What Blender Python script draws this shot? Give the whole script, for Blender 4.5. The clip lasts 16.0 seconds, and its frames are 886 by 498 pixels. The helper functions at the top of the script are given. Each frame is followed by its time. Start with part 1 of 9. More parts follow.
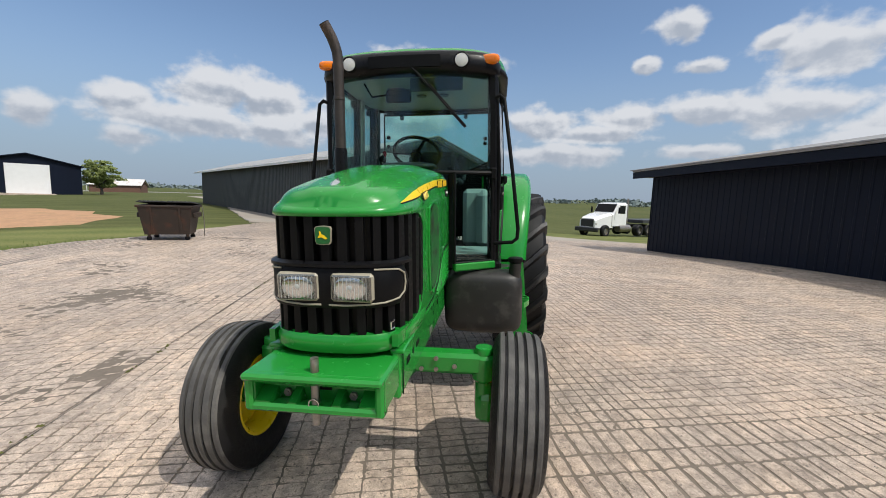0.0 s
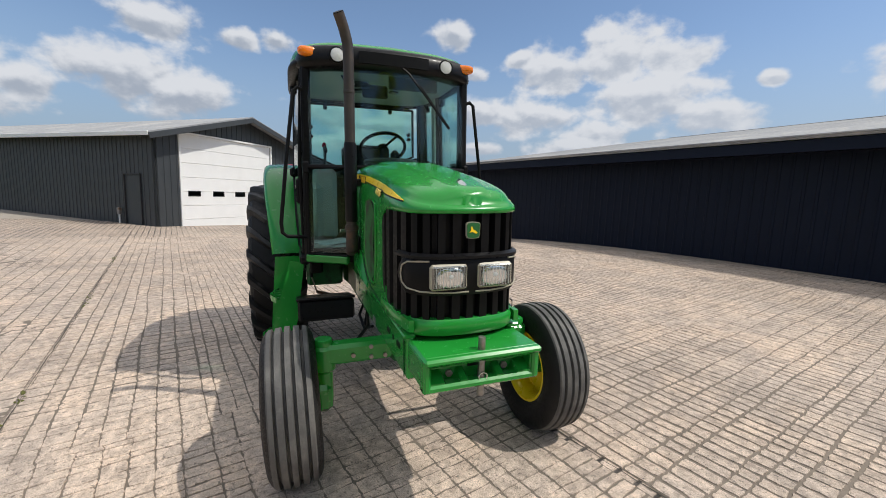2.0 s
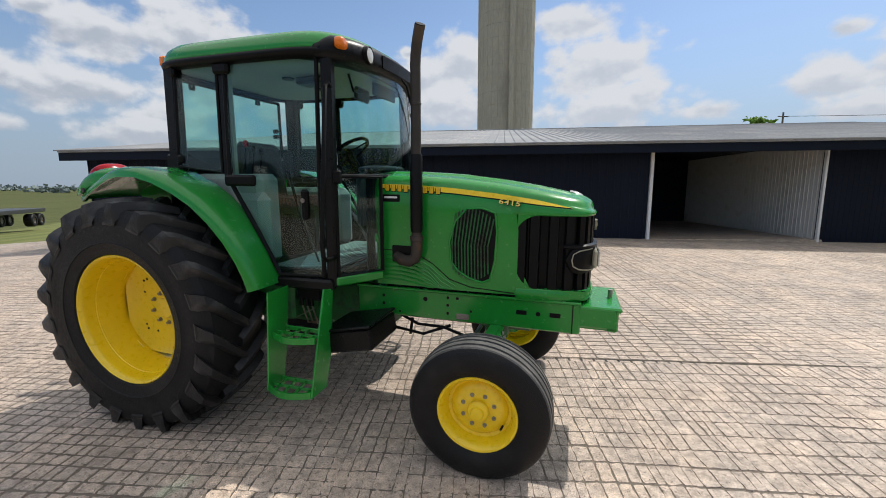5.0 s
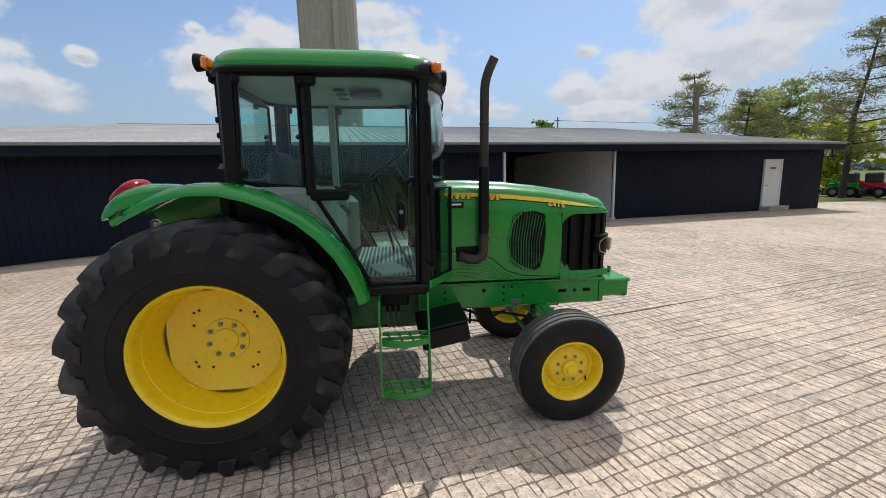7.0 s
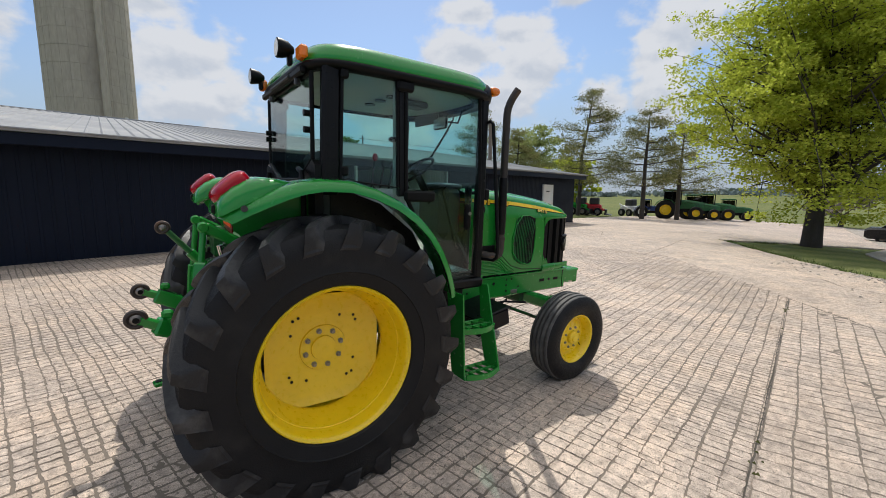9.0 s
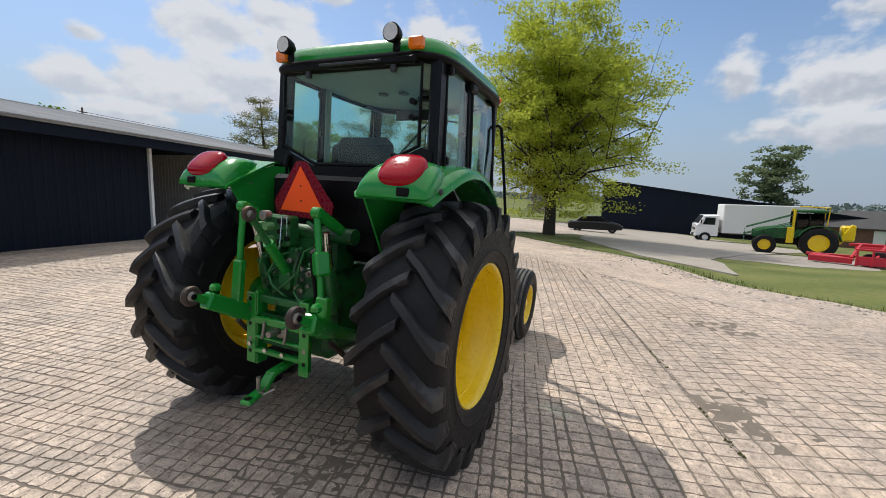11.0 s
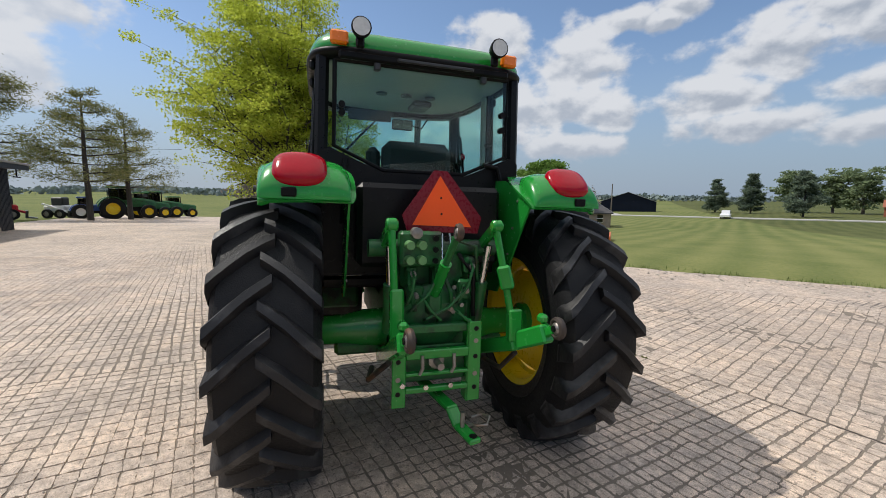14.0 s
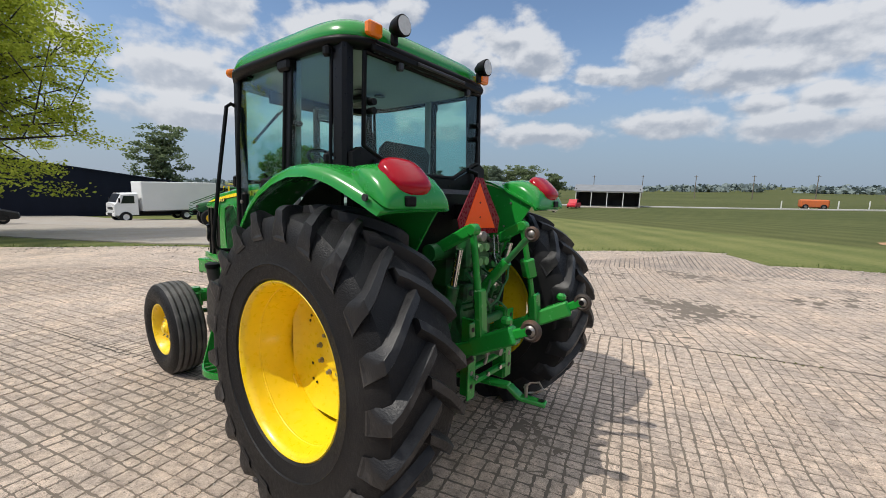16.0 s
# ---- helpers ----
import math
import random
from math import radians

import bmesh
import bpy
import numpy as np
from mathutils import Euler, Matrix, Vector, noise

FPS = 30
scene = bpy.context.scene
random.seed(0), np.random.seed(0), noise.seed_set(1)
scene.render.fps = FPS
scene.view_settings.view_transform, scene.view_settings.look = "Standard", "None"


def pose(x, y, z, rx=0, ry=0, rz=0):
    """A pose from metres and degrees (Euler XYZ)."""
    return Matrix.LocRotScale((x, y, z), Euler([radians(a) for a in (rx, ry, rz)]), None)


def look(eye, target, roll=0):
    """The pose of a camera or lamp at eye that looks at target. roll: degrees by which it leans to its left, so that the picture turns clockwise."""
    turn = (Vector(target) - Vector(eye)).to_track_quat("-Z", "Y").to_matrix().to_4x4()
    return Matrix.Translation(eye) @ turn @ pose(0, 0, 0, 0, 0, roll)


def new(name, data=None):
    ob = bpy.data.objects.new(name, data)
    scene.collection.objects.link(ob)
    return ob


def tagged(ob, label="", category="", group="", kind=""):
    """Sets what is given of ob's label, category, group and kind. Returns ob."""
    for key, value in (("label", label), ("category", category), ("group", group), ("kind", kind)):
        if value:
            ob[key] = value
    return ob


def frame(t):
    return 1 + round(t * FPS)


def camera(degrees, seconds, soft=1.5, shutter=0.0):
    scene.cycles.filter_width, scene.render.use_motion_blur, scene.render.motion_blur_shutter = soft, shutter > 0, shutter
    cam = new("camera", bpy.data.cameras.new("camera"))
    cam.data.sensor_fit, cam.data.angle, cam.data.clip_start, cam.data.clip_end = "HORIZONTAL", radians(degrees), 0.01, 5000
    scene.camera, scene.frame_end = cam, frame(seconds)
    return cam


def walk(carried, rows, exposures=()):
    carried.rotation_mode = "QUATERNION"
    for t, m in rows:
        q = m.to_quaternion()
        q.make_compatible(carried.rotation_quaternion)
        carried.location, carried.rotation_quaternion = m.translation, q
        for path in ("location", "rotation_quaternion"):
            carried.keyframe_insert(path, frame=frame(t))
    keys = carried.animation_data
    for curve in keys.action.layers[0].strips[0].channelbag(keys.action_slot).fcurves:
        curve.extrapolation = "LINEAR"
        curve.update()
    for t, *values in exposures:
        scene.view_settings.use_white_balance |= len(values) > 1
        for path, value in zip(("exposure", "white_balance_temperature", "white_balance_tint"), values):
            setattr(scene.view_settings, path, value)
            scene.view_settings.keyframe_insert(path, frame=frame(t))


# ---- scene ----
cam = camera(94.7, 16.0, soft=0.9)
PATH = [
    (0, (4.539, 0.628, 1.526), (2.569, 0.374, 1.284), 1.82),
    (0.5, (4.670, 0.295, 1.538), (2.684, 0.252, 1.302), 1.85),
    (1, (4.683, -0.012, 1.497), (2.706, 0.168, 1.259), 1.84),
    (1.5, (4.683, -0.356, 1.507), (2.745, 0.070, 1.257), 2.01),
    (2, (4.670, -0.796, 1.520), (2.813, -0.102, 1.259), 2.13),
    (2.5, (4.529, -1.210, 1.491), (2.802, -0.237, 1.219), 2.19),
    (3, (4.300, -1.611, 1.497), (2.750, -0.375, 1.232), 2.42),
    (5.5, (2.411, -3.283, 1.631), (2.050, -1.339, 1.329), -0.92),
    (6, (1.973, -3.490, 1.662), (1.815, -1.522, 1.340), -1.52),
    (6.5, (1.581, -3.583, 1.704), (1.621, -1.610, 1.375), -1.79),
    (7, (1.146, -3.569, 1.733), (1.381, -1.609, 1.410), -1.66),
    (7.5, (0.661, -3.553, 1.759), (1.114, -1.631, 1.442), -1.13),
    (8, (0.211, -3.505, 1.768), (0.887, -1.647, 1.471), -0.70),
    (8.5, (-0.261, -3.407, 1.754), (0.642, -1.644, 1.473), -0.15),
    (9, (-0.763, -3.237, 1.680), (0.367, -1.608, 1.419), 0.31),
    (9.5, (-1.177, -2.972, 1.581), (0.164, -1.510, 1.329), 0.70),
    (12, (-2.899, -0.993, 1.601), (-0.941, -0.677, 1.338), 1.66),
    (12.5, (-3.010, -0.525, 1.631), (-1.030, -0.439, 1.365), 1.34),
    (13, (-3.018, -0.117, 1.640), (-1.040, -0.251, 1.379), 0.94),
    (13.5, (-2.836, 0.235, 1.647), (-0.884, -0.110, 1.383), 0.45),
    (14, (-2.602, 0.622, 1.633), (-0.706, 0.042, 1.379), 0.40),
    (14.5, (-2.397, 1.008, 1.655), (-0.604, 0.165, 1.385), 0.50),
    (15, (-2.176, 1.323, 1.651), (-0.529, 0.222, 1.371), 0.54),
    (15.5, (-1.974, 1.676, 1.674), (-0.523, 0.331, 1.385), 0.51),
    (16, (-1.780, 2.096, 1.719), (-0.558, 0.542, 1.417), 1.10),
]
walk(cam, [(t, look(e, a, r)) for t, e, a, r in PATH])

# ---- world and sun ----
SUN_EL, SUN_AZ = radians(55.5), math.atan2(1.57, 0.92)      # azimuth from +x towards +y
world = bpy.data.worlds.new("sky")
scene.world = world
world.use_nodes = True
wn, wl = world.node_tree.nodes, world.node_tree.links
wn.clear()


def wnode(kind, **kw):
    n = wn.new(kind)
    for k, v in kw.items():
        if k == "op":
            n.operation = v
        else:
            n.inputs[k].default_value = v
    return n


sky = wn.new("ShaderNodeTexSky")
sky.sky_type, sky.sun_disc = "NISHITA", False
sky.sun_elevation, sky.sun_rotation = SUN_EL, radians(90) - SUN_AZ
sky.air_density, sky.dust_density, sky.ozone_density = 1.0, 0.5, 2.6
coord = wn.new("ShaderNodeTexCoord")
sep = wn.new("ShaderNodeSeparateXYZ")
wl.new(coord.outputs["Generated"], sep.inputs[0])
# fair-weather heaps of cloud: azimuth, elevation, half-width and half-height in degrees
CLOUDS_WEST = [(-128, 7.5, 1.7, 1.3), (-135, 9.2, 2.8, 1.6), (-144.5, 11.8, 4.5, 2.6), (-149.5, 10.8, 4.5, 2.6), (-141, 8, 8, 1.6), (-135.5, 5.8, 3, 1.2), (-151, 7.7, 5, 1.7), (-155, 9, 2.6, 1.8),
               (-164, 11.7, 5.5, 2.6), (-168.5, 10, 4, 2.2), (-166, 17, 3.8, 1.7), (-178.5, 17.5, 1.8, 1), (-174.3, 17.1, 2.2, 0.9), (175, 10.2, 3.8, 1.9), (163.6, 10.5, 4, 1.6), (167.4, 8.7, 4.7, 1.1),
               (171, 6.3, 6.4, 1.2), (159, 20, 2.4, 1.3), (150, 17.4, 1.8, 1.1), (162.8, 16.5, 1.3, 0.8), (157, 15.7, 1.8, 0.7), (155.5, 11, 4.3, 1.7), (156, 6.4, 3.4, 0.8)]
CLOUDS_NORTH = [(146, 16, 4.5, 2.6), (138, 17, 4, 3.8), (133, 16.6, 4, 2), (134.5, 12.3, 6.5, 3), (148.5, 10.3, 5.5, 2.1), (140, 8, 4, 2), (127.3, 10.4, 4.2, 1.8), (122.5, 13.5, 1.1, 0.7), (110.5, 14, 3.6, 2.9),
                (105, 16.2, 4, 3.3), (107, 11, 5, 2.6), (142, 6.4, 6.4, 1.5), (90, 19.8, 4.6, 1.7), (87, 14.5, 5.5, 4), (83, 11.2, 3, 2.5), (86, 10, 6.5, 2.2), (75, 9, 2, 0.9), (111.8, 17.4, 0.9, 0.7)]
CLOUDS_EAST = [(64.5, 15.2, 1.4, 0.8), (65, 10.7, 2.8, 2), (59, 11.3, 4, 2.8), (61, 7.8, 5, 1.1), (52, 18.2, 4.4, 3.4), (44.3, 16.4, 4, 3.4), (49.5, 13, 6.3, 3.7), (57, 10.2, 5.5, 2), (34, 11.7, 2.9, 2.3),
               (28.5, 12.5, 3.4, 3.4), (29, 15.8, 2.8, 2.2), (26.5, 18.8, 4.4, 3.4), (52, 22.5, 3.2, 1.5), (46, 20.2, 3.6, 1.9), (38.6, 23.4, 2, 0.9), (-10.3, 14.1, 2, 2.8)]
CLOUDS_SOUTH_EAST = [(-23, 19.2, 4.2, 3), (-20, 12.2, 6, 3.2), (-27.4, 11, 6.5, 3.3), (-34.5, 16.4, 4.6, 3.4), (-33.5, 11.8, 5, 2.5), (-22.6, 7.7, 9.5, 1.8), (-32.4, 6.8, 6.4, 1.6), (-38.4, 10.4, 4, 1.8),
                     (-44, 19.8, 2.2, 0.9), (-39.9, 20.5, 3, 1.2), (-46, 21.2, 2.6, 1.4), (-50, 11.2, 5.3, 2.2), (-55, 15.5, 5.5, 2.8), (-60.5, 18, 4.6, 2.5), (-53, 8, 6, 1.5), (-63.5, 16.5, 3.2, 2.3), (-64, 11.3, 4.8, 1.4)]
CLOUDS_SOUTH = [(-65, 6.9, 7.5, 1.2), (-71.5, 14, 2.5, 1), (-74, 13.7, 2, 0.9), (-78.5, 15.2, 4.6, 3), (-85, 17, 6, 2.9), (-92, 15.4, 5.8, 3), (-88, 12.5, 7, 2.1), (-79.4, 7.9, 5.9, 1.3), (-88.5, 9.1, 2.9, 1.4),
                (-94.2, 9.5, 4.1, 1.6), (-92, 7.1, 7, 1.4), (-104, 12, 7, 4), (-116, 10, 6, 3)]


def direction(az, el):
    a, e = radians(az), radians(el)
    return math.cos(e) * math.cos(a), math.cos(e) * math.sin(a), math.sin(e)


def wmath(op, a, b=None):
    k = wn.new("ShaderNodeMath")
    k.operation = op
    for i, v in enumerate((a, b)):
        if v is None:
            continue
        if isinstance(v, (int, float)):
            k.inputs[i].default_value = v
        else:
            wl.new(v, k.inputs[i])
    return k.outputs[0]


def wramp(v, lo, hi, a, b, kind="LINEAR"):
    k = wn.new("ShaderNodeMapRange")
    k.interpolation_type = kind
    for i, q in zip(("From Min", "From Max", "To Min", "To Max"), (lo, hi, a, b)):
        k.inputs[i].default_value = q
    wl.new(v, k.inputs["Value"])
    return k.outputs[0]


def cloud_noise(shift, scale, detail):
    mp = wn.new("ShaderNodeMapping")
    mp.inputs["Location"].default_value = shift
    mp.inputs["Scale"].default_value = (1.0, 1.0, 1.5)
    wl.new(coord.outputs["Generated"], mp.inputs[0])
    k = wnode("ShaderNodeTexNoise", Scale=scale, Detail=detail, Roughness=0.52, Distortion=0.05)
    wl.new(mp.outputs[0], k.inputs["Vector"])
    return k.outputs["Fac"]


def bodies(clouds, lift):
    """How far inside the nearest heap a direction lies: 1 in its middle, 0 on its rim; lift moves the heaps up by that share of their height."""
    near = None
    for az, el, wide, high in clouds:
        c, a, b = direction(az, el + lift * high), 1 / radians(wide), 1 / radians(high)
        k = wn.new("ShaderNodeVectorMath")
        k.operation = "MULTIPLY_ADD"
        k.inputs[1].default_value, k.inputs[2].default_value = (a, a, b), (-c[0] * a, -c[1] * a, -c[2] * b)
        wl.new(coord.outputs["Generated"], k.inputs[0])
        d = wn.new("ShaderNodeVectorMath")
        d.operation = "LENGTH"
        wl.new(k.outputs[0], d.inputs[0])
        near = d.outputs["Value"] if near is None else wmath("MINIMUM", near, d.outputs["Value"])
    return wmath("SUBTRACT", 1.0, wmath("MINIMUM", near, 2.2))


CLOUDS = CLOUDS_WEST + CLOUDS_NORTH + CLOUDS_EAST + CLOUDS_SOUTH_EAST + CLOUDS_SOUTH
# unseen cloud overhead, near solid and extra bright, added to lift the fill light
over = wramp(sep.outputs["Z"], 0.45, 0.62, -1.2, 0.35)
inner = wmath("MAXIMUM", bodies(CLOUDS, 0.0), over)
raised = wmath("MAXIMUM", bodies(CLOUDS, 0.55), over)
n0, n1 = cloud_noise((3.2, 1.7, 0.0), 15.0, 10.0), cloud_noise((3.204, 1.707, 0.022), 15.0, 6.0)
puff = wmath("MULTIPLY", wmath("SUBTRACT", n0, 0.5), 2.6)
body = wmath("ADD", inner, puff)
cover = wramp(body, -0.46, 0.26, 0.0, 1.0, "SMOOTHSTEP")
cover = wmath("MULTIPLY", cover, wramp(sep.outputs["Z"], 0.0, 0.10, 0.35, 0.97))
rise = wmath("ADD", wmath("SUBTRACT", raised, inner), wmath("MULTIPLY", wmath("SUBTRACT", n0, n1), 2.2))
lit = wramp(rise, -0.75, 0.22, 0.0, 1.0, "SMOOTHSTEP")
def wmix(fac, a, b):
    k = wn.new("ShaderNodeMix")
    k.data_type = "RGBA"
    wl.new(fac, k.inputs["Factor"])
    for i, v in (("A", a), ("B", b)):
        if isinstance(v, tuple):
            k.inputs[i].default_value = v
        else:
            wl.new(v, k.inputs[i])
    return k.outputs["Result"]


toward = wn.new("ShaderNodeVectorMath")
toward.operation = "DOT_PRODUCT"
toward.inputs[1].default_value = (math.cos(SUN_AZ), math.sin(SUN_AZ), 0.0)
wl.new(coord.outputs["Generated"], toward.inputs[0])
haze = wmix(wramp(toward.outputs["Value"], -0.6, 0.7, 0.0, 1.0), (1.95, 2.6, 3.55, 1), (2.55, 3.1, 3.9, 1))
clear = wmix(wramp(sep.outputs["Z"], 0.0, 0.36, 0.9, 0.0, "SMOOTHSTEP"), sky.outputs[0], haze)
# heaps are white on top and blue-grey below, paler towards the sun, hazy near the ground
under = wmix(wramp(toward.outputs["Value"], -0.4, 0.8, 0.0, 1.0), (2.8, 3.15, 3.75, 1), (4.1, 4.45, 5.05, 1))
white = wmix(lit, under, (5.35, 5.5, 5.8, 1))
white = wmix(wramp(sep.outputs["Z"], 0.03, 0.17, 0.55, 0.0), white, (3.6, 3.95, 4.5, 1))
# the added overhead cloud is whitened further to brighten shaded sides
white = wmix(wramp(sep.outputs["Z"], 0.45, 0.65, 0.0, 1.0), white, (7.2, 7.4, 7.7, 1))
mixed = wmix(cover, clear, white)
bg = wnode("ShaderNodeBackground", Strength=0.132)
wl.new(mixed, bg.inputs["Color"])
wl.new(bg.outputs[0], wn.new("ShaderNodeOutputWorld").inputs[0])

sun = new("sun", bpy.data.lights.new("sun", "SUN"))
sun.data.energy, sun.data.angle, sun.data.color = 3.4, radians(0.53), (1.0, 0.955, 0.875)
sun.matrix_world = look((0, 0, 0), (-math.cos(SUN_EL) * math.cos(SUN_AZ), -math.cos(SUN_EL) * math.sin(SUN_AZ), -math.sin(SUN_EL)))
scene.view_settings.exposure = 0.0


# ---- materials ----
def hexa(c):
    return (*c, 1.0) if len(c) == 3 else c


def material(name, base, rough=0.5, metal=0.0, var=0.15, scale=6.0, fine=60.0, bump=0.0, bump_scale=80.0, coat=0.0,
             second=None, second_at=0.6, rough_var=0.1, spec=0.5, per_object=0.0, per_island=0.0, stretch=(1, 1, 1)):
    """Principled surface with variation at two scales, an optional second tone in patches, and fine relief."""
    m = bpy.data.materials.new(name)
    m.use_nodes = True
    n, l = m.node_tree.nodes, m.node_tree.links
    p = n["Principled BSDF"]
    tc = n.new("ShaderNodeTexCoord")
    mp = n.new("ShaderNodeMapping")
    mp.inputs["Scale"].default_value = stretch
    l.new(tc.outputs["Object"], mp.inputs[0])
    a, b = n.new("ShaderNodeTexNoise"), n.new("ShaderNodeTexNoise")
    for t, s, d in ((a, scale, 4.0), (b, fine, 3.0)):
        t.inputs["Scale"].default_value, t.inputs["Detail"].default_value = s, d
        l.new(mp.outputs[0], t.inputs["Vector"])
    add = n.new("ShaderNodeMath")
    add.operation = "ADD"
    l.new(a.outputs["Fac"], add.inputs[0])
    l.new(b.outputs["Fac"], add.inputs[1])
    rng = n.new("ShaderNodeMapRange")
    rng.inputs["From Min"].default_value, rng.inputs["From Max"].default_value = 0.6, 1.4
    rng.inputs["To Min"].default_value, rng.inputs["To Max"].default_value = 1 - var, 1 + var
    l.new(add.outputs[0], rng.inputs["Value"])
    value = rng.outputs[0]
    for amount, kind, out in ((per_object, "ShaderNodeObjectInfo", "Random"), (per_island, "ShaderNodeNewGeometry", "Random Per Island")):
        if amount:
            r = n.new(kind)
            rr = n.new("ShaderNodeMapRange")
            rr.inputs["To Min"].default_value, rr.inputs["To Max"].default_value = 1 - amount, 1 + amount
            l.new(r.outputs[out], rr.inputs["Value"])
            mu = n.new("ShaderNodeMath")
            mu.operation = "MULTIPLY"
            l.new(value, mu.inputs[0])
            l.new(rr.outputs[0], mu.inputs[1])
            value = mu.outputs[0]
    mix = n.new("ShaderNodeMix")
    mix.data_type = "RGBA"
    mix.inputs["A"].default_value = hexa(base)
    mix.inputs["B"].default_value = hexa(second or base)
    if second:
        st = n.new("ShaderNodeMapRange")
        st.inputs["From Min"].default_value, st.inputs["From Max"].default_value = second_at - 0.06, second_at + 0.1
        l.new(a.outputs["Fac"], st.inputs["Value"])
        l.new(st.outputs[0], mix.inputs["Factor"])
    else:
        mix.inputs["Factor"].default_value = 0.0
    sc = n.new("ShaderNodeVectorMath")
    sc.operation = "SCALE"
    l.new(mix.outputs["Result"], sc.inputs[0])
    l.new(value, sc.inputs["Scale"])
    l.new(sc.outputs[0], p.inputs["Base Color"])
    rv = n.new("ShaderNodeMapRange")
    rv.inputs["From Min"].default_value, rv.inputs["From Max"].default_value = 0.3, 0.7
    rv.inputs["To Min"].default_value, rv.inputs["To Max"].default_value = max(0.02, rough - rough_var), min(1, rough + rough_var)
    l.new(b.outputs["Fac"], rv.inputs["Value"])
    l.new(rv.outputs[0], p.inputs["Roughness"])
    p.inputs["Metallic"].default_value = metal
    p.inputs["Specular IOR Level"].default_value = spec
    p.inputs["Coat Weight"].default_value = coat
    p.inputs["Coat Roughness"].default_value = 0.06
    if bump:
        c = n.new("ShaderNodeTexNoise")
        c.inputs["Scale"].default_value, c.inputs["Detail"].default_value = bump_scale, 4.0
        l.new(mp.outputs[0], c.inputs["Vector"])
        bp = n.new("ShaderNodeBump")
        bp.inputs["Strength"].default_value, bp.inputs["Distance"].default_value = min(1.0, bump * 40), 0.01
        l.new(c.outputs["Fac"], bp.inputs["Height"])
        l.new(bp.outputs[0], p.inputs["Normal"])
    return m


GREEN = material("green_paint", (0.014, 0.245, 0.031), 0.24, var=0.05, scale=3, fine=25, coat=0.3, spec=0.4, rough_var=0.04)
# worn paint, its tone also darkened for the shade among castings and hitch
GREEN_DULL = material("worn_shade_darkened_green", (0.012, 0.125, 0.028), 0.45, var=0.28, scale=9, fine=55, second=(0.014, 0.03, 0.014), second_at=0.55, bump=0.004)
YELLOW = material("yellow_paint", (0.90, 0.62, 0.008), 0.33, var=0.06, scale=4, fine=30, coat=0.3)
RUBBER = material("tyre_rubber", (0.0085, 0.0085, 0.0095), 0.55, var=0.25, scale=5, fine=60, second=(0.016, 0.0155, 0.015), second_at=0.62, bump=0.008, bump_scale=140, spec=0.25)
RUBBER_EDGE = material("scuffed_tread_rubber", (0.0125, 0.0125, 0.014), 0.48, var=0.3, scale=6, fine=50, second=(0.052, 0.050, 0.049), second_at=0.60, bump=0.006, bump_scale=120, spec=0.4)
REFLECTOR = material("lamp_reflector", (0.22, 0.225, 0.22), 0.12, metal=1.0, var=0.06, scale=8)
HEADLINER = material("pale_headliner", (0.40, 0.41, 0.39), 0.85, var=0.06)
RUBBER_WORN = material("worn_tyre_rubber", (0.078, 0.075, 0.072), 0.7, var=0.25, scale=8, fine=90, second=(0.11, 0.105, 0.098), second_at=0.55, bump=0.008)
BLACK = material("black_plastic", (0.005, 0.005, 0.0055), 0.45, var=0.2, scale=8, fine=60, spec=0.15)
BLACK_SATIN = material("black_painted_metal", (0.005, 0.005, 0.006), 0.36, var=0.15, scale=5, fine=40, spec=0.2)
CHARCOAL = material("dark_grey_plastic", (0.03, 0.031, 0.034), 0.45, var=0.15)
RUST = material("heat_stained_steel", (0.055, 0.042, 0.035), 0.6, metal=0.3, var=0.3, scale=9, second=(0.12, 0.06, 0.03), second_at=0.6)
CHROME = material("bright_steel", (0.6, 0.6, 0.6), 0.2, metal=1.0, var=0.05)
STEEL = material("bare_worn_steel", (0.3, 0.28, 0.26), 0.45, metal=0.8, var=0.3, second=(0.2, 0.1, 0.05), second_at=0.62)
GREY_TRIM = material("grey_cab_trim", (0.45, 0.46, 0.44), 0.7, var=0.08)
SEAT_CLOTH = material("black_seat_cloth", (0.03, 0.032, 0.036), 0.85, var=0.2, bump=0.006, bump_scale=200)
WHITE = material("white_paint", (0.78, 0.78, 0.77), 0.4, var=0.05, scale=2)
RED_LENS = material("red_lens", (0.34, 0.001, 0.010), 0.14, var=0.08, coat=0.0, spec=0.3)
AMBER = material("amber_lens", (0.85, 0.2, 0.01), 0.2, var=0.08, coat=0.4)
ORANGE = material("fluorescent_orange", (1.0, 0.095, 0.001), 0.45, var=0.05)
DARK_RED = material("dark_red_reflector", (0.17, 0.004, 0.016), 0.3, var=0.12, spec=0.3)
SILVER = material("reflector_silver", (0.75, 0.75, 0.76), 0.1, metal=1.0, var=0.04, scale=6)


EXHAUST = material("dark_exhaust_steel", (0.05, 0.042, 0.038), 0.5, metal=0.4, var=0.25, scale=6, second=(0.075, 0.055, 0.045), second_at=0.55)
MARK = material("raised_yellow_mark", (0.80, 0.50, 0.02), 0.4, var=0.1)
NUMBER = material("pale_yellow_number", (0.90, 0.68, 0.16), 0.4, var=0.05)
LAMP_RIM = material("cream_lamp_rim", (0.36, 0.33, 0.25), 0.4, var=0.1)
LENS = material("frosted_lens", (0.62, 0.62, 0.60), 0.15, var=0.1, scale=40, coat=0.5)
PAPER = material("pale_paper", (0.6, 0.65, 0.66), 0.6, var=0.08)
TANK = material("scuffed_black_tank", (0.02, 0.019, 0.018), 0.5, var=0.3, scale=9, second=(0.045, 0.042, 0.038), second_at=0.6)
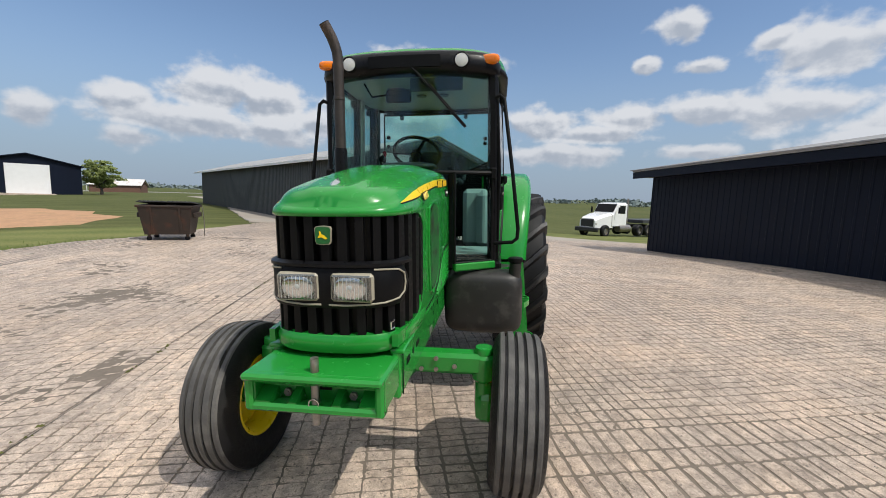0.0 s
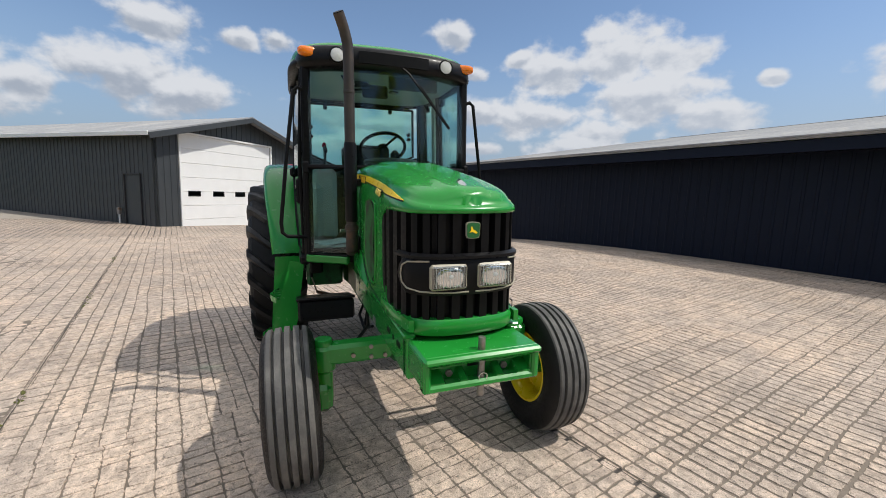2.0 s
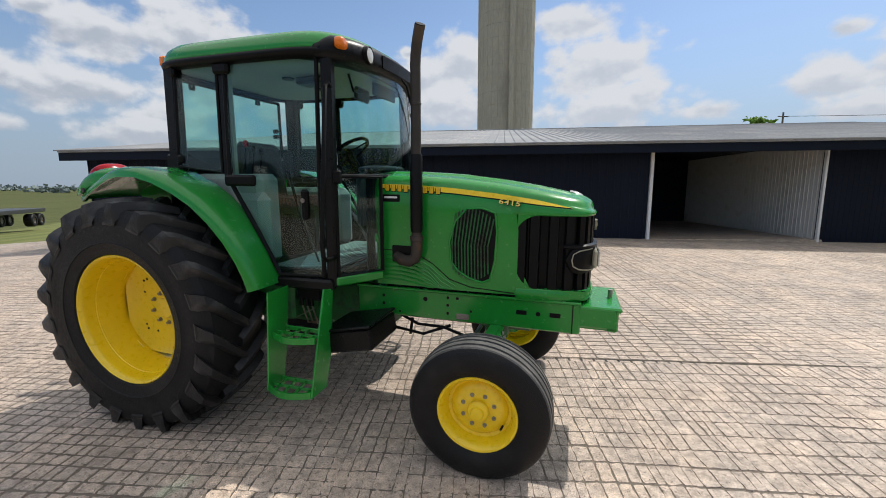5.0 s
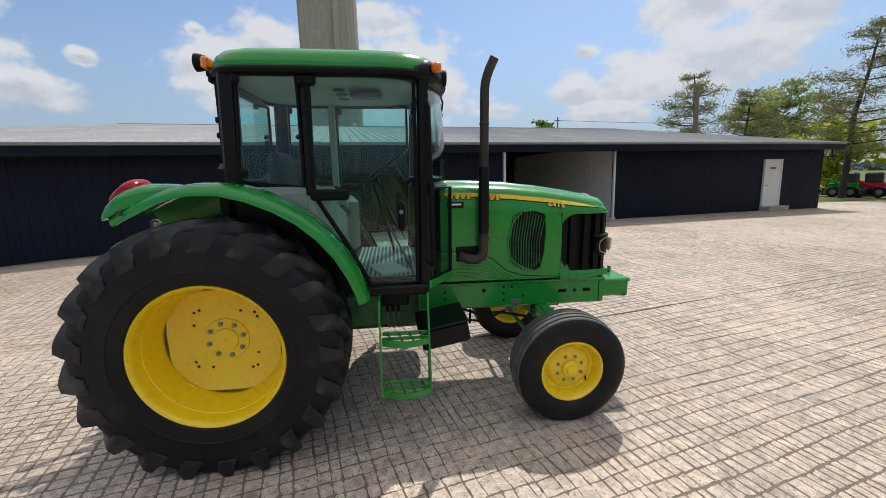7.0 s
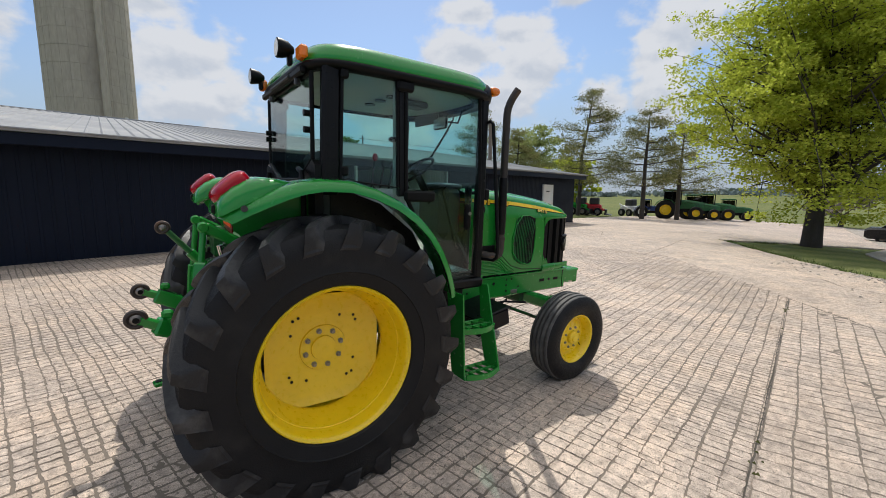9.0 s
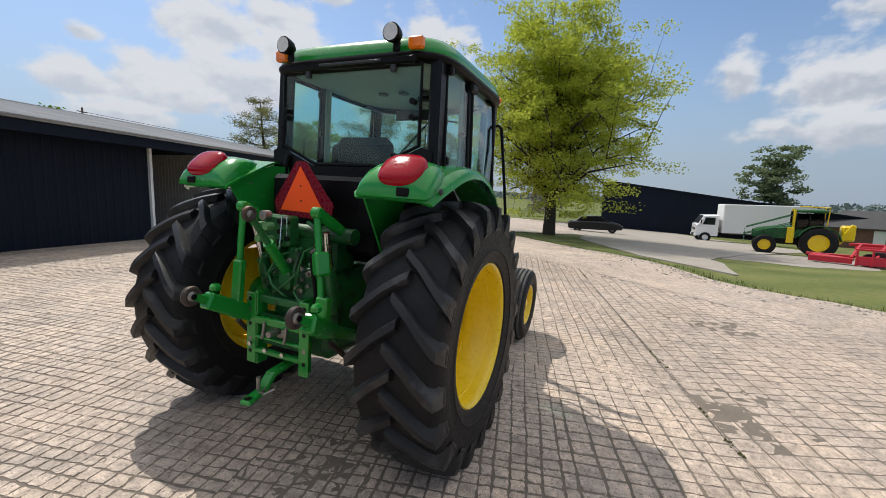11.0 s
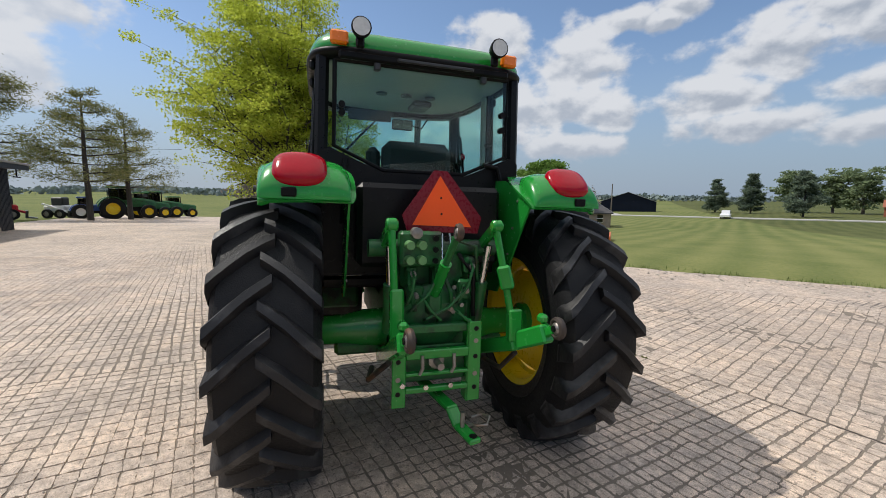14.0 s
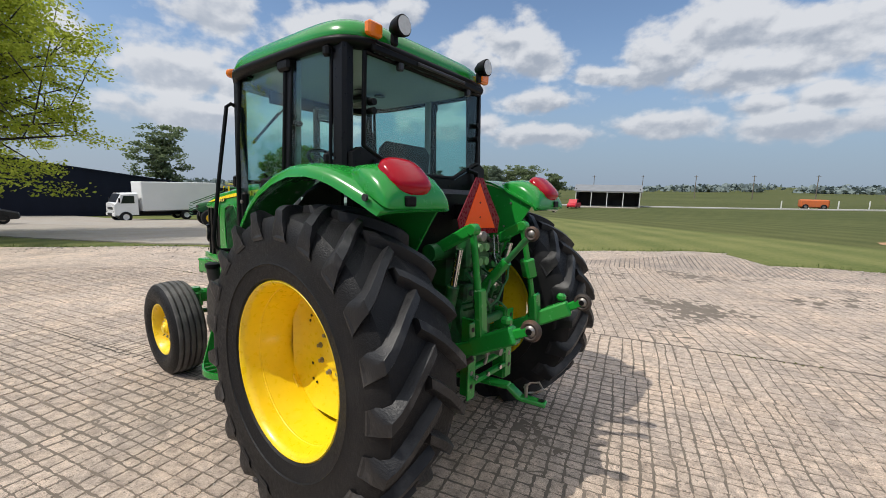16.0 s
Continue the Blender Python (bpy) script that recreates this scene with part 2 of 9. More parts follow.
CAP = material("pale_green_caps", (0.12, 0.28, 0.1), 0.45, var=0.15)


def glass_material(name, tint, gloss=0.03):
    m = bpy.data.materials.new(name)
    m.use_nodes = True
    n, l = m.node_tree.nodes, m.node_tree.links
    n.remove(n["Principled BSDF"])
    tr, gl, fr, mx, pw, ad = (n.new("ShaderNode" + k) for k in ("BsdfTransparent", "BsdfGlossy", "LayerWeight", "MixShader", "Math", "Math"))
    tr.inputs[0].default_value, gl.inputs["Roughness"].default_value, fr.inputs["Blend"].default_value = hexa(tint), gloss, 0.5
    pw.operation, ad.operation = "POWER", "MULTIPLY_ADD"
    pw.inputs[1].default_value, ad.inputs[1].default_value, ad.inputs[2].default_value = 4.5, 0.9, 0.035
    l.new(fr.outputs["Facing"], pw.inputs[0])
    l.new(pw.outputs[0], ad.inputs[0])
    l.new(ad.outputs[0], mx.inputs[0])
    l.new(tr.outputs[0], mx.inputs[1])
    l.new(gl.outputs[0], mx.inputs[2])
    l.new(mx.outputs[0], n["Material Output"].inputs[0])
    return m


GLASS = glass_material("tinted_cab_glass", (0.76, 0.90, 0.88))
CLEAR = glass_material("clear_lens", (0.93, 0.95, 0.95))
DARK_GLASS = glass_material("dark_vehicle_glass", (0.12, 0.15, 0.16))


# ---- mesh helpers ----
class Geo:
    """Collects vertices and faces; part() turns it into a mesh object."""

    def __init__(self):
        self.v, self.f = [], []

    def add(self, verts, faces, m=None):
        k = len(self.v)
        self.v += [tuple(m @ Vector(p)) for p in verts] if m else [tuple(p) for p in verts]
        self.f += [tuple(i + k for i in f) for f in faces]
        return self

    def box(self, c, s, b=0.01, m=None):
        """Chamfered box about c with full sizes s."""
        h = [x / 2 for x in s]
        b = min(b, min(h) * 0.9)
        idx, vs = {}, []
        for sx in (-1, 1):
            for sy in (-1, 1):
                for sz in (-1, 1):
                    for a in range(3):
                        p = [sx * (h[0] - b * (a != 0)), sy * (h[1] - b * (a != 1)), sz * (h[2] - b * (a != 2))]
                        idx[sx, sy, sz, a] = len(vs)
                        vs.append([p[i] + c[i] for i in range(3)])
        fs = []
        ring = ((-1, -1), (1, -1), (1, 1), (-1, 1))

        def key(a, s, q):
            k = [0, 0, 0]
            k[a], k[(a + 1) % 3], k[(a + 2) % 3] = s, q[0], q[1]
            return tuple(k)
        for a in range(3):
            for s in (-1, 1):
                f = [idx[(*key(a, s, q), a)] for q in ring]
                fs.append(f if s > 0 else f[::-1])
            b1, b2 = (a + 1) % 3, (a + 2) % 3
            for q in ring:
                k0, k1 = [0, 0, 0], [0, 0, 0]
                for k, s in ((k0, -1), (k1, 1)):
                    k[a], k[b1], k[b2] = s, q[0], q[1]
                f = [idx[(*k0, b1)], idx[(*k1, b1)], idx[(*k1, b2)], idx[(*k0, b2)]]
                fs.append(f if q[0] * q[1] > 0 else f[::-1])
        for sx in (-1, 1):
            for sy in (-1, 1):
                for sz in (-1, 1):
                    f = [idx[sx, sy, sz, a] for a in range(3)]
                    fs.append(f if sx * sy * sz > 0 else f[::-1])
        return self.add(vs, fs, m)

    def beam(self, p, q, w, d, b=0.006, up=(0, 0, 1)):
        """Chamfered bar from p to q, w wide and d deep."""
        p, q = Vector(p), Vector(q)
        z = (q - p).normalized()
        x = Vector(up).cross(z)
        x = x.normalized() if x.length > 1e-4 else Vector((1, 0, 0))
        y = z.cross(x)
        m = Matrix((x, y, z)).transposed().to_4x4()
        m.translation = (p + q) / 2
        return self.box((0, 0, 0), (w, d, (q - p).length), b, m)

    def tube(self, pts, r, seg=10, caps=True):
        """Round tube through pts; r is one radius or one for each point."""
        pts = [Vector(p) for p in pts]
        rs = r if isinstance(r, (list, tuple)) else [r] * len(pts)
        vs, fs, x = [], [], None
        for i, p in enumerate(pts):
            t = (pts[min(i + 1, len(pts) - 1)] - pts[max(i - 1, 0)]).normalized()
            if x is None:
                x = t.orthogonal().normalized()
            x = (x - t * x.dot(t)).normalized()
            y = t.cross(x)
            vs += [p + (x * math.cos(a) + y * math.sin(a)) * rs[i] for a in (2 * math.pi * k / seg for k in range(seg))]
        for i in range(len(pts) - 1):
            for k in range(seg):
                a, b = i * seg + k, i * seg + (k + 1) % seg
                fs.append((a, b, b + seg, a + seg))
        if caps:
            fs += [tuple(range(seg))[::-1], tuple(range((len(pts) - 1) * seg, len(pts) * seg))]
        return self.add(vs, fs)

    def lathe(self, prof, seg=48, m=None, close=False):
        """Turns (radius, along) pairs about the y axis."""
        vs, fs, n = [], [], len(prof)
        for k in range(seg):
            a = 2 * math.pi * k / seg
            vs += [(r * math.cos(a), h, r * math.sin(a)) for r, h in prof]
        for k in range(seg):
            for i in range(n if close else n - 1):
                a, b, j = k * n, ((k + 1) % seg) * n, (i + 1) % n
                fs.append((a + i, a + j, b + j, b + i))
        return self.add(vs, fs, m)

    def loft(self, rings, close=True, caps=True):
        n, vs, fs = len(rings[0]), [p for r in rings for p in r], []
        for i in range(len(rings) - 1):
            for k in range(n if close else n - 1):
                a, b = i * n + k, i * n + (k + 1) % n
                fs.append((a, b, b + n, a + n))
        if caps and close:
            fs += [tuple(range(n))[::-1], tuple(range((len(rings) - 1) * n, len(rings) * n))]
        return self.add(vs, fs)

    def plate(self, outline, thick, m=None):
        """Flat outline in the local xy plane, thick along z (centred)."""
        h, n = thick / 2, len(outline)
        vs = [(x, y, -h) for x, y in outline] + [(x, y, h) for x, y in outline]
        fs = [tuple(range(n))[::-1], tuple(range(n, 2 * n))] + [(i, (i + 1) % n, (i + 1) % n + n, i + n) for i in range(n)]
        return self.add(vs, fs, m)


def mesh_of(name, geo, mat, smooth=35.0, fix=True):
    me = bpy.data.meshes.new(name)
    me.from_pydata(geo.v, [], geo.f)
    if fix:
        bm = bmesh.new()
        bm.from_mesh(me)
        bmesh.ops.recalc_face_normals(bm, faces=bm.faces)
        bm.to_mesh(me)
        bm.free()
    for m in mat if isinstance(mat, (list, tuple)) else [mat]:
        me.materials.append(m)
    if smooth:
        me.shade_smooth()
        me.set_sharp_from_angle(angle=radians(smooth))
    me.update()
    return me


def part(name, geo, mat, parent=None, label="", smooth=35.0, fix=True):
    ob = new(name, mesh_of(name, geo, mat, smooth, fix))
    if parent:
        ob.parent = parent
    return tagged(ob, label)


def thing(name, m, label, category, group="", kind=""):
    ob = new(name)
    ob.empty_display_size = 0.2
    ob.matrix_world = m
    return tagged(ob, label, category, group, kind)


# ---- lie of the land ----
SLOPE = (-0.0195, -0.0111, 0.0066, -0.0133, 0.0193, 0.0057, -0.0066, -0.0038, 0.006)
YAW = radians(13.55)
CU, SU = math.cos(YAW), math.sin(YAW)


def xy(u, v):
    """From the long shed's directions to the world."""
    return u * CU - v * SU, u * SU + v * CU


def ground_z(x, y):
    dx = x - 1.0
    r, a = math.hypot(dx, y), math.atan2(y, dx)
    s = SLOPE[0] + sum(SLOPE[2 * k - 1] * math.cos(k * a) + SLOPE[2 * k] * math.sin(k * a) for k in (1, 2, 3, 4))
    w = max(0.0, min(1.0, (r - 5) / 9))
    w = w * w * (3 - 2 * w)
    q = max(0.0, r - 8)
    q = q if q < 45 else 45 + (1 - math.exp((45 - q) / 30)) * 15
    near = 0.1 * max(0.0, min(1.0, y / 10))
    return (1 - w) * (-0.0147 * x + 0.0299 * y) + w * (near + s * q)


def hills(x, y):
    r = math.hypot(x, y)
    w = max(0.0, min(1.0, (r - 250) / 900))
    a = math.atan2(y, x)
    return w * (9 + 5 * math.sin(3 * a + 0.7) + 3 * math.sin(7 * a) + 2 * math.sin(17 * a + 2))


# ---- surface materials of the yard ----
def nodes_of(name):
    m = bpy.data.materials.new(name)
    m.use_nodes = True
    return m, m.node_tree.nodes, m.node_tree.links, m.node_tree.nodes["Principled BSDF"]


def concrete_material(name, grooves, tone):
    """Worn concrete; grooves: the scored grid with dirt in its lines, laid along the long shed."""
    m, n, l, p = nodes_of(name)
    tc = n.new("ShaderNodeTexCoord")

    def math2(op, a, b):
        k = n.new("ShaderNodeMath")
        k.operation = op
        for i, s in enumerate((a, b)):
            if s is None:
                continue
            if isinstance(s, (int, float)):
                k.inputs[i].default_value = s
            else:
                l.new(s, k.inputs[i])
        return k.outputs[0]

    def noise_of(scale, detail=5.0, rough=0.55):
        k = n.new("ShaderNodeTexNoise")
        k.inputs["Scale"].default_value, k.inputs["Detail"].default_value, k.inputs["Roughness"].default_value = scale, detail, rough
        l.new(tc.outputs["Object"], k.inputs["Vector"])
        return k.outputs["Fac"]

    def ramp(v, lo, hi, a, b):
        k = n.new("ShaderNodeMapRange")
        for i, s in zip(("From Min", "From Max", "To Min", "To Max"), (lo, hi, a, b)):
            k.inputs[i].default_value = s
        l.new(v, k.inputs["Value"])
        return k.outputs[0]
    big, mid, fine, grit = noise_of(0.25), noise_of(1.7), noise_of(18.0), noise_of(160.0, 2.0)
    value = math2("MULTIPLY", ramp(big, 0.32, 0.68, 0.82, 1.14), ramp(mid, 0.3, 0.7, 0.84, 1.12))
    value = math2("MULTIPLY", value, ramp(fine, 0.3, 0.7, 0.68, 1.26))
    value = math2("MULTIPLY", value, ramp(grit, 0.3, 0.72, 0.60, 1.30))
    stain = ramp(noise_of(0.9, 7.0, 0.7), 0.54, 0.72, 1.0, 0.70)
    value = math2("MULTIPLY", value, stain)
    pits = ramp(noise_of(55.0, 3.0, 0.6), 0.57, 0.68, 1.0, 0.38)
    value = math2("MULTIPLY", value, pits)
    value = math2("MULTIPLY", value, ramp(noise_of(6.0, 7.0, 0.75), 0.48, 0.70, 1.08, 0.66))
    relief = math2("ADD", math2("MULTIPLY", grit, 0.35), fine)
    if grooves:
        sp = n.new("ShaderNodeSeparateXYZ")
        wob = n.new("ShaderNodeVectorMath")
        wob.operation = "ADD"
        ww = n.new("ShaderNodeTexNoise")
        ww.inputs["Scale"].default_value = 3.0
        l.new(tc.outputs["Object"], ww.inputs["Vector"])
        ws = n.new("ShaderNodeVectorMath")
        ws.operation = "SCALE"
        ws.inputs["Scale"].default_value = 0.03
        l.new(ww.outputs["Color"], ws.inputs[0])
        l.new(tc.outputs["Object"], wob.inputs[0])
        l.new(ws.outputs[0], wob.inputs[1])
        l.new(wob.outputs[0], sp.inputs[0])
        lines = None
        for out, pitch, width in (("X", 0.117, 0.13), ("Y", 0.150, 0.12)):
            fr = math2("FRACT", math2("DIVIDE", sp.outputs[out], pitch), None)
            d = math2("ABSOLUTE", math2("SUBTRACT", fr, 0.5), None)
            g = ramp(d, 0.5 - width, 0.5 - width * 0.45, 0.0, 1.0)
            lines = g if lines is None else math2("MAXIMUM", lines, g)
        wear = ramp(noise_of(0.5, 4.0), 0.36, 0.58, 0.25, 1.0)
        # the scoring stops along a slanting edge, and is faint past the middle joint
        flat = n.new("ShaderNodeSeparateXYZ")
        l.new(tc.outputs["Object"], flat.inputs[0])
        u, v = flat.outputs["X"], flat.outputs["Y"]
        inside = ramp(math2("SUBTRACT", u, math2("MULTIPLY", v, 1.3)), 11.5, 11.8, 1.0, 0.06)
        faint = math2("MULTIPLY", ramp(u, 5.0, 5.6, 0.0, 1.0), ramp(v, 0.25, 0.4, 0.0, 0.65))
        wear = math2("MULTIPLY", math2("MULTIPLY", wear, inside), math2("SUBTRACT", 1.0, faint))
        dirt = math2("MULTIPLY", math2("MULTIPLY", lines, wear), 0.93)
        value = math2("MULTIPLY", value, math2("SUBTRACT", 1.0, dirt))
        relief = math2("SUBTRACT", relief, math2("MULTIPLY", lines, math2("MULTIPLY", wear, 2.0)))
    isl = n.new("ShaderNodeNewGeometry")
    value = math2("MULTIPLY", value, ramp(isl.outputs["Random Per Island"], 0.0, 1.0, 0.95, 1.05))
    mix = n.new("ShaderNodeMix")
    mix.data_type = "RGBA"
    mix.inputs["A"].default_value, mix.inputs["B"].default_value = hexa(tone), (tone[0] * 1.03, tone[1] * 0.99, tone[2] * 0.94, 1)
    l.new(ramp(mid, 0.42, 0.65, 0.0, 1.0), mix.inputs["Factor"])
    sc = n.new("ShaderNodeVectorMath")
    sc.operation = "SCALE"
    l.new(mix.outputs["Result"], sc.inputs[0])
    l.new(value, sc.inputs["Scale"])
    l.new(sc.outputs[0], p.inputs["Base Color"])
    p.inputs["Roughness"].default_value = 0.62
    p.inputs["Specular IOR Level"].default_value = 0.5
    bp = n.new("ShaderNodeBump")
    bp.inputs["Strength"].default_value, bp.inputs["Distance"].default_value = 0.75, 0.008
    l.new(relief, bp.inputs["Height"])
    l.new(bp.outputs[0], p.inputs["Normal"])
    return m


TONE = (0.500, 0.406, 0.332)
CONCRETE = concrete_material("scored_concrete", True, TONE)
CONCRETE_PAD = concrete_material("concrete_face", False, TONE)
CONCRETE_GROOVE = material("dirty_groove", (0.165, 0.135, 0.108), 0.9, var=0.3, scale=3, fine=40)
GRAVEL = material("pale_gravel", (0.33, 0.29, 0.245), 0.95, var=0.25, scale=0.6, fine=12, bump=0.02, bump_scale=30, second=(0.29, 0.27, 0.24), second_at=0.58)


def grass_material():
    m, n, l, p = nodes_of("lawn")
    tc = n.new("ShaderNodeTexCoord")
    vals = []
    for s, d in ((0.02, 4.0), (0.35, 5.0), (9.0, 4.0), (70.0, 2.0)):
        k = n.new("ShaderNodeTexNoise")
        k.inputs["Scale"].default_value, k.inputs["Detail"].default_value = s, d
        l.new(tc.outputs["Object"], k.inputs["Vector"])
        vals.append(k.outputs["Fac"])
    wave = n.new("ShaderNodeTexWave")
    mp = n.new("ShaderNodeMapping")
    mp.inputs["Rotation"].default_value = (0, 0, radians(-35))
    l.new(tc.outputs["Object"], mp.inputs[0])
    l.new(mp.outputs[0], wave.inputs["Vector"])
    wave.inputs["Scale"].default_value, wave.inputs["Distortion"].default_value, wave.inputs["Detail Scale"].default_value = 0.16, 14.0, 0.10
    # mown lawn this side of a slanting line, taller and greener field past it
    spx = n.new("ShaderNodeSeparateXYZ")
    l.new(tc.outputs["Object"], spx.inputs[0])
    lin = n.new("ShaderNodeMath")
    lin.operation, lin.inputs[1].default_value = "MULTIPLY_ADD", 0.96
    l.new(spx.outputs["X"], lin.inputs[0])
    l.new(spx.outputs["Y"], lin.inputs[2])
    mown = n.new("ShaderNodeMapRange")
    for i, v in zip(("From Min", "From Max", "To Min", "To Max"), (-23.6, -22.2, 0.62, 1.0)):
        mown.inputs[i].default_value = v
    l.new(lin.outputs[0], mown.inputs["Value"])
    cr = n.new("ShaderNodeValToRGB")
    cr.color_ramp.elements[0].position, cr.color_ramp.elements[0].color = 0.36, (0.062, 0.092, 0.022, 1)
    cr.color_ramp.elements[1].position, cr.color_ramp.elements[1].color = 0.66, (0.205, 0.205, 0.075, 1)
    acc = None
    for v, w in ((vals[0], 0.25), (vals[1], 0.25), (vals[2], 0.22), (vals[3], 0.20), (wave.outputs["Fac"], 0.08)):
        k = n.new("ShaderNodeMath")
        k.operation = "MULTIPLY"
        k.inputs[1].default_value = w
        l.new(v, k.inputs[0])
        if acc is not None:
            s = n.new("ShaderNodeMath")
            s.operation = "ADD"
            l.new(acc, s.inputs[0])
            l.new(k.outputs[0], s.inputs[1])
            acc = s.outputs[0]
        else:
            acc = k.outputs[0]
    l.new(acc, cr.inputs[0])
    tall = n.new("ShaderNodeVectorMath")
    tall.operation = "SCALE"
    l.new(cr.outputs[0], tall.inputs[0])
    l.new(mown.outputs[0], tall.inputs["Scale"])
    l.new(tall.outputs[0], p.inputs["Base Color"])
    p.inputs["Roughness"].default_value = 0.95
    p.inputs["Specular IOR Level"].default_value = 0.15
    bp = n.new("ShaderNodeBump")
    bp.inputs["Strength"].default_value, bp.inputs["Distance"].default_value = 0.6, 0.03
    l.new(vals[2], bp.inputs["Height"])
    l.new(bp.outputs[0], p.inputs["Normal"])
    return m


GRASS = grass_material()

# ---- ground: one sheet to the horizon ----
radii = [0.0] + [0.8 * 1.125 ** i for i in range(72)]
g = Geo()
SEG = 120
g.v = [(1.0, 0.0, ground_z(1.0, 0.0) - 0.06)]
for r in radii[1:]:
    for k in range(SEG):
        a = 2 * math.pi * k / SEG
        x, y = 1.0 + r * math.cos(a), r * math.sin(a)
        g.v.append((x, y, ground_z(x, y) - 0.06 + hills(x, y)))
g.f = [(0, 1 + k, 1 + (k + 1) % SEG) for k in range(SEG)]
for i in range(len(radii) - 2):
    for k in range(SEG):
        a, b = 1 + i * SEG + k, 1 + i * SEG + (k + 1) % SEG
        g.f.append((a, a + SEG, b + SEG, b))
tagged(part("ground", g, GRASS), "mown green lawn and fields reaching the hills", "ground", kind="structure")


def along(points, s):
    """Piecewise-linear value at s."""
    for (a, p), (b, q) in zip(points, points[1:]):
        if s <= b:
            return p + (q - p) * (s - a) / (b - a) if s > a else p
    return points[-1][1]


def slab(name, low, high, u0, u1, du, mat, lift, ragged, label, category, dv=0.7, thick=0.25):
    """A paved sheet between two edges given over u, with thickness at its rim."""
    rng, geo = random.Random(5), Geo()
    nu = int((u1 - u0) / du) + 1
    nv = int(max(along(high, u0 + i * du) - along(low, u0 + i * du) for i in range(nu)) / dv) + 2
    for i in range(nu):
        u = u0 + i * du
        lo, hi = along(low, u) + ragged * (noise.noise((u * 0.8, 3.0, 1.0)) + 0.6 * noise.noise((u * 2.9, 1.0, 4.0))), along(high, u)
        for j in range(nv):
            x, y = xy(u, lo + (hi - lo) * j / (nv - 1))
            geo.v.append((x, y, ground_z(x, y) + lift))
    top = len(geo.v)
    geo.v += [(x, y, z - thick) for x, y, z in geo.v]
    for i in range(nu - 1):
        for j in range(nv - 1):
            a = i * nv + j
            geo.f.append((a, a + nv, a + nv + 1, a + 1))
    rim = [i * nv for i in range(nu)] + [(nu - 1) * nv + j for j in range(1, nv)] + [i * nv + nv - 1 for i in range(nu - 2, -1, -1)] + [j for j in range(nv - 2, 0, -1)]
    for a, b in zip(rim, rim[1:] + rim[:1]):
        geo.f.append((a, a + top, b + top, b))
    me_ob = part(name, geo, mat, smooth=20, fix=False)
    m = pose(0, 0, 0, 0, 0, 13.55)
    me_ob.data.transform(m.inverted())
    me_ob.matrix_world = m
    return tagged(me_ob, label, category, kind="structure")


SOUTH = [(-16, -7.0), (-9.1, -8.6), (-7.8, -9.6), (-6.4, -10.0), (-4.3, -10.2), (-3.9, -12.0), (-2.8, -12.0), (0.1, -10.7), (2.3, -9.6), (4.6, -8.4), (6.0, -7.2), (7.7, -5.8),
         (10.4, -5.4), (15.0, -2.8), (21.2, 0.0), (24.0, -3.0), (27.0, -6.0), (62, -6.0)]
NORTH = [(-30, 13), (-10.6, 13), (-10.55, 9.4), (26.0, 9.4), (26.05, 12.0), (46.0, 12.0), (62, 10.0)]
pavement = slab("pavement", SOUTH, NORTH, -16.0, 61.0, 0.35, CONCRETE, 0.0, 0.22, "pale worn concrete yard scored with a grid of grooves", "pavement")
slab("gravel_lot", [(9.0, -7.0), (14, -8.5), (20, -13), (30, -22), (62, -22)], [(9.0, -6.9), (12.4, -5.6), (22, -4.8), (27, -5.9), (62, -5.9)], 9.0, 61.0, 0.7, GRAVEL, -0.02, 0.3,
     "pale gravel parking lot beside the grass strip", "gravel lot", 1.0)
slab("gravel_drive", [(-62, -33), (-40, -19), (-22, -10.5), (-15.9, -7.6)], [(-62, -30), (-40, -14), (-27, 4), (-15.9, 13)], -61.0, -15.6, 0.7, GRAVEL, -0.01, 0.2,
     "grey gravel drive running past the dark barn", "drive", 1.0)


# ---- scored concrete near the tractor: raised faces between the grooves ----
YARD = pose(0, 0, 0, 0, 0, 13.55)


def strokes(a, b, pitch, spread, rs):
    """Places of hand-drawn grooves from a to b."""
    out = [a]
    while out[-1] < b - 0.4 * pitch:
        out.append(min(b, out[-1] + pitch * (1 + spread * rs.uniform(-1, 1))))
    out[-1] = b
    return out


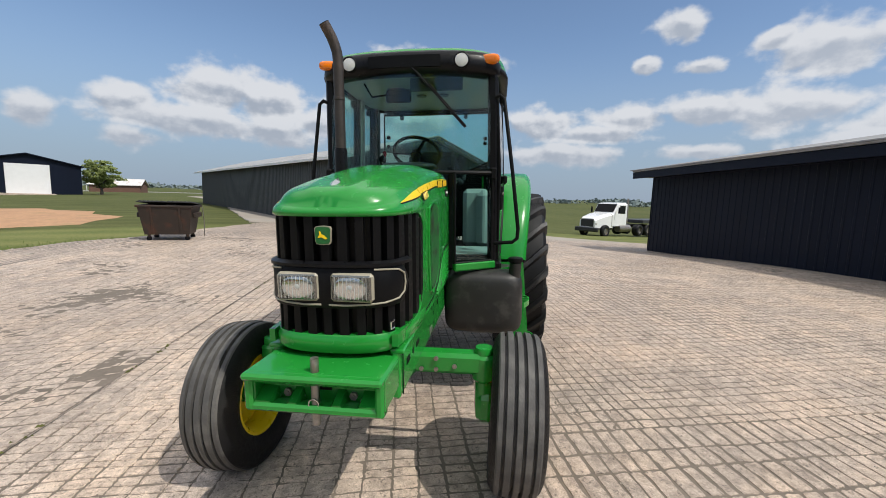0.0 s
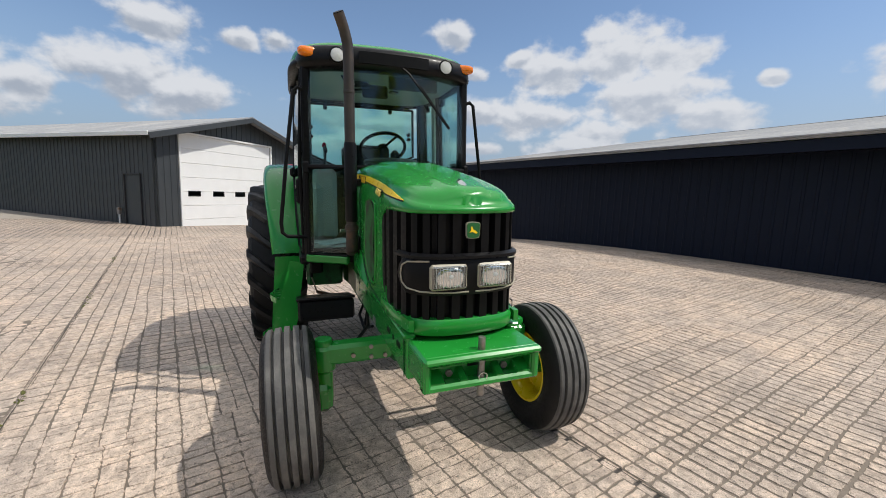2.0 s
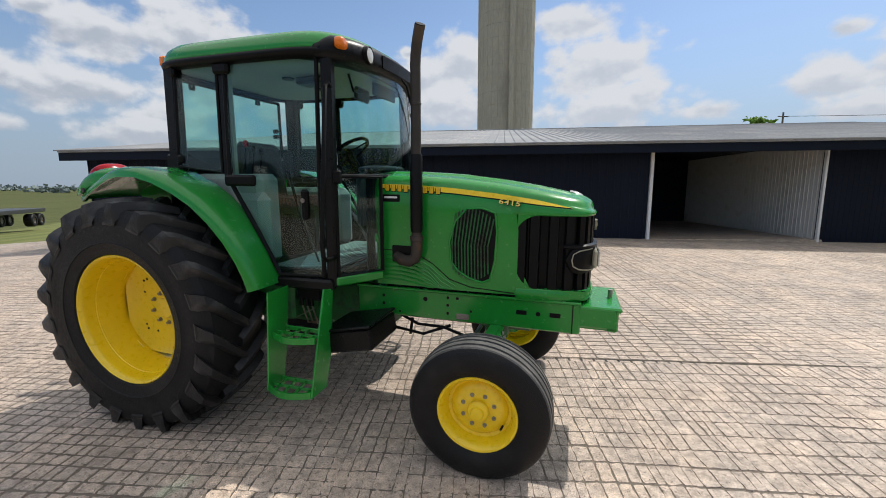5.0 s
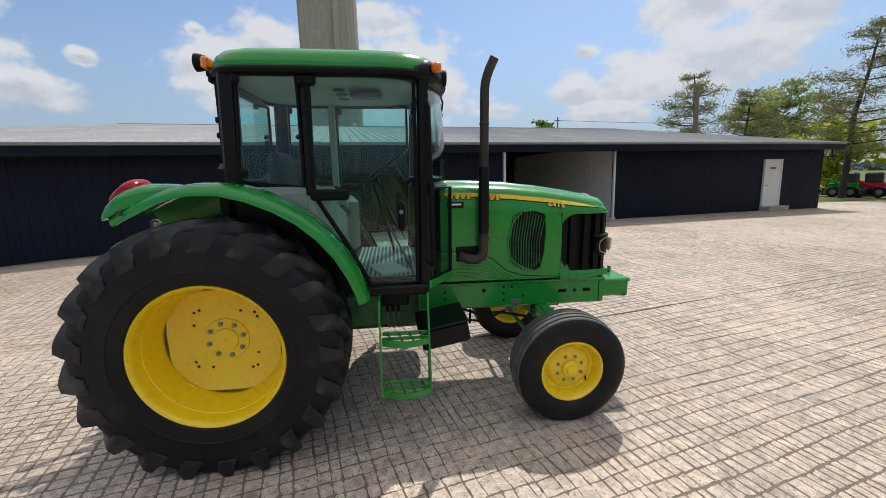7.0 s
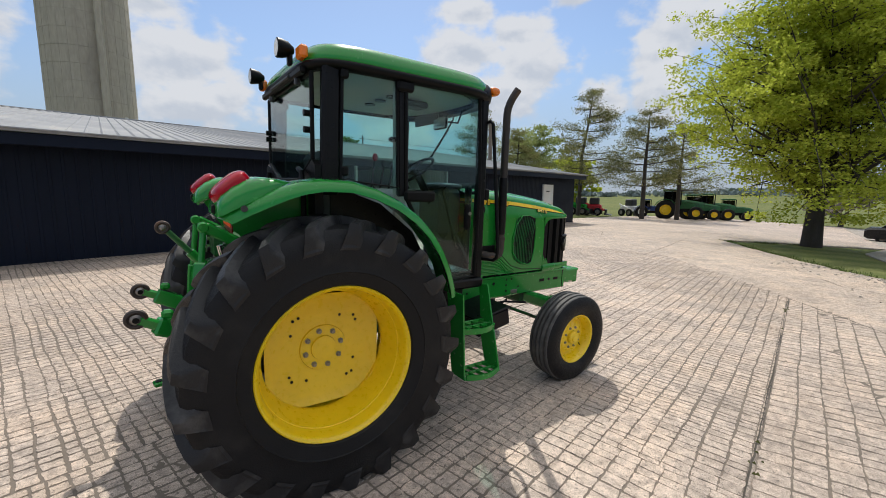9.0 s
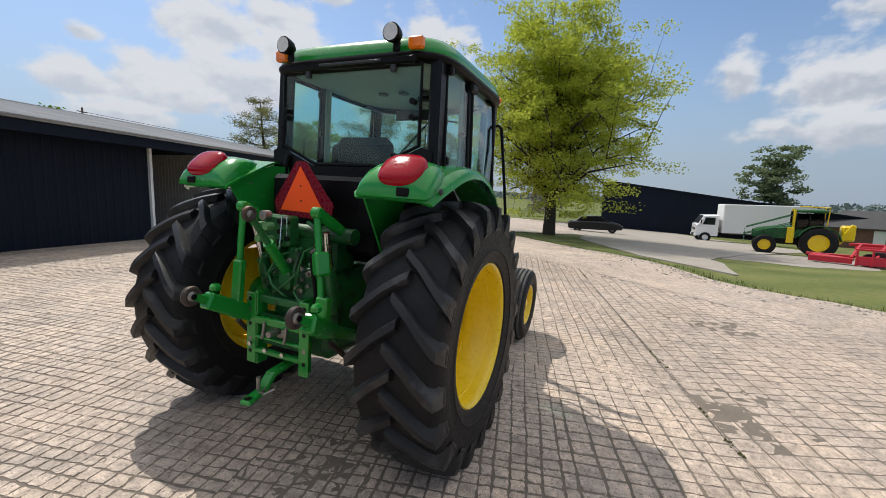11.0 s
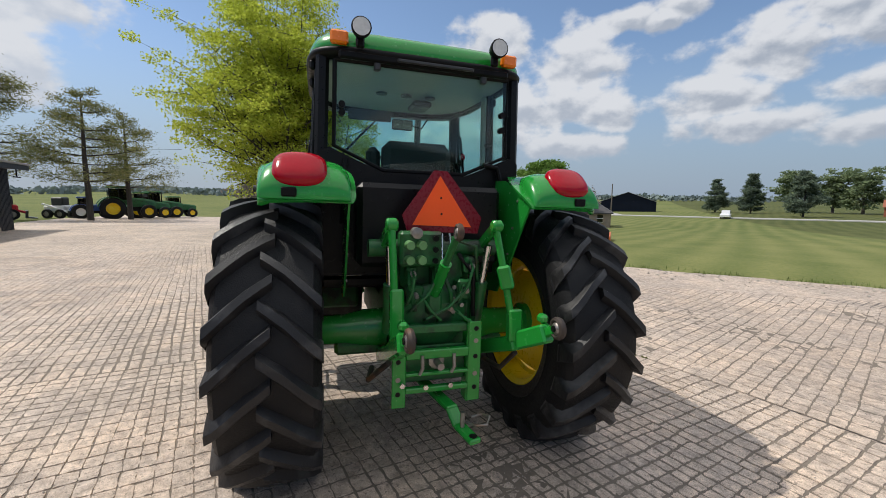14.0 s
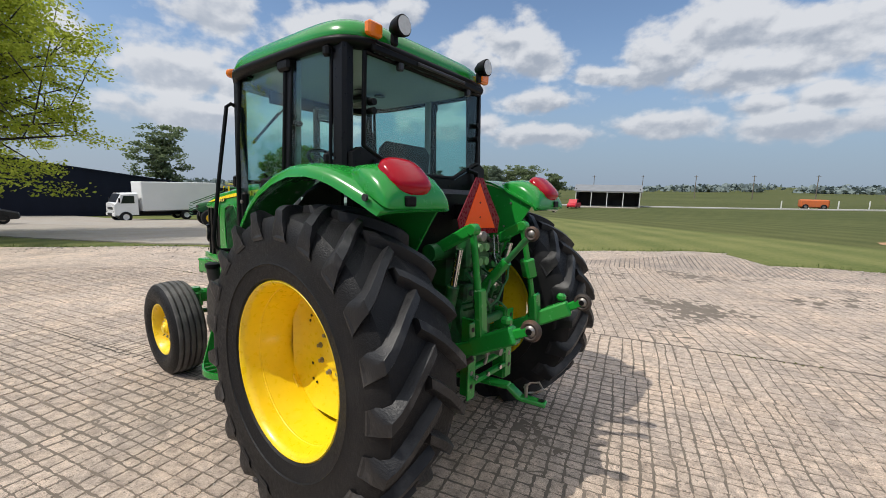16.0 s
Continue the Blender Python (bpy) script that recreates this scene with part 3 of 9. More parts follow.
def pads(name, u0, u1, v0, v1, pu, pv, gap_u, gap_v, high, mat, seed, spread=0.3, shear=0.0):
    """Faces between hand-scored grooves, and the dirt in them; the grooves wander, and run wide, fine or nearly worn away by patches."""
    rs = np.random.RandomState(seed)
    vs, fs, dirt = [], [], Geo()
    us, rows = strokes(u0, u1, pu, spread, rs), strokes(v0, v1, pv, 0.16, rs)

    def groove(u, v, gap, k):
        f = 0.85 + 1.2 * noise.noise((u * 0.42, v * 0.42, 2)) + 0.9 * noise.noise((u * 1.9, v * 1.9, k + 5)) + 0.8 * noise.noise((u * 8.1, v * 8.1, k + 3))
        if u > 5.3 and v > 0.3:
            f *= 0.4
        return gap * max(0.04, min(1.7, f)) / 2

    def corner(i, j):
        u, v = us[i], rows[j]
        edge = 0.0 if i in (0, len(us) - 1) else 1.0
        side = 0.0 if j in (0, len(rows) - 1) else 1.0
        return (u + edge * (0.022 * noise.noise((u * 7.7, v * 1.3, seed)) + 0.012 * noise.noise((u * 31, v * 6, 4))) - shear * (v - v0),
                v + side * (0.022 * noise.noise((u * 0.9, v * 7.3, seed + 6)) + 0.008 * noise.noise((u * 5, v * 31, 8))))

    for i in range(len(us) - 1):
        for j in range(len(rows) - 1):
            p00, p10, p11, p01 = corner(i, j), corner(i + 1, j), corner(i + 1, j + 1), corner(i, j + 1)
            cu, cv = (p00[0] + p11[0]) / 2, (p00[1] + p11[1]) / 2
            wu, wv = (p10[0] - p00[0] + p11[0] - p01[0]) / 2, (p01[1] - p00[1] + p11[1] - p10[1]) / 2
            if cv < along(SOUTH, cu) + 0.9 or cu - 1.3 * cv > 11.7:
                continue
            base = 0.004 * noise.noise((cu * 0.7, cv * 0.7, 0))
            h = high * (0.82 + 0.10 * rs.rand()) + base
            fa, fb = groove(us[i], cv, gap_u, 1) / wu, 1 - groove(us[i + 1], cv, gap_u, 1) / wu
            ga, gb = groove(cu, rows[j], gap_v, 9) / wv, 1 - groove(cu, rows[j + 1], gap_v, 9) / wv
            e = rs.uniform(-0.0048, 0.0048, 32)
            chip = rs.uniform(-0.0022, 0.0008, 16)
            tilt = rs.uniform(-0.008, 0.008, 2)
            # chipped outline: four stretches a side, corners worn off
            rim = []
            for q in range(16):
                k, f = divmod(q, 4)
                f = f / 4 + (0.03 if f == 0 else 0.0)
                a, b = ((fa + (fb - fa) * f, ga), (fb, ga + (gb - ga) * f), (fb - (fb - fa) * f, gb), (fa, gb - (gb - ga) * f))[k]
                w = ((1 - a) * (1 - b), a * (1 - b), a * b, (1 - a) * b)
                rim.append((sum(w[m] * p[0] for m, p in enumerate((p00, p10, p11, p01))) + e[2 * q] - cu, sum(w[m] * p[1] for m, p in enumerate((p00, p10, p11, p01))) + e[2 * q + 1] - cv))
            x0, y0 = xy(cu, cv)
            z0 = ground_z(x0, y0)
            gx, gy = (ground_z(x0 + 0.1, y0) - z0) / 0.1, (ground_z(x0, y0 + 0.1) - z0) / 0.1
            box = []
            for d, m in ((-0.004, 1.0), (h, 0.95)):
                for (p, q), low in zip(rim, chip):
                    dx, dy = xy(p * m, q * m)
                    box.append((x0 + dx, y0 + dy, z0 + gx * dx + gy * dy + d + (tilt[0] * p + tilt[1] * q + low if d > 0 else 0.0)))
            low = []
            for p, q in (p00, p10, p11, p01):
                dx, dy = xy(p - cu, q - cv)
                low.append((x0 + dx, y0 + dy, z0 + gx * dx + gy * dy + 0.0025))
            dirt.add(low, [(0, 1, 2, 3)])
            faces = [tuple(range(16, 32))] + [(q, (q + 1) % 16, 16 + (q + 1) % 16, 16 + q) for q in range(16)]
            if 0.6 < cu < 4.1 and -2.6 < cv < -1.4:
                one = Geo()
                one.v, one.f = [tuple(YARD.inverted() @ Vector(p)) for p in box], faces
                part("concrete_face", one, mat, pavement, smooth=None, fix=False)
                continue
            k = len(vs)
            vs += box
            fs += [tuple(i0 + k for i0 in f) for f in faces]
    geo = Geo()
    geo.v, geo.f = vs, fs
    for part_name, g2, m2, label in ((name, geo, mat, "small raised concrete faces between the scored grooves"), ("groove_dirt", dirt, CONCRETE_GROOVE, "dark dirt lying in the scored grooves")):
        ob = part(part_name, g2, m2, smooth=None, fix=False)
        ob.data.transform(YARD.inverted())
        ob.matrix_world = YARD
        tagged(ob, label, "concrete" if m2 is mat else "dirt", kind="stuff")


pads("scored_faces", -10.0, 1.3, -2.83, -1.62, 0.118, 0.140, 0.0105, 0.0105, 0.008, CONCRETE_PAD, 1)
pads("scored_faces", -10.0, 1.3, -1.62, 0.19, 0.100, 0.094, 0.0085, 0.0085, 0.007, CONCRETE_PAD, 6)
pads("scored_faces", 1.3, 12.0, -2.83, 0.19, 0.082, 0.150, 0.0105, 0.0120, 0.008, CONCRETE_PAD, 5, 0.35)
pads("scored_faces", -10.0, 2.12, 0.19, 8.6, 0.118, 0.096, 0.0105, 0.010, 0.0075, CONCRETE_PAD, 3)
pads("scored_faces", 2.12, 12.0, 0.25, 8.6, 0.17, 0.100, 0.0075, 0.0125, 0.0085, CONCRETE_PAD, 4, 0.4)
pads("scored_faces", -9.5, 9.0, -8.5, -2.86, 0.145, 0.21, 0.009, 0.006, 0.006, CONCRETE_PAD, 2, 0.25, 0.168)

CRACK = material("dirt_filled_crack", (0.075, 0.064, 0.05), 0.95, var=0.4, scale=8, fine=60)
MOSS = material("dry_moss", (0.10, 0.105, 0.03), 0.95, var=0.4, scale=12, fine=60)
RUBBLE = material("broken_concrete", (0.40, 0.36, 0.31), 0.92, var=0.25, scale=6, fine=50, bump=0.02, per_island=0.25)


def crack(pts, width, seed, lift=0.005):
    """A wandering dirt-filled joint or crack lying in the yard's surface."""
    geo, row = Geo(), []
    for (a, b), (c, d) in zip(pts, pts[1:]):
        n = max(2, int(math.hypot(c - a, d - b) / 0.09))
        row += [(a + (c - a) * k / n, b + (d - b) * k / n) for k in range(n)]
    row.append(pts[-1])
    for i, (u, v) in enumerate(row):
        (a, b), (c, d) = row[max(0, i - 1)], row[min(len(row) - 1, i + 1)]
        q = math.hypot(c - a, d - b)
        nu, nv = -(d - b) / q, (c - a) / q
        wob = width * 1.0 * noise.noise((u * 0.9, v * 0.9, seed)) + width * 0.9 * noise.noise((u * 6, v * 6, seed))
        w = width * max(0.12, 0.55 + 0.8 * noise.noise((u * 2.2, v * 2.2, seed + 9)))
        for s in (-1, 1):
            x, y = xy(u + nu * (wob + s * w / 2), v + nv * (wob + s * w / 2))
            geo.v.append((x, y, ground_z(x, y) + lift + 0.001 * s))
    geo.f = [(2 * i, 2 * i + 2, 2 * i + 3, 2 * i + 1) for i in range(len(row) - 1)]
    return tagged(part("crack", geo, CRACK, smooth=None, fix=False), "dark dirt-filled crack in the worn concrete", "crack", kind="structure")


crack([(-12, -2.84), (7.95, -2.84)], 0.014, 1)
crack([(1.5, 0.22), (5.0, 0.23), (9, 0.42), (14.2, 0.7), (20, 1.1)], 0.020, 2)
crack([(7.95, -2.84), (5.69, -4.56), (3.4, -6.3)], 0.022, 3)
crack([(7.95, -2.84), (9.6, -1.6), (11.3, -0.1), (12.4, 0.6)], 0.022, 4)
crack([(9.2, -4.9), (10.1, -3.6), (12.0, -2.9), (13.2, -1.2), (15.0, -0.6)], 0.020, 5)
crack([(10.1, -3.6), (9.3, -2.4), (9.9, -1.4)], 0.016, 6)
crack([(12.0, -2.9), (14.5, -2.6)], 0.018, 7)
crack([(9.0, 0.42), (10.5, 2.6), (10.1, 5.0)], 0.018, 8)
crack([(13.0, 0.6), (15.5, 3.4), (19.0, 4.6)], 0.020, 9)
crack([(-9.5, 3.6), (-4.2, 3.9), (-1.4, 3.84), (1.0, 4.1)], 0.018, 10)
crack([(-7.0, -6.8), (-4.6, -4.3), (-5.2, -2.9)], 0.02, 11)
crack([(0.4, -8.9), (1.6, -7.1), (1.1, -5.2)], 0.018, 12)

rs1 = np.random.RandomState(31)
c = []
for k in range(260):
    u = rs1.uniform(-9, 7.9)
    if noise.noise((u * 0.9, 4, 4)) < 0.05:
        continue
    x, y = xy(u, -2.84 + rs1.normal() * 0.018)
    c.append((x, y, ground_z(x, y) + 0.008))
geo = Geo()
for x, y, z in c:
    k = len(geo.v)
    r = rs1.uniform(0.008, 0.022)
    geo.v += [(x + r, y, z - 0.004), (x - r * 0.6, y + r * 0.8, z - 0.004), (x - r * 0.5, y - r * 0.9, z - 0.004), (x, y, z + r * 0.7)]
    geo.f += [(k, k + 1, k + 3), (k + 1, k + 2, k + 3), (k + 2, k, k + 3)]
tagged(part("moss", geo, MOSS, smooth=None, fix=False), "dry moss tufts in the yard's long joint", "moss", kind="stuff")
# loose grit on the yard and broken lumps along its ragged rim
geo = Geo()
for k in range(2600):
    if k < 700:
        u = rs1.uniform(-9, 14)
        v = along(SOUTH, u) + rs1.exponential(0.35) + 0.1
        r = rs1.uniform(0.012, 0.05)
    else:
        u, v = rs1.uniform(-7, 9), rs1.uniform(-5.5, 6)
        r = rs1.uniform(0.003, 0.009)
    x, y = xy(u, v)
    z = ground_z(x, y) + (0.004 if k < 700 else 0.012)
    q = len(geo.v)
    a = rs1.uniform(0, 6.28)
    for ang, rr, hh in ((0, 1, 0), (2.1, 0.9, 0), (4.2, 1.1, 0), (1.0, 0.45, 0.6), (4.0, 0.4, 0.55)):
        geo.v.append((x + r * rr * math.cos(a + ang), y + r * rr * math.sin(a + ang), z + r * hh))
    geo.f += [(q, q + 1, q + 3), (q + 1, q + 2, q + 4), (q + 1, q + 4, q + 3), (q + 2, q, q + 4), (q, q + 3, q + 4)]
tagged(part("rubble", geo, RUBBLE, smooth=None, fix=False), "loose grit and broken lumps of concrete", "rubble", kind="stuff")


WEED = material("weeds_and_grass_blades", (0.11, 0.15, 0.035), 0.9, var=0.3, scale=3, fine=20, per_island=0.35)
geo = Geo()
for k in range(9000):
    u = rs1.uniform(-9, 24)
    lo = along(SOUTH, u) + 0.22 * (noise.noise((u * 0.8, 3.0, 1.0)) + 0.6 * noise.noise((u * 2.9, 1.0, 4.0)))
    v = lo - abs(rs1.normal()) * 0.35 + 0.12
    if noise.noise((u * 1.3, v * 2.0, 8)) < -0.15:
        continue
    x, y = xy(u, v)
    z = ground_z(x, y) - 0.06
    a, h, w = rs1.uniform(0, 6.28), rs1.uniform(0.05, 0.13), rs1.uniform(0.004, 0.01)
    q = len(geo.v)
    dx, dy = math.cos(a), math.sin(a)
    geo.v += [(x - dy * w, y + dx * w, z), (x + dy * w, y - dx * w, z), (x + dx * h * 0.35, y + dy * h * 0.35, z + h)]
    geo.f.append((q, q + 1, q + 2))
tagged(part("weeds", geo, WEED, smooth=None, fix=False), "ragged grass and weeds along the concrete's rim", "weeds", kind="stuff")

# ---- buildings ----
SIDING = material("black_steel_siding", (0.0065, 0.010, 0.021), 0.45, var=0.18, scale=1.2, fine=14, rough_var=0.08, spec=0.14, stretch=(1, 1, 0.15))
SIDING_GREY = material("charcoal_steel_siding", (0.04, 0.045, 0.05), 0.45, var=0.15, scale=1.0, fine=12, stretch=(1, 1, 0.2))
ROOF_METAL = material("galvanised_roofing", (0.29, 0.295, 0.305), 0.7, metal=0.0, spec=0.2, var=0.2, scale=0.8, fine=8, second=(0.34, 0.33, 0.32), second_at=0.6)
WHITE_SIDING = material("white_painted_boards", (0.72, 0.71, 0.68), 0.5, var=0.1, scale=2.0, second=(0.55, 0.53, 0.48), second_at=0.64)
SILO_CONC = material("weathered_silo_concrete", (0.42, 0.375, 0.31), 0.9, var=0.2, scale=0.5, fine=6, second=(0.31, 0.275, 0.23), second_at=0.57, stretch=(1, 1, 0.25))


def ribbed(geo, p, q, z0a, z1a, z1b, pitch, depth, out, rib=0.3, z0b=None):
    """Sheet-metal wall from p to q with upright ribs standing depth out of it."""
    p, q, o = Vector(p).to_2d(), Vector(q).to_2d(), Vector(out).to_2d()
    n = max(1, round((q - p).length / pitch))
    row = []
    for i in range(n):
        for t, d in ((0.0, 0.0), (0.5 - rib / 2, 0.0), (0.5 - rib / 3, depth), (0.5 + rib / 3, depth), (0.5 + rib / 2, 0.0)):
            row.append(((i + t) / n, d))
    row.append((1.0, 0.0))
    back = -0.12
    z0b = z0a if z0b is None else z0b
    k = len(geo.v)
    for t, d in row:
        w = p.lerp(q, t) + o * d
        geo.v += [(w.x, w.y, z0a + (z0b - z0a) * t), (w.x, w.y, z1a + (z1b - z1a) * t)]
    for i in range(len(row) - 1):
        geo.f.append((k + 2 * i, k + 2 * i + 2, k + 2 * i + 3, k + 2 * i + 1))
    b = len(geo.v)
    for t in (0.0, 1.0):
        w = p.lerp(q, t) + o * back
        geo.v += [(w.x, w.y, z0a + (z0b - z0a) * t), (w.x, w.y, z1a + (z1b - z1a) * t)]
    e = k + 2 * (len(row) - 1)
    geo.f += [(b, b + 1, b + 3, b + 2), (k, k + 1, b + 1, b), (e, b + 2, b + 3, e + 1), (k + 1, e + 1, b + 3, b + 1)]


def roof_sheet(geo, a, b, c, d, pitch, rib=0.03, thick=0.06):
    """Ribbed sheet roof over the corners a-b (eave) and d-c (ridge), ribs running up the slope."""
    a, b, c, d = map(Vector, (a, b, c, d))
    n = max(2, round((b - a).length / pitch))
    k = len(geo.v)
    row = []
    for i in range(n):
        row += [(i / n, rib), ((i + 0.12) / n, 0), ((i + 0.88) / n, 0)]
    row.append((1.0, rib))
    for t, h in row:
        lo, hi = a.lerp(b, t), d.lerp(c, t)
        geo.v += [(lo.x, lo.y, lo.z + h), (hi.x, hi.y, hi.z + h), (lo.x, lo.y, lo.z - thick), (hi.x, hi.y, hi.z - thick)]
    for i in range(len(row) - 1):
        p, q = k + 4 * i, k + 4 * i + 4
        geo.f += [(p, q, q + 1, p + 1), (p + 2, p + 3, q + 3, q + 2), (p, p + 2, q + 2, q), (p + 1, q + 1, q + 3, p + 3)]
    e = k + 4 * (len(row) - 1)
    geo.f += [(k, k + 1, k + 3, k + 2), (e, e + 2, e + 3, e + 1)]


def long_shed():
    sh = thing("long_shed", pose(0, 0, 0, 0, 0, 13.55), "long low black steel shed with an open bay", "shed")
    V = 9.27

    def top(u):
        return 2.86 + 0.0062 * (u + 10.5)
    w = Geo()
    ribbed(w, (-10.5, V), (7.45, V), -0.5, top(-10.5) - 0.2, top(7.5) - 0.2, 0.23, 0.011, (0, -1))
    part("wall", w, SIDING, sh, smooth=None)
    w = Geo()
    ribbed(w, (12.45, V), (21.3, V), -0.5, top(12.5) - 0.1, top(21.3) - 0.2, 0.15, 0.009, (0, -1))
    part("wall", w, SIDING, sh, smooth=None)
    w = Geo()
    ribbed(w, (21.3, V), (22.62, V), 2.33, top(21.3) - 0.2, top(22.6) - 0.2, 0.15, 0.009, (0, -1))
    part("wall", w, SIDING, sh, smooth=None)
    w = Geo()
    ribbed(w, (22.62, V), (25.85, V), -0.6, top(22.6) - 0.2, top(25.9) - 0.25, 0.15, 0.009, (0, -1))
    part("wall", w, SIDING, sh, smooth=None)
    w = Geo()
    ribbed(w, (-10.5, 26.0), (-10.5, V), -0.8, 3.0, top(-10.5) - 0.2, 0.30, 0.025, (-1, 0))
    part("wall", w, SIDING, sh, smooth=None)
    w = Geo()
    ribbed(w, (25.85, V), (25.85, 26.0), -0.8, top(25.9) - 0.25, 3.0, 0.15, 0.02, (1, 0))
    part("wall", w, SIDING, sh, smooth=None)
    west, east = (-6.2, 18.0, 4.57), (20.5, 18.0, 4.82)
    for corners in (((-10.75, 8.55, top(-10.7)), (26.2, 8.55, top(26.2)), east, west), ((26.2, 27.4, 2.9), (-10.75, 27.4, 2.9), west, east),
                    ((-10.75, 27.4, 2.9), (-10.75, 8.55, top(-10.7)), west, west), ((26.2, 8.55, top(26.2)), (26.2, 27.4, 2.9), east, east)):
        r = Geo()
        roof_sheet(r, *corners, 0.3)
        part("roof", r, ROOF_METAL, sh, "grey ribbed metal roofing", smooth=None)
    r = Geo()
    r.beam(west, east, 0.3, 0.05, 0.01)
    part("ridge_cap", r, ROOF_METAL, sh)
    f = Geo()
    f.beam((-10.75, 8.6, top(-10.75) - 0.19), (26.2, 8.6, top(26.2) - 0.19), 0.24, 0.05, 0.008, up=(0, 1, 0))
    part("fascia", f, SIDING, sh, "black fascia board under the eave")
    f = Geo()
    f.beam((-10.75, 8.95, top(-10.75) - 0.24), (26.2, 8.95, top(26.2) - 0.24), 0.03, 0.7, 0.004, up=(0, 1, 0))
    part("soffit", f, SIDING, sh)
    f = Geo()
    f.beam((-10.8, 8.5, top(-10.8) - 0.0), (26.25, 8.5, top(26.2) - 0.0), 0.035, 0.05, 0.006, up=(0, 1, 0))
    part("drip_edge", f, ROOF_METAL, sh, "thin bright metal roof edge")
    f = Geo()
    f.beam((25.6, 9.0, 2.45), (26.5, 9.0, 2.45), 0.05, 0.06)
    f.beam((26.0, 9.0, 2.45), (26.0, 9.0, 2.9), 0.05, 0.05)
    part("bracket", f, SIDING, sh)
    # open bay
    f = Geo()
    ribbed(f, (12.45, V + 0.13), (12.45, 17.0), -0.2, 3.0, 3.0, 0.16, 0.012, (-1, 0), rib=0.1)
    part("bay_side", f, WHITE_SIDING, sh, "white painted board wall inside the open bay", smooth=None)
    f = Geo()
    ribbed(f, (7.45, 17.0), (7.45, V + 0.13), -0.2, 3.0, 3.0, 0.4, 0.02, (1, 0))
    part("bay_side", f, SIDING, sh, smooth=None)
    f = Geo()
    f.box((9.95, 17.05, 1.4), (5.4, 0.1, 3.4), 0.01)
    part("bay_back", f, SIDING, sh)
    f = Geo()
    f.box((9.95, 13.2, 3.04), (5.4, 8.0, 0.06), 0.01)
    part("bay_ceiling", f, SIDING, sh)
    f = Geo()
    f.box((9.95, 13.1, -0.02), (5.2, 7.8, 0.3), 0.01)
    part("bay_floor", f, CONCRETE_PAD, sh)
    for u, s in ((7.5, 0.09), (12.42, 0.07)):
        f = Geo()
        f.box((u, V - 0.03, 1.45), (s, 0.1, 2.8), 0.01)
        part("post", f, WHITE, sh, "white painted door post")
    f = Geo()
    f.box((9.95, V - 0.02, 2.86), (4.9, 0.06, 0.1), 0.01)
    part("lintel", f, WHITE_SIDING, sh)
    # door
    f = Geo()
    f.box((21.96, V - 0.02, 1.2), (1.24, 0.05, 2.26), 0.012)
    d = part("door", f, WHITE, sh, "white steel door with a small dark sign")
    for a, b in (((21.36, V - 0.04, 1.2), (0.08, 0.1, 2.3)), ((22.56, V - 0.04, 1.2), (0.08, 0.1, 2.3)), ((21.96, V - 0.04, 2.33), (1.28, 0.1, 0.08))):
        f = Geo()
        f.box(a, b, 0.01)
        part("door_frame", f, WHITE, d)
    f = Geo()
    f.box((21.96, V - 0.05, 1.95), (0.4, 0.012, 0.07), 0.003)
    part("sign", f, CHARCOAL, d, "dark unreadable sign strip")
    f = Geo()
    f.tube([(21.5, V - 0.05, 1.15), (21.5, V - 0.1, 1.15), (21.62, V - 0.1, 1.15)], 0.014)
    part("door_handle", f, STEEL, d)
    f = Geo()
    f.box((21.96, V - 0.25, 0.02), (1.4, 0.5, 0.28), 0.02)
    part("door_step", f, CONCRETE_PAD, sh)
    return sh


long_shed()


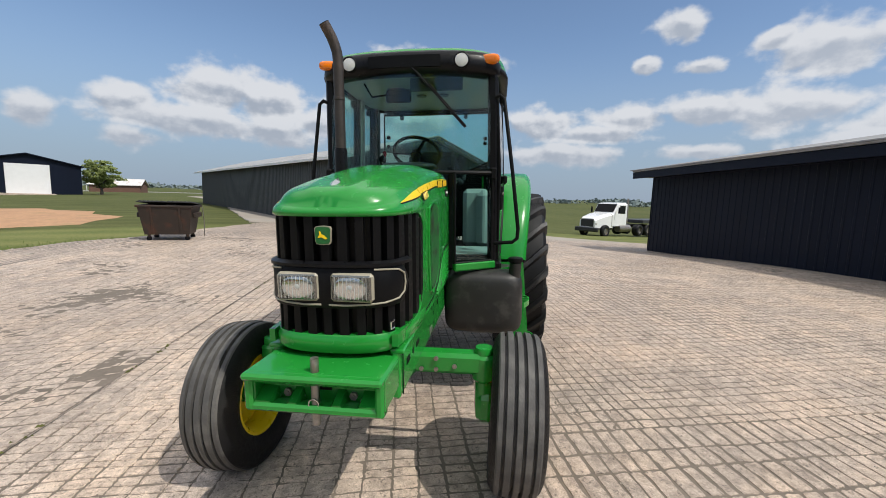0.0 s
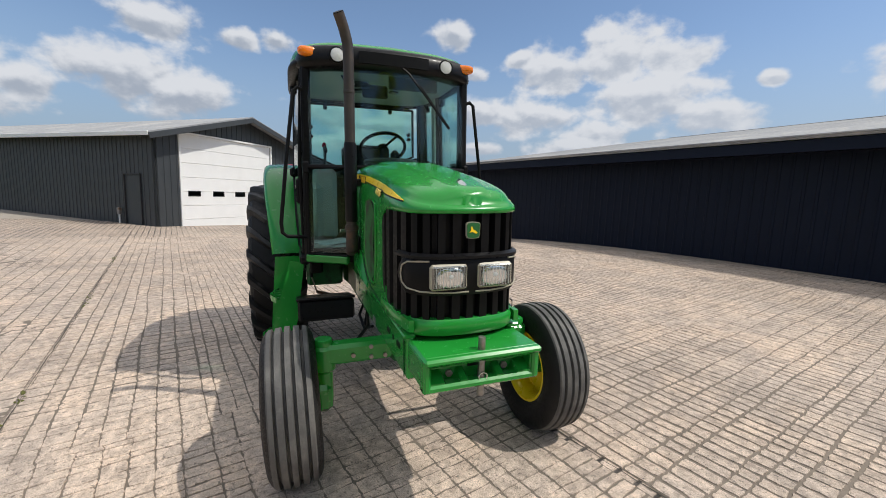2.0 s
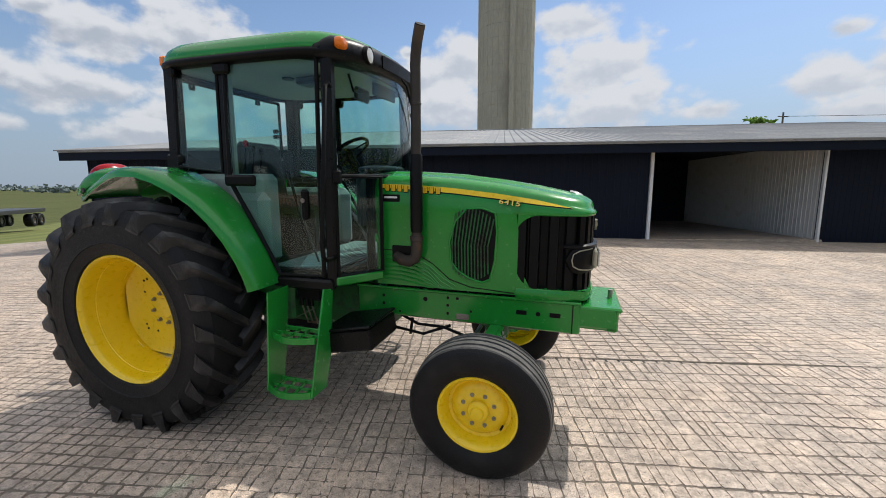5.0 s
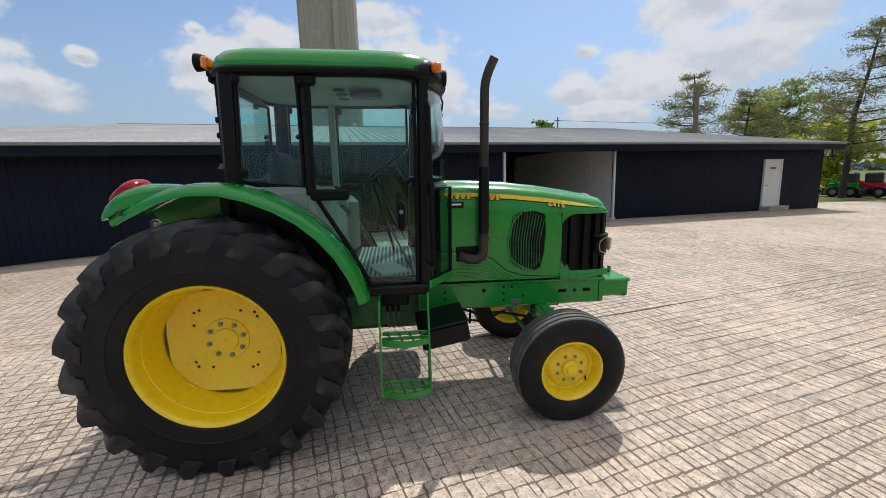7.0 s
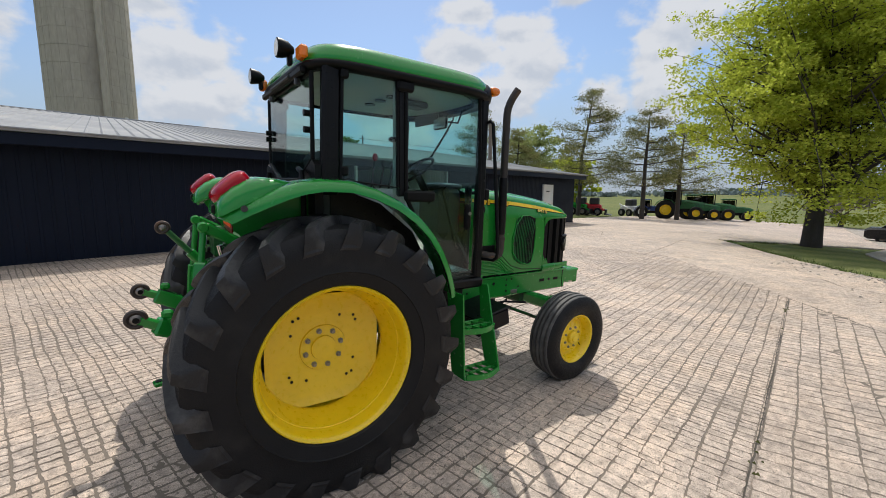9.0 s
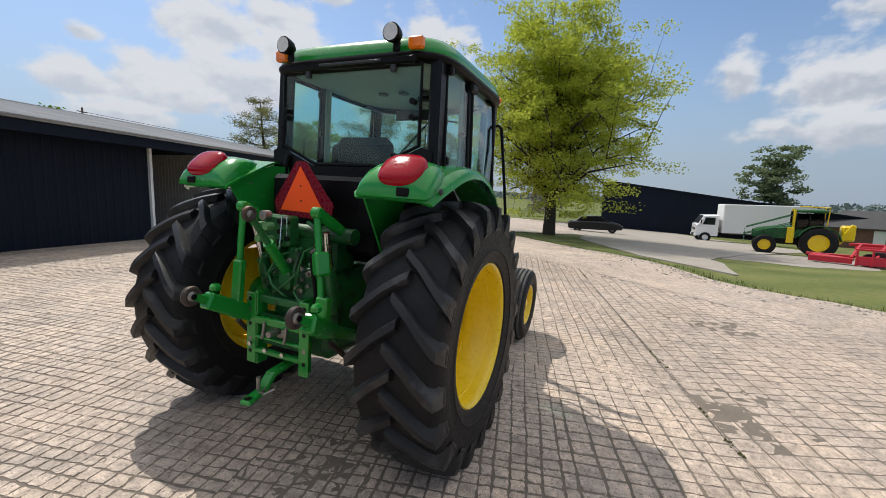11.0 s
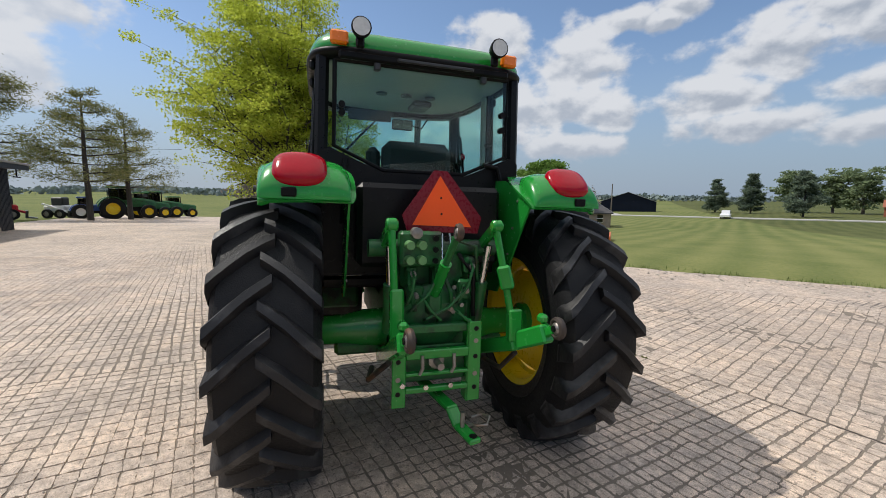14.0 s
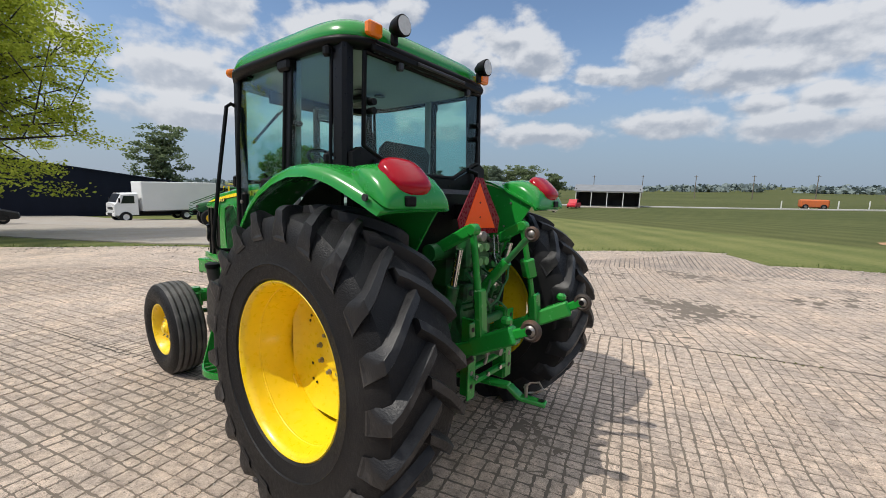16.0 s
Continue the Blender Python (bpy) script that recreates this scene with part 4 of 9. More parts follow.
def dark_barn():
    b = thing("dark_barn", pose(-12.75, -5.35, 0, 0, 0, 140), "charcoal steel barn with a white overhead door in its gable", "barn")
    W, L, EZ, RZ = 8.15, 28.0, 3.32, 4.47
    w = Geo()
    ribbed(w, (0, L), (0, 1.62), -1.3, EZ, EZ, 0.23, 0.02, (-1, 0), z0b=-0.5)
    part("wall", w, SIDING_GREY, b, smooth=None)
    w = Geo()
    ribbed(w, (0, 0.72), (0, 0), -0.6, EZ, EZ, 0.23, 0.02, (-1, 0))
    part("wall", w, SIDING_GREY, b, smooth=None)
    w = Geo()
    ribbed(w, (0, 1.62), (0, 0.72), 1.89, EZ, EZ, 0.23, 0.02, (-1, 0))
    part("wall", w, SIDING_GREY, b, smooth=None)
    slope = (RZ - EZ) / (W / 2)

    def rz(x):
        return EZ + slope * min(x, W - x)
    w = Geo()
    ribbed(w, (0, 0), (0.98, 0), -0.6, rz(0), rz(0.98), 0.25, 0.02, (0, -1))
    part("gable_wall", w, SIDING_GREY, b, smooth=None)
    for x0, x1 in ((0.98, W / 2), (W / 2, 5.62)):
        w = Geo()
        ribbed(w, (x0, 0), (x1, 0), 3.47, rz(x0), rz(x1), 0.25, 0.02, (0, -1))
        part("gable_wall", w, SIDING_GREY, b, smooth=None)
    w = Geo()
    ribbed(w, (5.62, 0), (W, 0), -0.6, rz(5.62), rz(W), 0.25, 0.02, (0, -1))
    part("gable_wall", w, SIDING_GREY, b, smooth=None)
    for x0, x1 in ((0, W / 2), (W / 2, W)):
        w = Geo()
        ribbed(w, (x1, L), (x0, L), -1.6, rz(x1), rz(x0), 0.25, 0.02, (0, 1))
        part("gable_wall", w, SIDING_GREY, b, smooth=None)
    w = Geo()
    ribbed(w, (W, 0), (W, L), -1.6, EZ, EZ, 0.25, 0.02, (1, 0))
    part("wall", w, SIDING_GREY, b, smooth=None)
    o = 0.5
    for x0, x1 in ((-o, W / 2), (W + o, W / 2)):
        r = Geo()
        za, zb = EZ - slope * o + 0.1, RZ + 0.1
        pts = [(x0, -o, za), (x0, L + o, za), (x1, L + o, zb), (x1, -o, zb)]
        roof_sheet(r, *(pts if x0 < x1 else pts), 0.3)
        part("roof", r, ROOF_METAL, b, "bright metal roof", smooth=None)
    for x0, x1 in ((-o, W / 2), (W / 2, W + o)):
        t = Geo()
        t.beam((x0, -o - 0.02, (EZ - slope * o if x0 < 0 else RZ) - 0.02), (x1, -o - 0.02, (RZ if x1 < W else EZ - slope * o) - 0.02), 0.2, 0.04, 0.006, up=(0, 1, 0))
        part("barge_board", t, SIDING_GREY, b)
    t = Geo()
    t.beam((-o - 0.02, -o, EZ - slope * o + 0.06), (-o - 0.02, L + o, EZ - slope * o + 0.06), 0.05, 0.14, 0.006, up=(0, 0, 1))
    part("eave_trim", t, WHITE, b, "white metal eave trim")
    # overhead door in seven sections
    d = part("overhead_door", Geo().box((3.3, 0.08, 1.5), (4.6, 0.04, 3.9), 0.005), WHITE, b, "white sectional overhead door with four small windows")
    for i in range(7):
        g2 = Geo()
        g2.box((3.3, 0.045, -0.33 + 0.543 * (i + 0.5)), (4.62, 0.04, 0.532), 0.008)
        part("panel", g2, WHITE, d)
    for i in range(4):
        x = 1.55 + i * 1.12
        part("window", Geo().box((x, 0.016, 1.22), (0.5, 0.02, 0.17), 0.006), DARK_GLASS, d)
        part("window_frame", Geo().box((x, 0.022, 1.22), (0.56, 0.012, 0.22), 0.004), CHARCOAL, d)
    for a, s in (((0.95, -0.02, 1.5), (0.07, 0.08, 3.95)), ((5.64, -0.02, 1.5), (0.07, 0.08, 3.95)), ((3.3, -0.02, 3.5), (4.76, 0.08, 0.07))):
        part("door_trim", Geo().box(a, s, 0.008), WHITE, b)
    p = part("side_door", Geo().box((0.02, 1.17, 0.8), (0.05, 0.84, 2.15), 0.01), SIDING_GREY, b, "dark side door")
    for a, s in (((-0.02, 0.74, 0.8), (0.08, 0.05, 2.2)), ((-0.02, 1.6, 0.8), (0.08, 0.05, 2.2)), ((-0.02, 1.17, 1.88), (0.08, 0.9, 0.05))):
        part("door_frame", Geo().box(a, s, 0.006), CHARCOAL, p)
    part("conduit", Geo().tube([(-0.1, 1.85, -0.5), (-0.1, 1.85, 0.55)], 0.03), WHITE, b, "pale conduit pipe").parent = b
    part("meter_box", Geo().box((-0.1, 1.85, 0.5), (0.12, 0.14, 0.25), 0.015), STEEL, b)
    return b


dark_barn()


SILO_HOOP = material("weathered_silo_hoops", (0.34, 0.305, 0.255), 0.85, var=0.25, scale=2)


def silo():
    s = thing("silo", pose(-5.0, 46.6, ground_z(-5, 46.6)), "tall weathered grey concrete stave silo", "silo")
    H, R = 26.0, 3.2
    part("wall", Geo().lathe([(R, 0.0), (R, H)], 48, pose(0, 0, 0, 90)), SILO_CONC, s, smooth=40)
    for i in range(18):
        part("hoop", Geo().tube([((R + 0.012) * math.cos(k * math.pi / 18), (R + 0.012) * math.sin(k * math.pi / 18), 1.0 + i * 1.4) for k in range(37)], 0.012, 4), SILO_HOOP, s)
    for i in range(30):
        a = 2 * math.pi * i / 30
        part("stave_joint", Geo().box((R + 0.002, 0, H / 2), (0.014, 0.03, H), 0.004, Matrix.Rotation(a, 4, "Z")), SILO_HOOP, s)
    part("dome", Geo().lathe([(R + 0.1, H), (R * 0.9, H + 1.0), (R * 0.5, H + 2.0), (0.01, H + 2.4)], 40, pose(0, 0, 0, 90)), ROOF_METAL, s)
    ang = -70
    c, sn = math.cos(radians(ang)), math.sin(radians(ang))
    part("chute", Geo().box(((R + 0.22) * c, (R + 0.22) * sn, H / 2), (0.5, 0.9, H - 1), 0.12, Matrix.Rotation(0, 4, "Z")), SILO_CONC, s, "grey unloading chute running up the silo")
    for z in (7.2, 8.0):
        part("flange", Geo().lathe([(0.01, 0), (0.17, 0), (0.17, 0.08), (0.01, 0.08)], 16, pose((R + 0.55) * math.cos(radians(-50)), (R + 0.3) * math.sin(radians(-50)), z)), WHITE, s)
    return s


silo()

# ---- the tractor (its own axes: x ahead, y to its left, z up) ----
TILT = Matrix(((0.99989, 0.00022, 0.01469, 0), (0.00022, 0.99955, -0.02988, 0), (-0.01469, 0.02988, 0.99945, 0), (0, 0, 0, 1)))
tractor = thing("tractor", TILT, "green farm tractor with yellow wheels parked on scored concrete", "tractor")
def tp(name, geo, mat, parent=None, label="", smooth=35.0, fix=True):
    return part(name, geo, mat, parent or tractor, label, smooth, fix)


def ellipsoid(c, r, e=1.0, nu=20, nv=12, m=None):
    """Rounded lump; e below 1 makes it boxier."""
    geo = Geo()

    def sp(w):
        return math.copysign(abs(w) ** e, w)
    vs = [(c[0] + r[0] * sp(math.cos(p)) * sp(math.cos(a)), c[1] + r[1] * sp(math.cos(p)) * sp(math.sin(a)), c[2] + r[2] * sp(math.sin(p)))
          for p in (-math.pi / 2 + math.pi * j / nv for j in range(nv + 1)) for a in (2 * math.pi * k / nu for k in range(nu))]
    fs = [(j * nu + k, j * nu + (k + 1) % nu, (j + 1) * nu + (k + 1) % nu, (j + 1) * nu + k) for j in range(nv) for k in range(nu)]
    return geo.add(vs, fs, m)


def turned(c, prof, seg=24, axis="y", m=None):
    """Turned piece at c about an axis, from (radius, along) pairs."""
    rot = {"y": Matrix(), "x": Matrix.Rotation(radians(-90), 4, "Z"), "z": Matrix.Rotation(radians(90), 4, "X")}[axis]
    return Geo().lathe(prof, seg, Matrix.Translation(c) @ rot)


def disc(r, a, b, r2=None):
    return [(0.0005, a), (r, a), (r2 or r, b), (0.0005, b)]


def pane(name, pts, mat=None, parent=None, thick=0.005, label=""):
    """Flat glass through 3D corner points in order."""
    pts = [Vector(p) for p in pts]
    nrm = Vector((0, 0, 0))
    for a, b in zip(pts, pts[1:] + pts[:1]):
        nrm += a.cross(b)
    nrm.normalize()
    n = len(pts)
    g2 = Geo()
    g2.v = [tuple(p - nrm * thick / 2) for p in pts] + [tuple(p + nrm * thick / 2) for p in pts]
    g2.f = [tuple(range(n))[::-1], tuple(range(n, 2 * n))] + [(i, (i + 1) % n, (i + 1) % n + n, i + n) for i in range(n)]
    return tp(name, g2, mat or GLASS, parent, label, smooth=None)


# --- wheels ---
def settle(geo, cy, cz):
    """Press the wheel's lowest points flat on the ground."""
    out = []
    for x, y, z in geo.v:
        z += cz
        if z < 0.006:
            y *= 1.0 + 0.6 * (0.006 - z)
            z = 0.006 + 0.12 * (z - 0.006)
        out.append((x, y + cy, z))
    geo.v = out
    return geo


def rear_tyre(wheel, cy, cz):
    half = [(0.439, 0.19), (0.462, 0.222), (0.53, 0.238), (0.535, 0.244), (0.545, 0.239), (0.62, 0.247), (0.69, 0.242), (0.735, 0.228), (0.762, 0.205), (0.772, 0.16), (0.776, 0.08)]
    prof = [(r, -y) for r, y in half] + [(0.777, 0.0)] + [(r, y) for r, y in half[::-1]] + [(0.43, 0.17), (0.43, -0.17)]
    tyre = tp("tyre", settle(Geo().lathe(prof, 72, None, True), cy, cz), RUBBER, wheel, "black tyre with chevron tread bars")
    n = 21
    for sg in (-1, 1):
        for k in range(n):
            f0 = 2 * math.pi * (k + (0.5 if sg > 0 else 0)) / n
            rows = []
            for q, y, rt, rb in ((0, -0.028, 0.817, 0.765), (0.15, 0.01, 0.822, 0.765), (0.4, 0.085, 0.821, 0.765), (0.65, 0.15, 0.818, 0.76), (0.85, 0.205, 0.811, 0.735),
                                 (0.97, 0.243, 0.797, 0.70), (1.03, 0.252, 0.75, 0.67), (1.07, 0.248, 0.69, 0.655)):
                f = f0 + 0.30 * (q ** 1.12)
                wb, wt = 0.056 + 0.022 * q, 0.031 + 0.006 * q
                rows.append([(r * math.cos(f + df), sg * y, r * math.sin(f + df)) for df, r in ((-wb, rb), (-wt, rt - 0.006), (-wt + 0.006, rt), (wt - 0.006, rt), (wt, rt - 0.006), (wb, rb))])
            tp("tread_bar", settle(Geo().loft(rows), cy, cz), RUBBER_EDGE, tyre, smooth=30)


for s in (-1, 1):
    cy, cz = s * 0.895, 0.77

    def at(y):
        return Matrix.Translation((0, cy, cz)) @ Matrix.Diagonal((1, s, 1, 1))
    M0 = at(0)
    rim = Geo().lathe([(0.447, 0.215), (0.455, 0.208), (0.450, 0.195), (0.435, 0.19), (0.428, 0.13), (0.41, 0.11), (0.408, 0.03), (0.395, 0.01), (0.395, -0.06), (0.41, -0.08), (0.43, -0.19),
                       (0.462, -0.195), (0.468, -0.21), (0.45, -0.215), (0.42, -0.19), (0.40, -0.08), (0.372, -0.065), (0.372, -0.02), (0.384, 0.005), (0.386, 0.035), (0.399, 0.06), (0.401, 0.09), (0.414, 0.115), (0.416, 0.145), (0.422, 0.165),
                       (0.424, 0.185), (0.438, 0.21)], 72, M0, True)
    wheel = tp("rear_wheel", rim, YELLOW, label="deep yellow rear wheel rim")
    rear_tyre(wheel, cy, cz)
    # plate with four flats, leaving slots to the rim
    out = []
    for k in range(64):
        a = 2 * math.pi * k / 64 + 0.06
        out.append((min(0.386, 0.347 / max(abs(math.cos(a)), abs(math.sin(a))) ** 0.85), a - 0.06 + radians(3)))
    d0 = Geo()
    rows = []
    for q, yy in ((0.12, -0.085), (0.16, -0.092), (0.30, -0.10), (0.86, -0.085), (1.0, -0.06)):
        rows.append([(r * q * math.cos(a), yy, r * q * math.sin(a)) if q > 0.4 else (0.39 * q * math.cos(a), yy, 0.39 * q * math.sin(a)) for r, a in out])
    back = [[(x, y - 0.014, z) for x, y, z in r] for r in rows[::-1]]
    d0.loft(rows + back, caps=False)
    d0.v = [tuple(M0 @ Vector(p)) for p in d0.v]
    dd = tp("wheel_plate", d0, YELLOW, wheel)
    tp("hub", Geo().lathe(disc(0.085, -0.115, -0.075, 0.075), 32, M0), YELLOW, dd)
    tp("hub_flange", Geo().lathe([(0.06, -0.088), (0.14, -0.088), (0.145, -0.1), (0.06, -0.1)], 40, M0, True), YELLOW, dd)
    bolt = None
    for k in range(8):
        a = 2 * math.pi * (k + 0.3) / 8
        m = M0 @ Matrix.Translation((0.112 * math.cos(a), -0.088, 0.112 * math.sin(a)))
        if bolt is None:
            bolt = tp("bolt", Geo().lathe(disc(0.017, 0, 0.008) [:2] + [(0.017, 0.006), (0.012, 0.008), (0.011, 0.022), (0.0005, 0.022)], 8), STEEL, dd)
            bolt.matrix_local = m
        else:
            o = new("bolt", bolt.data)
            o.parent, o.matrix_local = dd, m
    for k in range(4):
        for da, rr in ((-0.25, 0.255), (-0.12, 0.265), (0.2, 0.22)):
            a = math.pi / 2 * k + da + radians(50)
            tp("bolt_hole", Geo().lathe(disc(0.009, -0.0885, -0.0865), 8, M0 @ Matrix.Translation((rr * math.cos(a), -0.006 + 0.012 * (rr - 0.2) / 0.1, rr * math.sin(a)))), BLACK, dd)
    for k in range(4):
        a = math.pi / 2 * k + radians(52)
        tp("lug_weld", Geo().box((0, 0, 0), (0.05, 0.03, 0.09), 0.008, M0 @ Matrix.Translation((0.392 * math.cos(a), -0.045, 0.392 * math.sin(a))) @ Matrix.Rotation(-a, 4, "Y")), YELLOW, dd)
    # front wheels
    cx, cy, cz = 2.385, s * 0.79, 0.408
    F0 = Matrix.Translation((cx, cy, cz)) @ Matrix.Rotation(radians(-2.0 * s), 4, "X") @ Matrix.Diagonal((1, s, 1, 1))
    rim = Geo().lathe([(0.232, 0.112), (0.238, 0.106), (0.232, 0.098), (0.213, 0.09), (0.205, 0.04), (0.198, 0.03), (0.198, -0.05), (0.213, -0.09), (0.232, -0.098), (0.235, -0.108), (0.22, -0.11),
                       (0.2, -0.09), (0.188, -0.05), (0.188, 0.03), (0.196, 0.045), (0.204, 0.09), (0.222, 0.11)], 48, F0, True)
    wheel = tp("front_wheel", rim, YELLOW, label="yellow front wheel rim")
    hf = [(0.225, 0.098), (0.245, 0.118), (0.29, 0.136), (0.33, 0.138), (0.365, 0.132), (0.388, 0.12), (0.404, 0.106), (0.411, 0.099), (0.414, 0.080), (0.390, 0.076), (0.390, 0.066), (0.416, 0.062),
          (0.419, 0.032), (0.392, 0.028), (0.392, 0.018), (0.420, 0.013)]
    ty = Geo().lathe([(r, -y) for r, y in hf] + [(r, y) for r, y in hf[::-1]] + [(0.215, 0.09), (0.215, -0.09)], 64, F0, True)
    ty.v = [(x, y, z if z > 0.004 else 0.004 + 0.1 * (z - 0.004)) for x, y, z in ty.v]
    tyre = tp("tyre", ty, [RUBBER_WORN, RUBBER], wheel, "worn grey ribbed front tyre with dark sidewalls")
    for f in tyre.data.polygons:
        c = F0.inverted() @ f.center
        f.material_index = int(math.hypot(c.x, c.z) < 0.396 and abs(c.y) > 0.09)
    dd = tp("wheel_plate", Geo().lathe([(0.196, 0.03), (0.17, 0.022), (0.15, 0.042), (0.12, 0.052), (0.06, 0.052), (0.06, 0.04), (0.12, 0.04), (0.15, 0.03), (0.17, 0.01), (0.196, 0.015)], 48, F0, True), YELLOW, wheel)
    tp("hub", Geo().lathe([(0.064, 0.03), (0.064, 0.075), (0.055, 0.085), (0.04, 0.088), (0.034, 0.1), (0.0005, 0.102)], 32, F0), YELLOW, dd)
    tp("valve", Geo().tube([F0 @ Vector((0.14, 0.03, -0.09)), F0 @ Vector((0.13, 0.06, -0.1))], 0.006), BLACK, dd)
    bolt = None
    for k in range(8):
        a = 2 * math.pi * (k + 0.5) / 8
        m = F0 @ Matrix.Translation((0.098 * math.cos(a), 0.05, 0.098 * math.sin(a)))
        if bolt is None:
            bolt = tp("bolt", Geo().lathe([(0.0135, 0), (0.0135, 0.006), (0.009, 0.008), (0.008, 0.016), (0.0005, 0.016)], 8), STEEL, dd)
            bolt.matrix_local = m
        else:
            o = new("bolt", bolt.data)
            o.parent, o.matrix_local = dd, m

# --- hood ---
HOOD = [(1.49, 0.315, 0.257, 1.685, 1.775), (1.75, 0.315, 0.258, 1.68, 1.772), (2.05, 0.314, 0.256, 1.662, 1.755), (2.35, 0.310, 0.248, 1.63, 1.72), (2.6, 0.303, 0.238, 1.595, 1.68),
        (2.78, 0.297, 0.230, 1.567, 1.643), (2.9, 0.286, 0.22, 1.549, 1.612), (3.0, 0.274, 0.21, 1.538, 1.588)]


def hood_at(x):
    for a, b in zip(HOOD, HOOD[1:]):
        if x <= b[0]:
            t = max(0.0, (x - a[0]) / (b[0] - a[0]))
            return [p + (q - p) * t for p, q in zip(a, b)]
    return list(HOOD[-1])


def hood_side(x, z):
    """Half-width of the hood's side at (x, z)."""
    _, w, ws, zs, zt = hood_at(x)
    t = max(0.0, min(1.0, (z - (zs - 0.16)) / 0.16))
    return w - (w - ws) * 0.45 * t * t


def hood_top(x, q):
    """Height of the crowned top at x, q from 0 on the middle line to 1 at the shoulder."""
    _, w, ws, zs, zt = hood_at(x)
    crown = ((0.0, 0.0), (0.38, 0.015), (0.42, 0.05), (0.46, 0.16), (0.54, 0.21), (0.72, 0.33), (0.86, 0.50), (0.94, 0.68), (1.0, 1.0))
    for (p0, g0), (p1, g1) in zip(crown, crown[1:]):
        if q <= p1:
            return zt - (zt - zs) * (g0 + (g1 - g0) * (q - p0) / (p1 - p0))
    return zs


# plan of the nose: half-width path from the side round to the front
def nose(t, off=0.0):
    """Point and outward normal on the nose's plan, t from -1 (right side) to 1 (left side)."""
    path = [(2.50, 0.3065), (2.62, 0.303), (2.74, 0.295), (2.845, 0.279), (2.915, 0.250), (2.955, 0.205), (2.980, 0.140), (2.990, 0.070), (2.993, 0.0)]
    full = [(x, -y) for x, y in path] + [(x, y) for x, y in path[-2::-1]]
    f = (t + 1) / 2 * (len(full) - 1)
    i = min(int(f), len(full) - 2)

    def slope(k):
        p, q = Vector(full[max(0, k - 1)]), Vector(full[min(len(full) - 1, k + 1)])
        return (q - p).normalized()
    a, b = Vector(full[i]), Vector(full[i + 1])
    g = f - i
    m0, m1, d0 = slope(i), slope(i + 1), (b - a).length
    p = a * (2 * g ** 3 - 3 * g ** 2 + 1) + m0 * d0 * (g ** 3 - 2 * g ** 2 + g) + b * (3 * g ** 2 - 2 * g ** 3) + m1 * d0 * (g ** 3 - g ** 2)
    d = m0.lerp(m1, g).normalized()
    return p.x + d.y * off, p.y - d.x * off


geo = Geo()
rows = []
QS = (1.0, 0.97, 0.94, 0.90, 0.86, 0.79, 0.72, 0.63, 0.54, 0.50, 0.46, 0.42, 0.38, 0.2, 0.0)
SIDE_X = [1.49 + 1.01 * k / 20 for k in range(21)]


def side_row(x, s):
    _, w, ws, zs, zt = hood_at(x)
    row = [(x, s * hood_side(x, z), z) for z in (1.497 + (zs - 0.022 - 1.497) * f for f in (0.0, 0.2, 0.4, 0.6, 0.8, 1.0))]
    yt = hood_side(x, zs)
    return row + [(x, s * yt * q, hood_top(x, q)) for q in QS]


def nose_row(t):
    (x0, y0), (x1, y1) = nose(t, 0.0), nose(t, -0.03)
    front = max(0.0, min(1.0, abs(x0 - x1) / 0.03))
    zs = hood_at(x0)[3]
    edge = zs - 0.014 * front
    inset = 0.028 - 0.012 * front
    row = []
    for z, off in ((1.488, -0.004), (1.494, 0.006), (1.506, 0.007), (1.506 + (edge - 1.506) * 0.45, 0.002), (1.506 + (edge - 1.506) * 0.8, -inset * 0.45), (1.506 + (edge - 1.506) * 0.93, -inset * 0.75)):
        row.append((*nose(t, off), z))
    ex, ey = nose(t, -inset)
    cx = 2.5 + 0.28 * (1 - abs(t)) ** 0.8
    reach = math.hypot(ex - cx, ey)
    for q in QS:
        f = 1 - q
        x, y = ex + (cx - ex) * f, ey * q
        yt = hood_side(x, hood_at(x)[3]) if x < 2.5 else max(1e-4, abs(hood_edge(x)))
        r = min(1.0, f * reach / 0.075)
        z = hood_top(x, min(1.0, abs(y) / yt)) - front * 0.042 * (1 - math.sqrt(max(0.0, 1 - (1 - r) ** 2)))
        row.append((x, y, max(z, edge if q == 1.0 else 0.0)))
    return row


def hood_edge(x):
    """Half-width of the nose's plan at x, drawn in by the shoulder."""
    lo, hi = 0.0, 1.0
    for _ in range(24):
        mid = (lo + hi) / 2
        if nose(-1 + mid, -0.02)[0] < x:
            lo = mid
        else:
            hi = mid
    return nose(-1 + lo, -0.02)[1]


rows = [side_row(x, -1) for x in SIDE_X] + [nose_row(-0.97 + 1.94 * k / 56) for k in range(57)] + [side_row(x, 1) for x in SIDE_X[::-1]]
W = len(rows[0])
geo.v = [p for r in rows for p in r]
geo.f = [(i * W + j, i * W + j + 1, (i + 1) * W + j + 1, (i + 1) * W + j) for i in range(len(rows) - 1) for j in range(W - 1)]
hood = tp("hood", geo, GREEN, label="glossy green sloping engine hood", smooth=60)


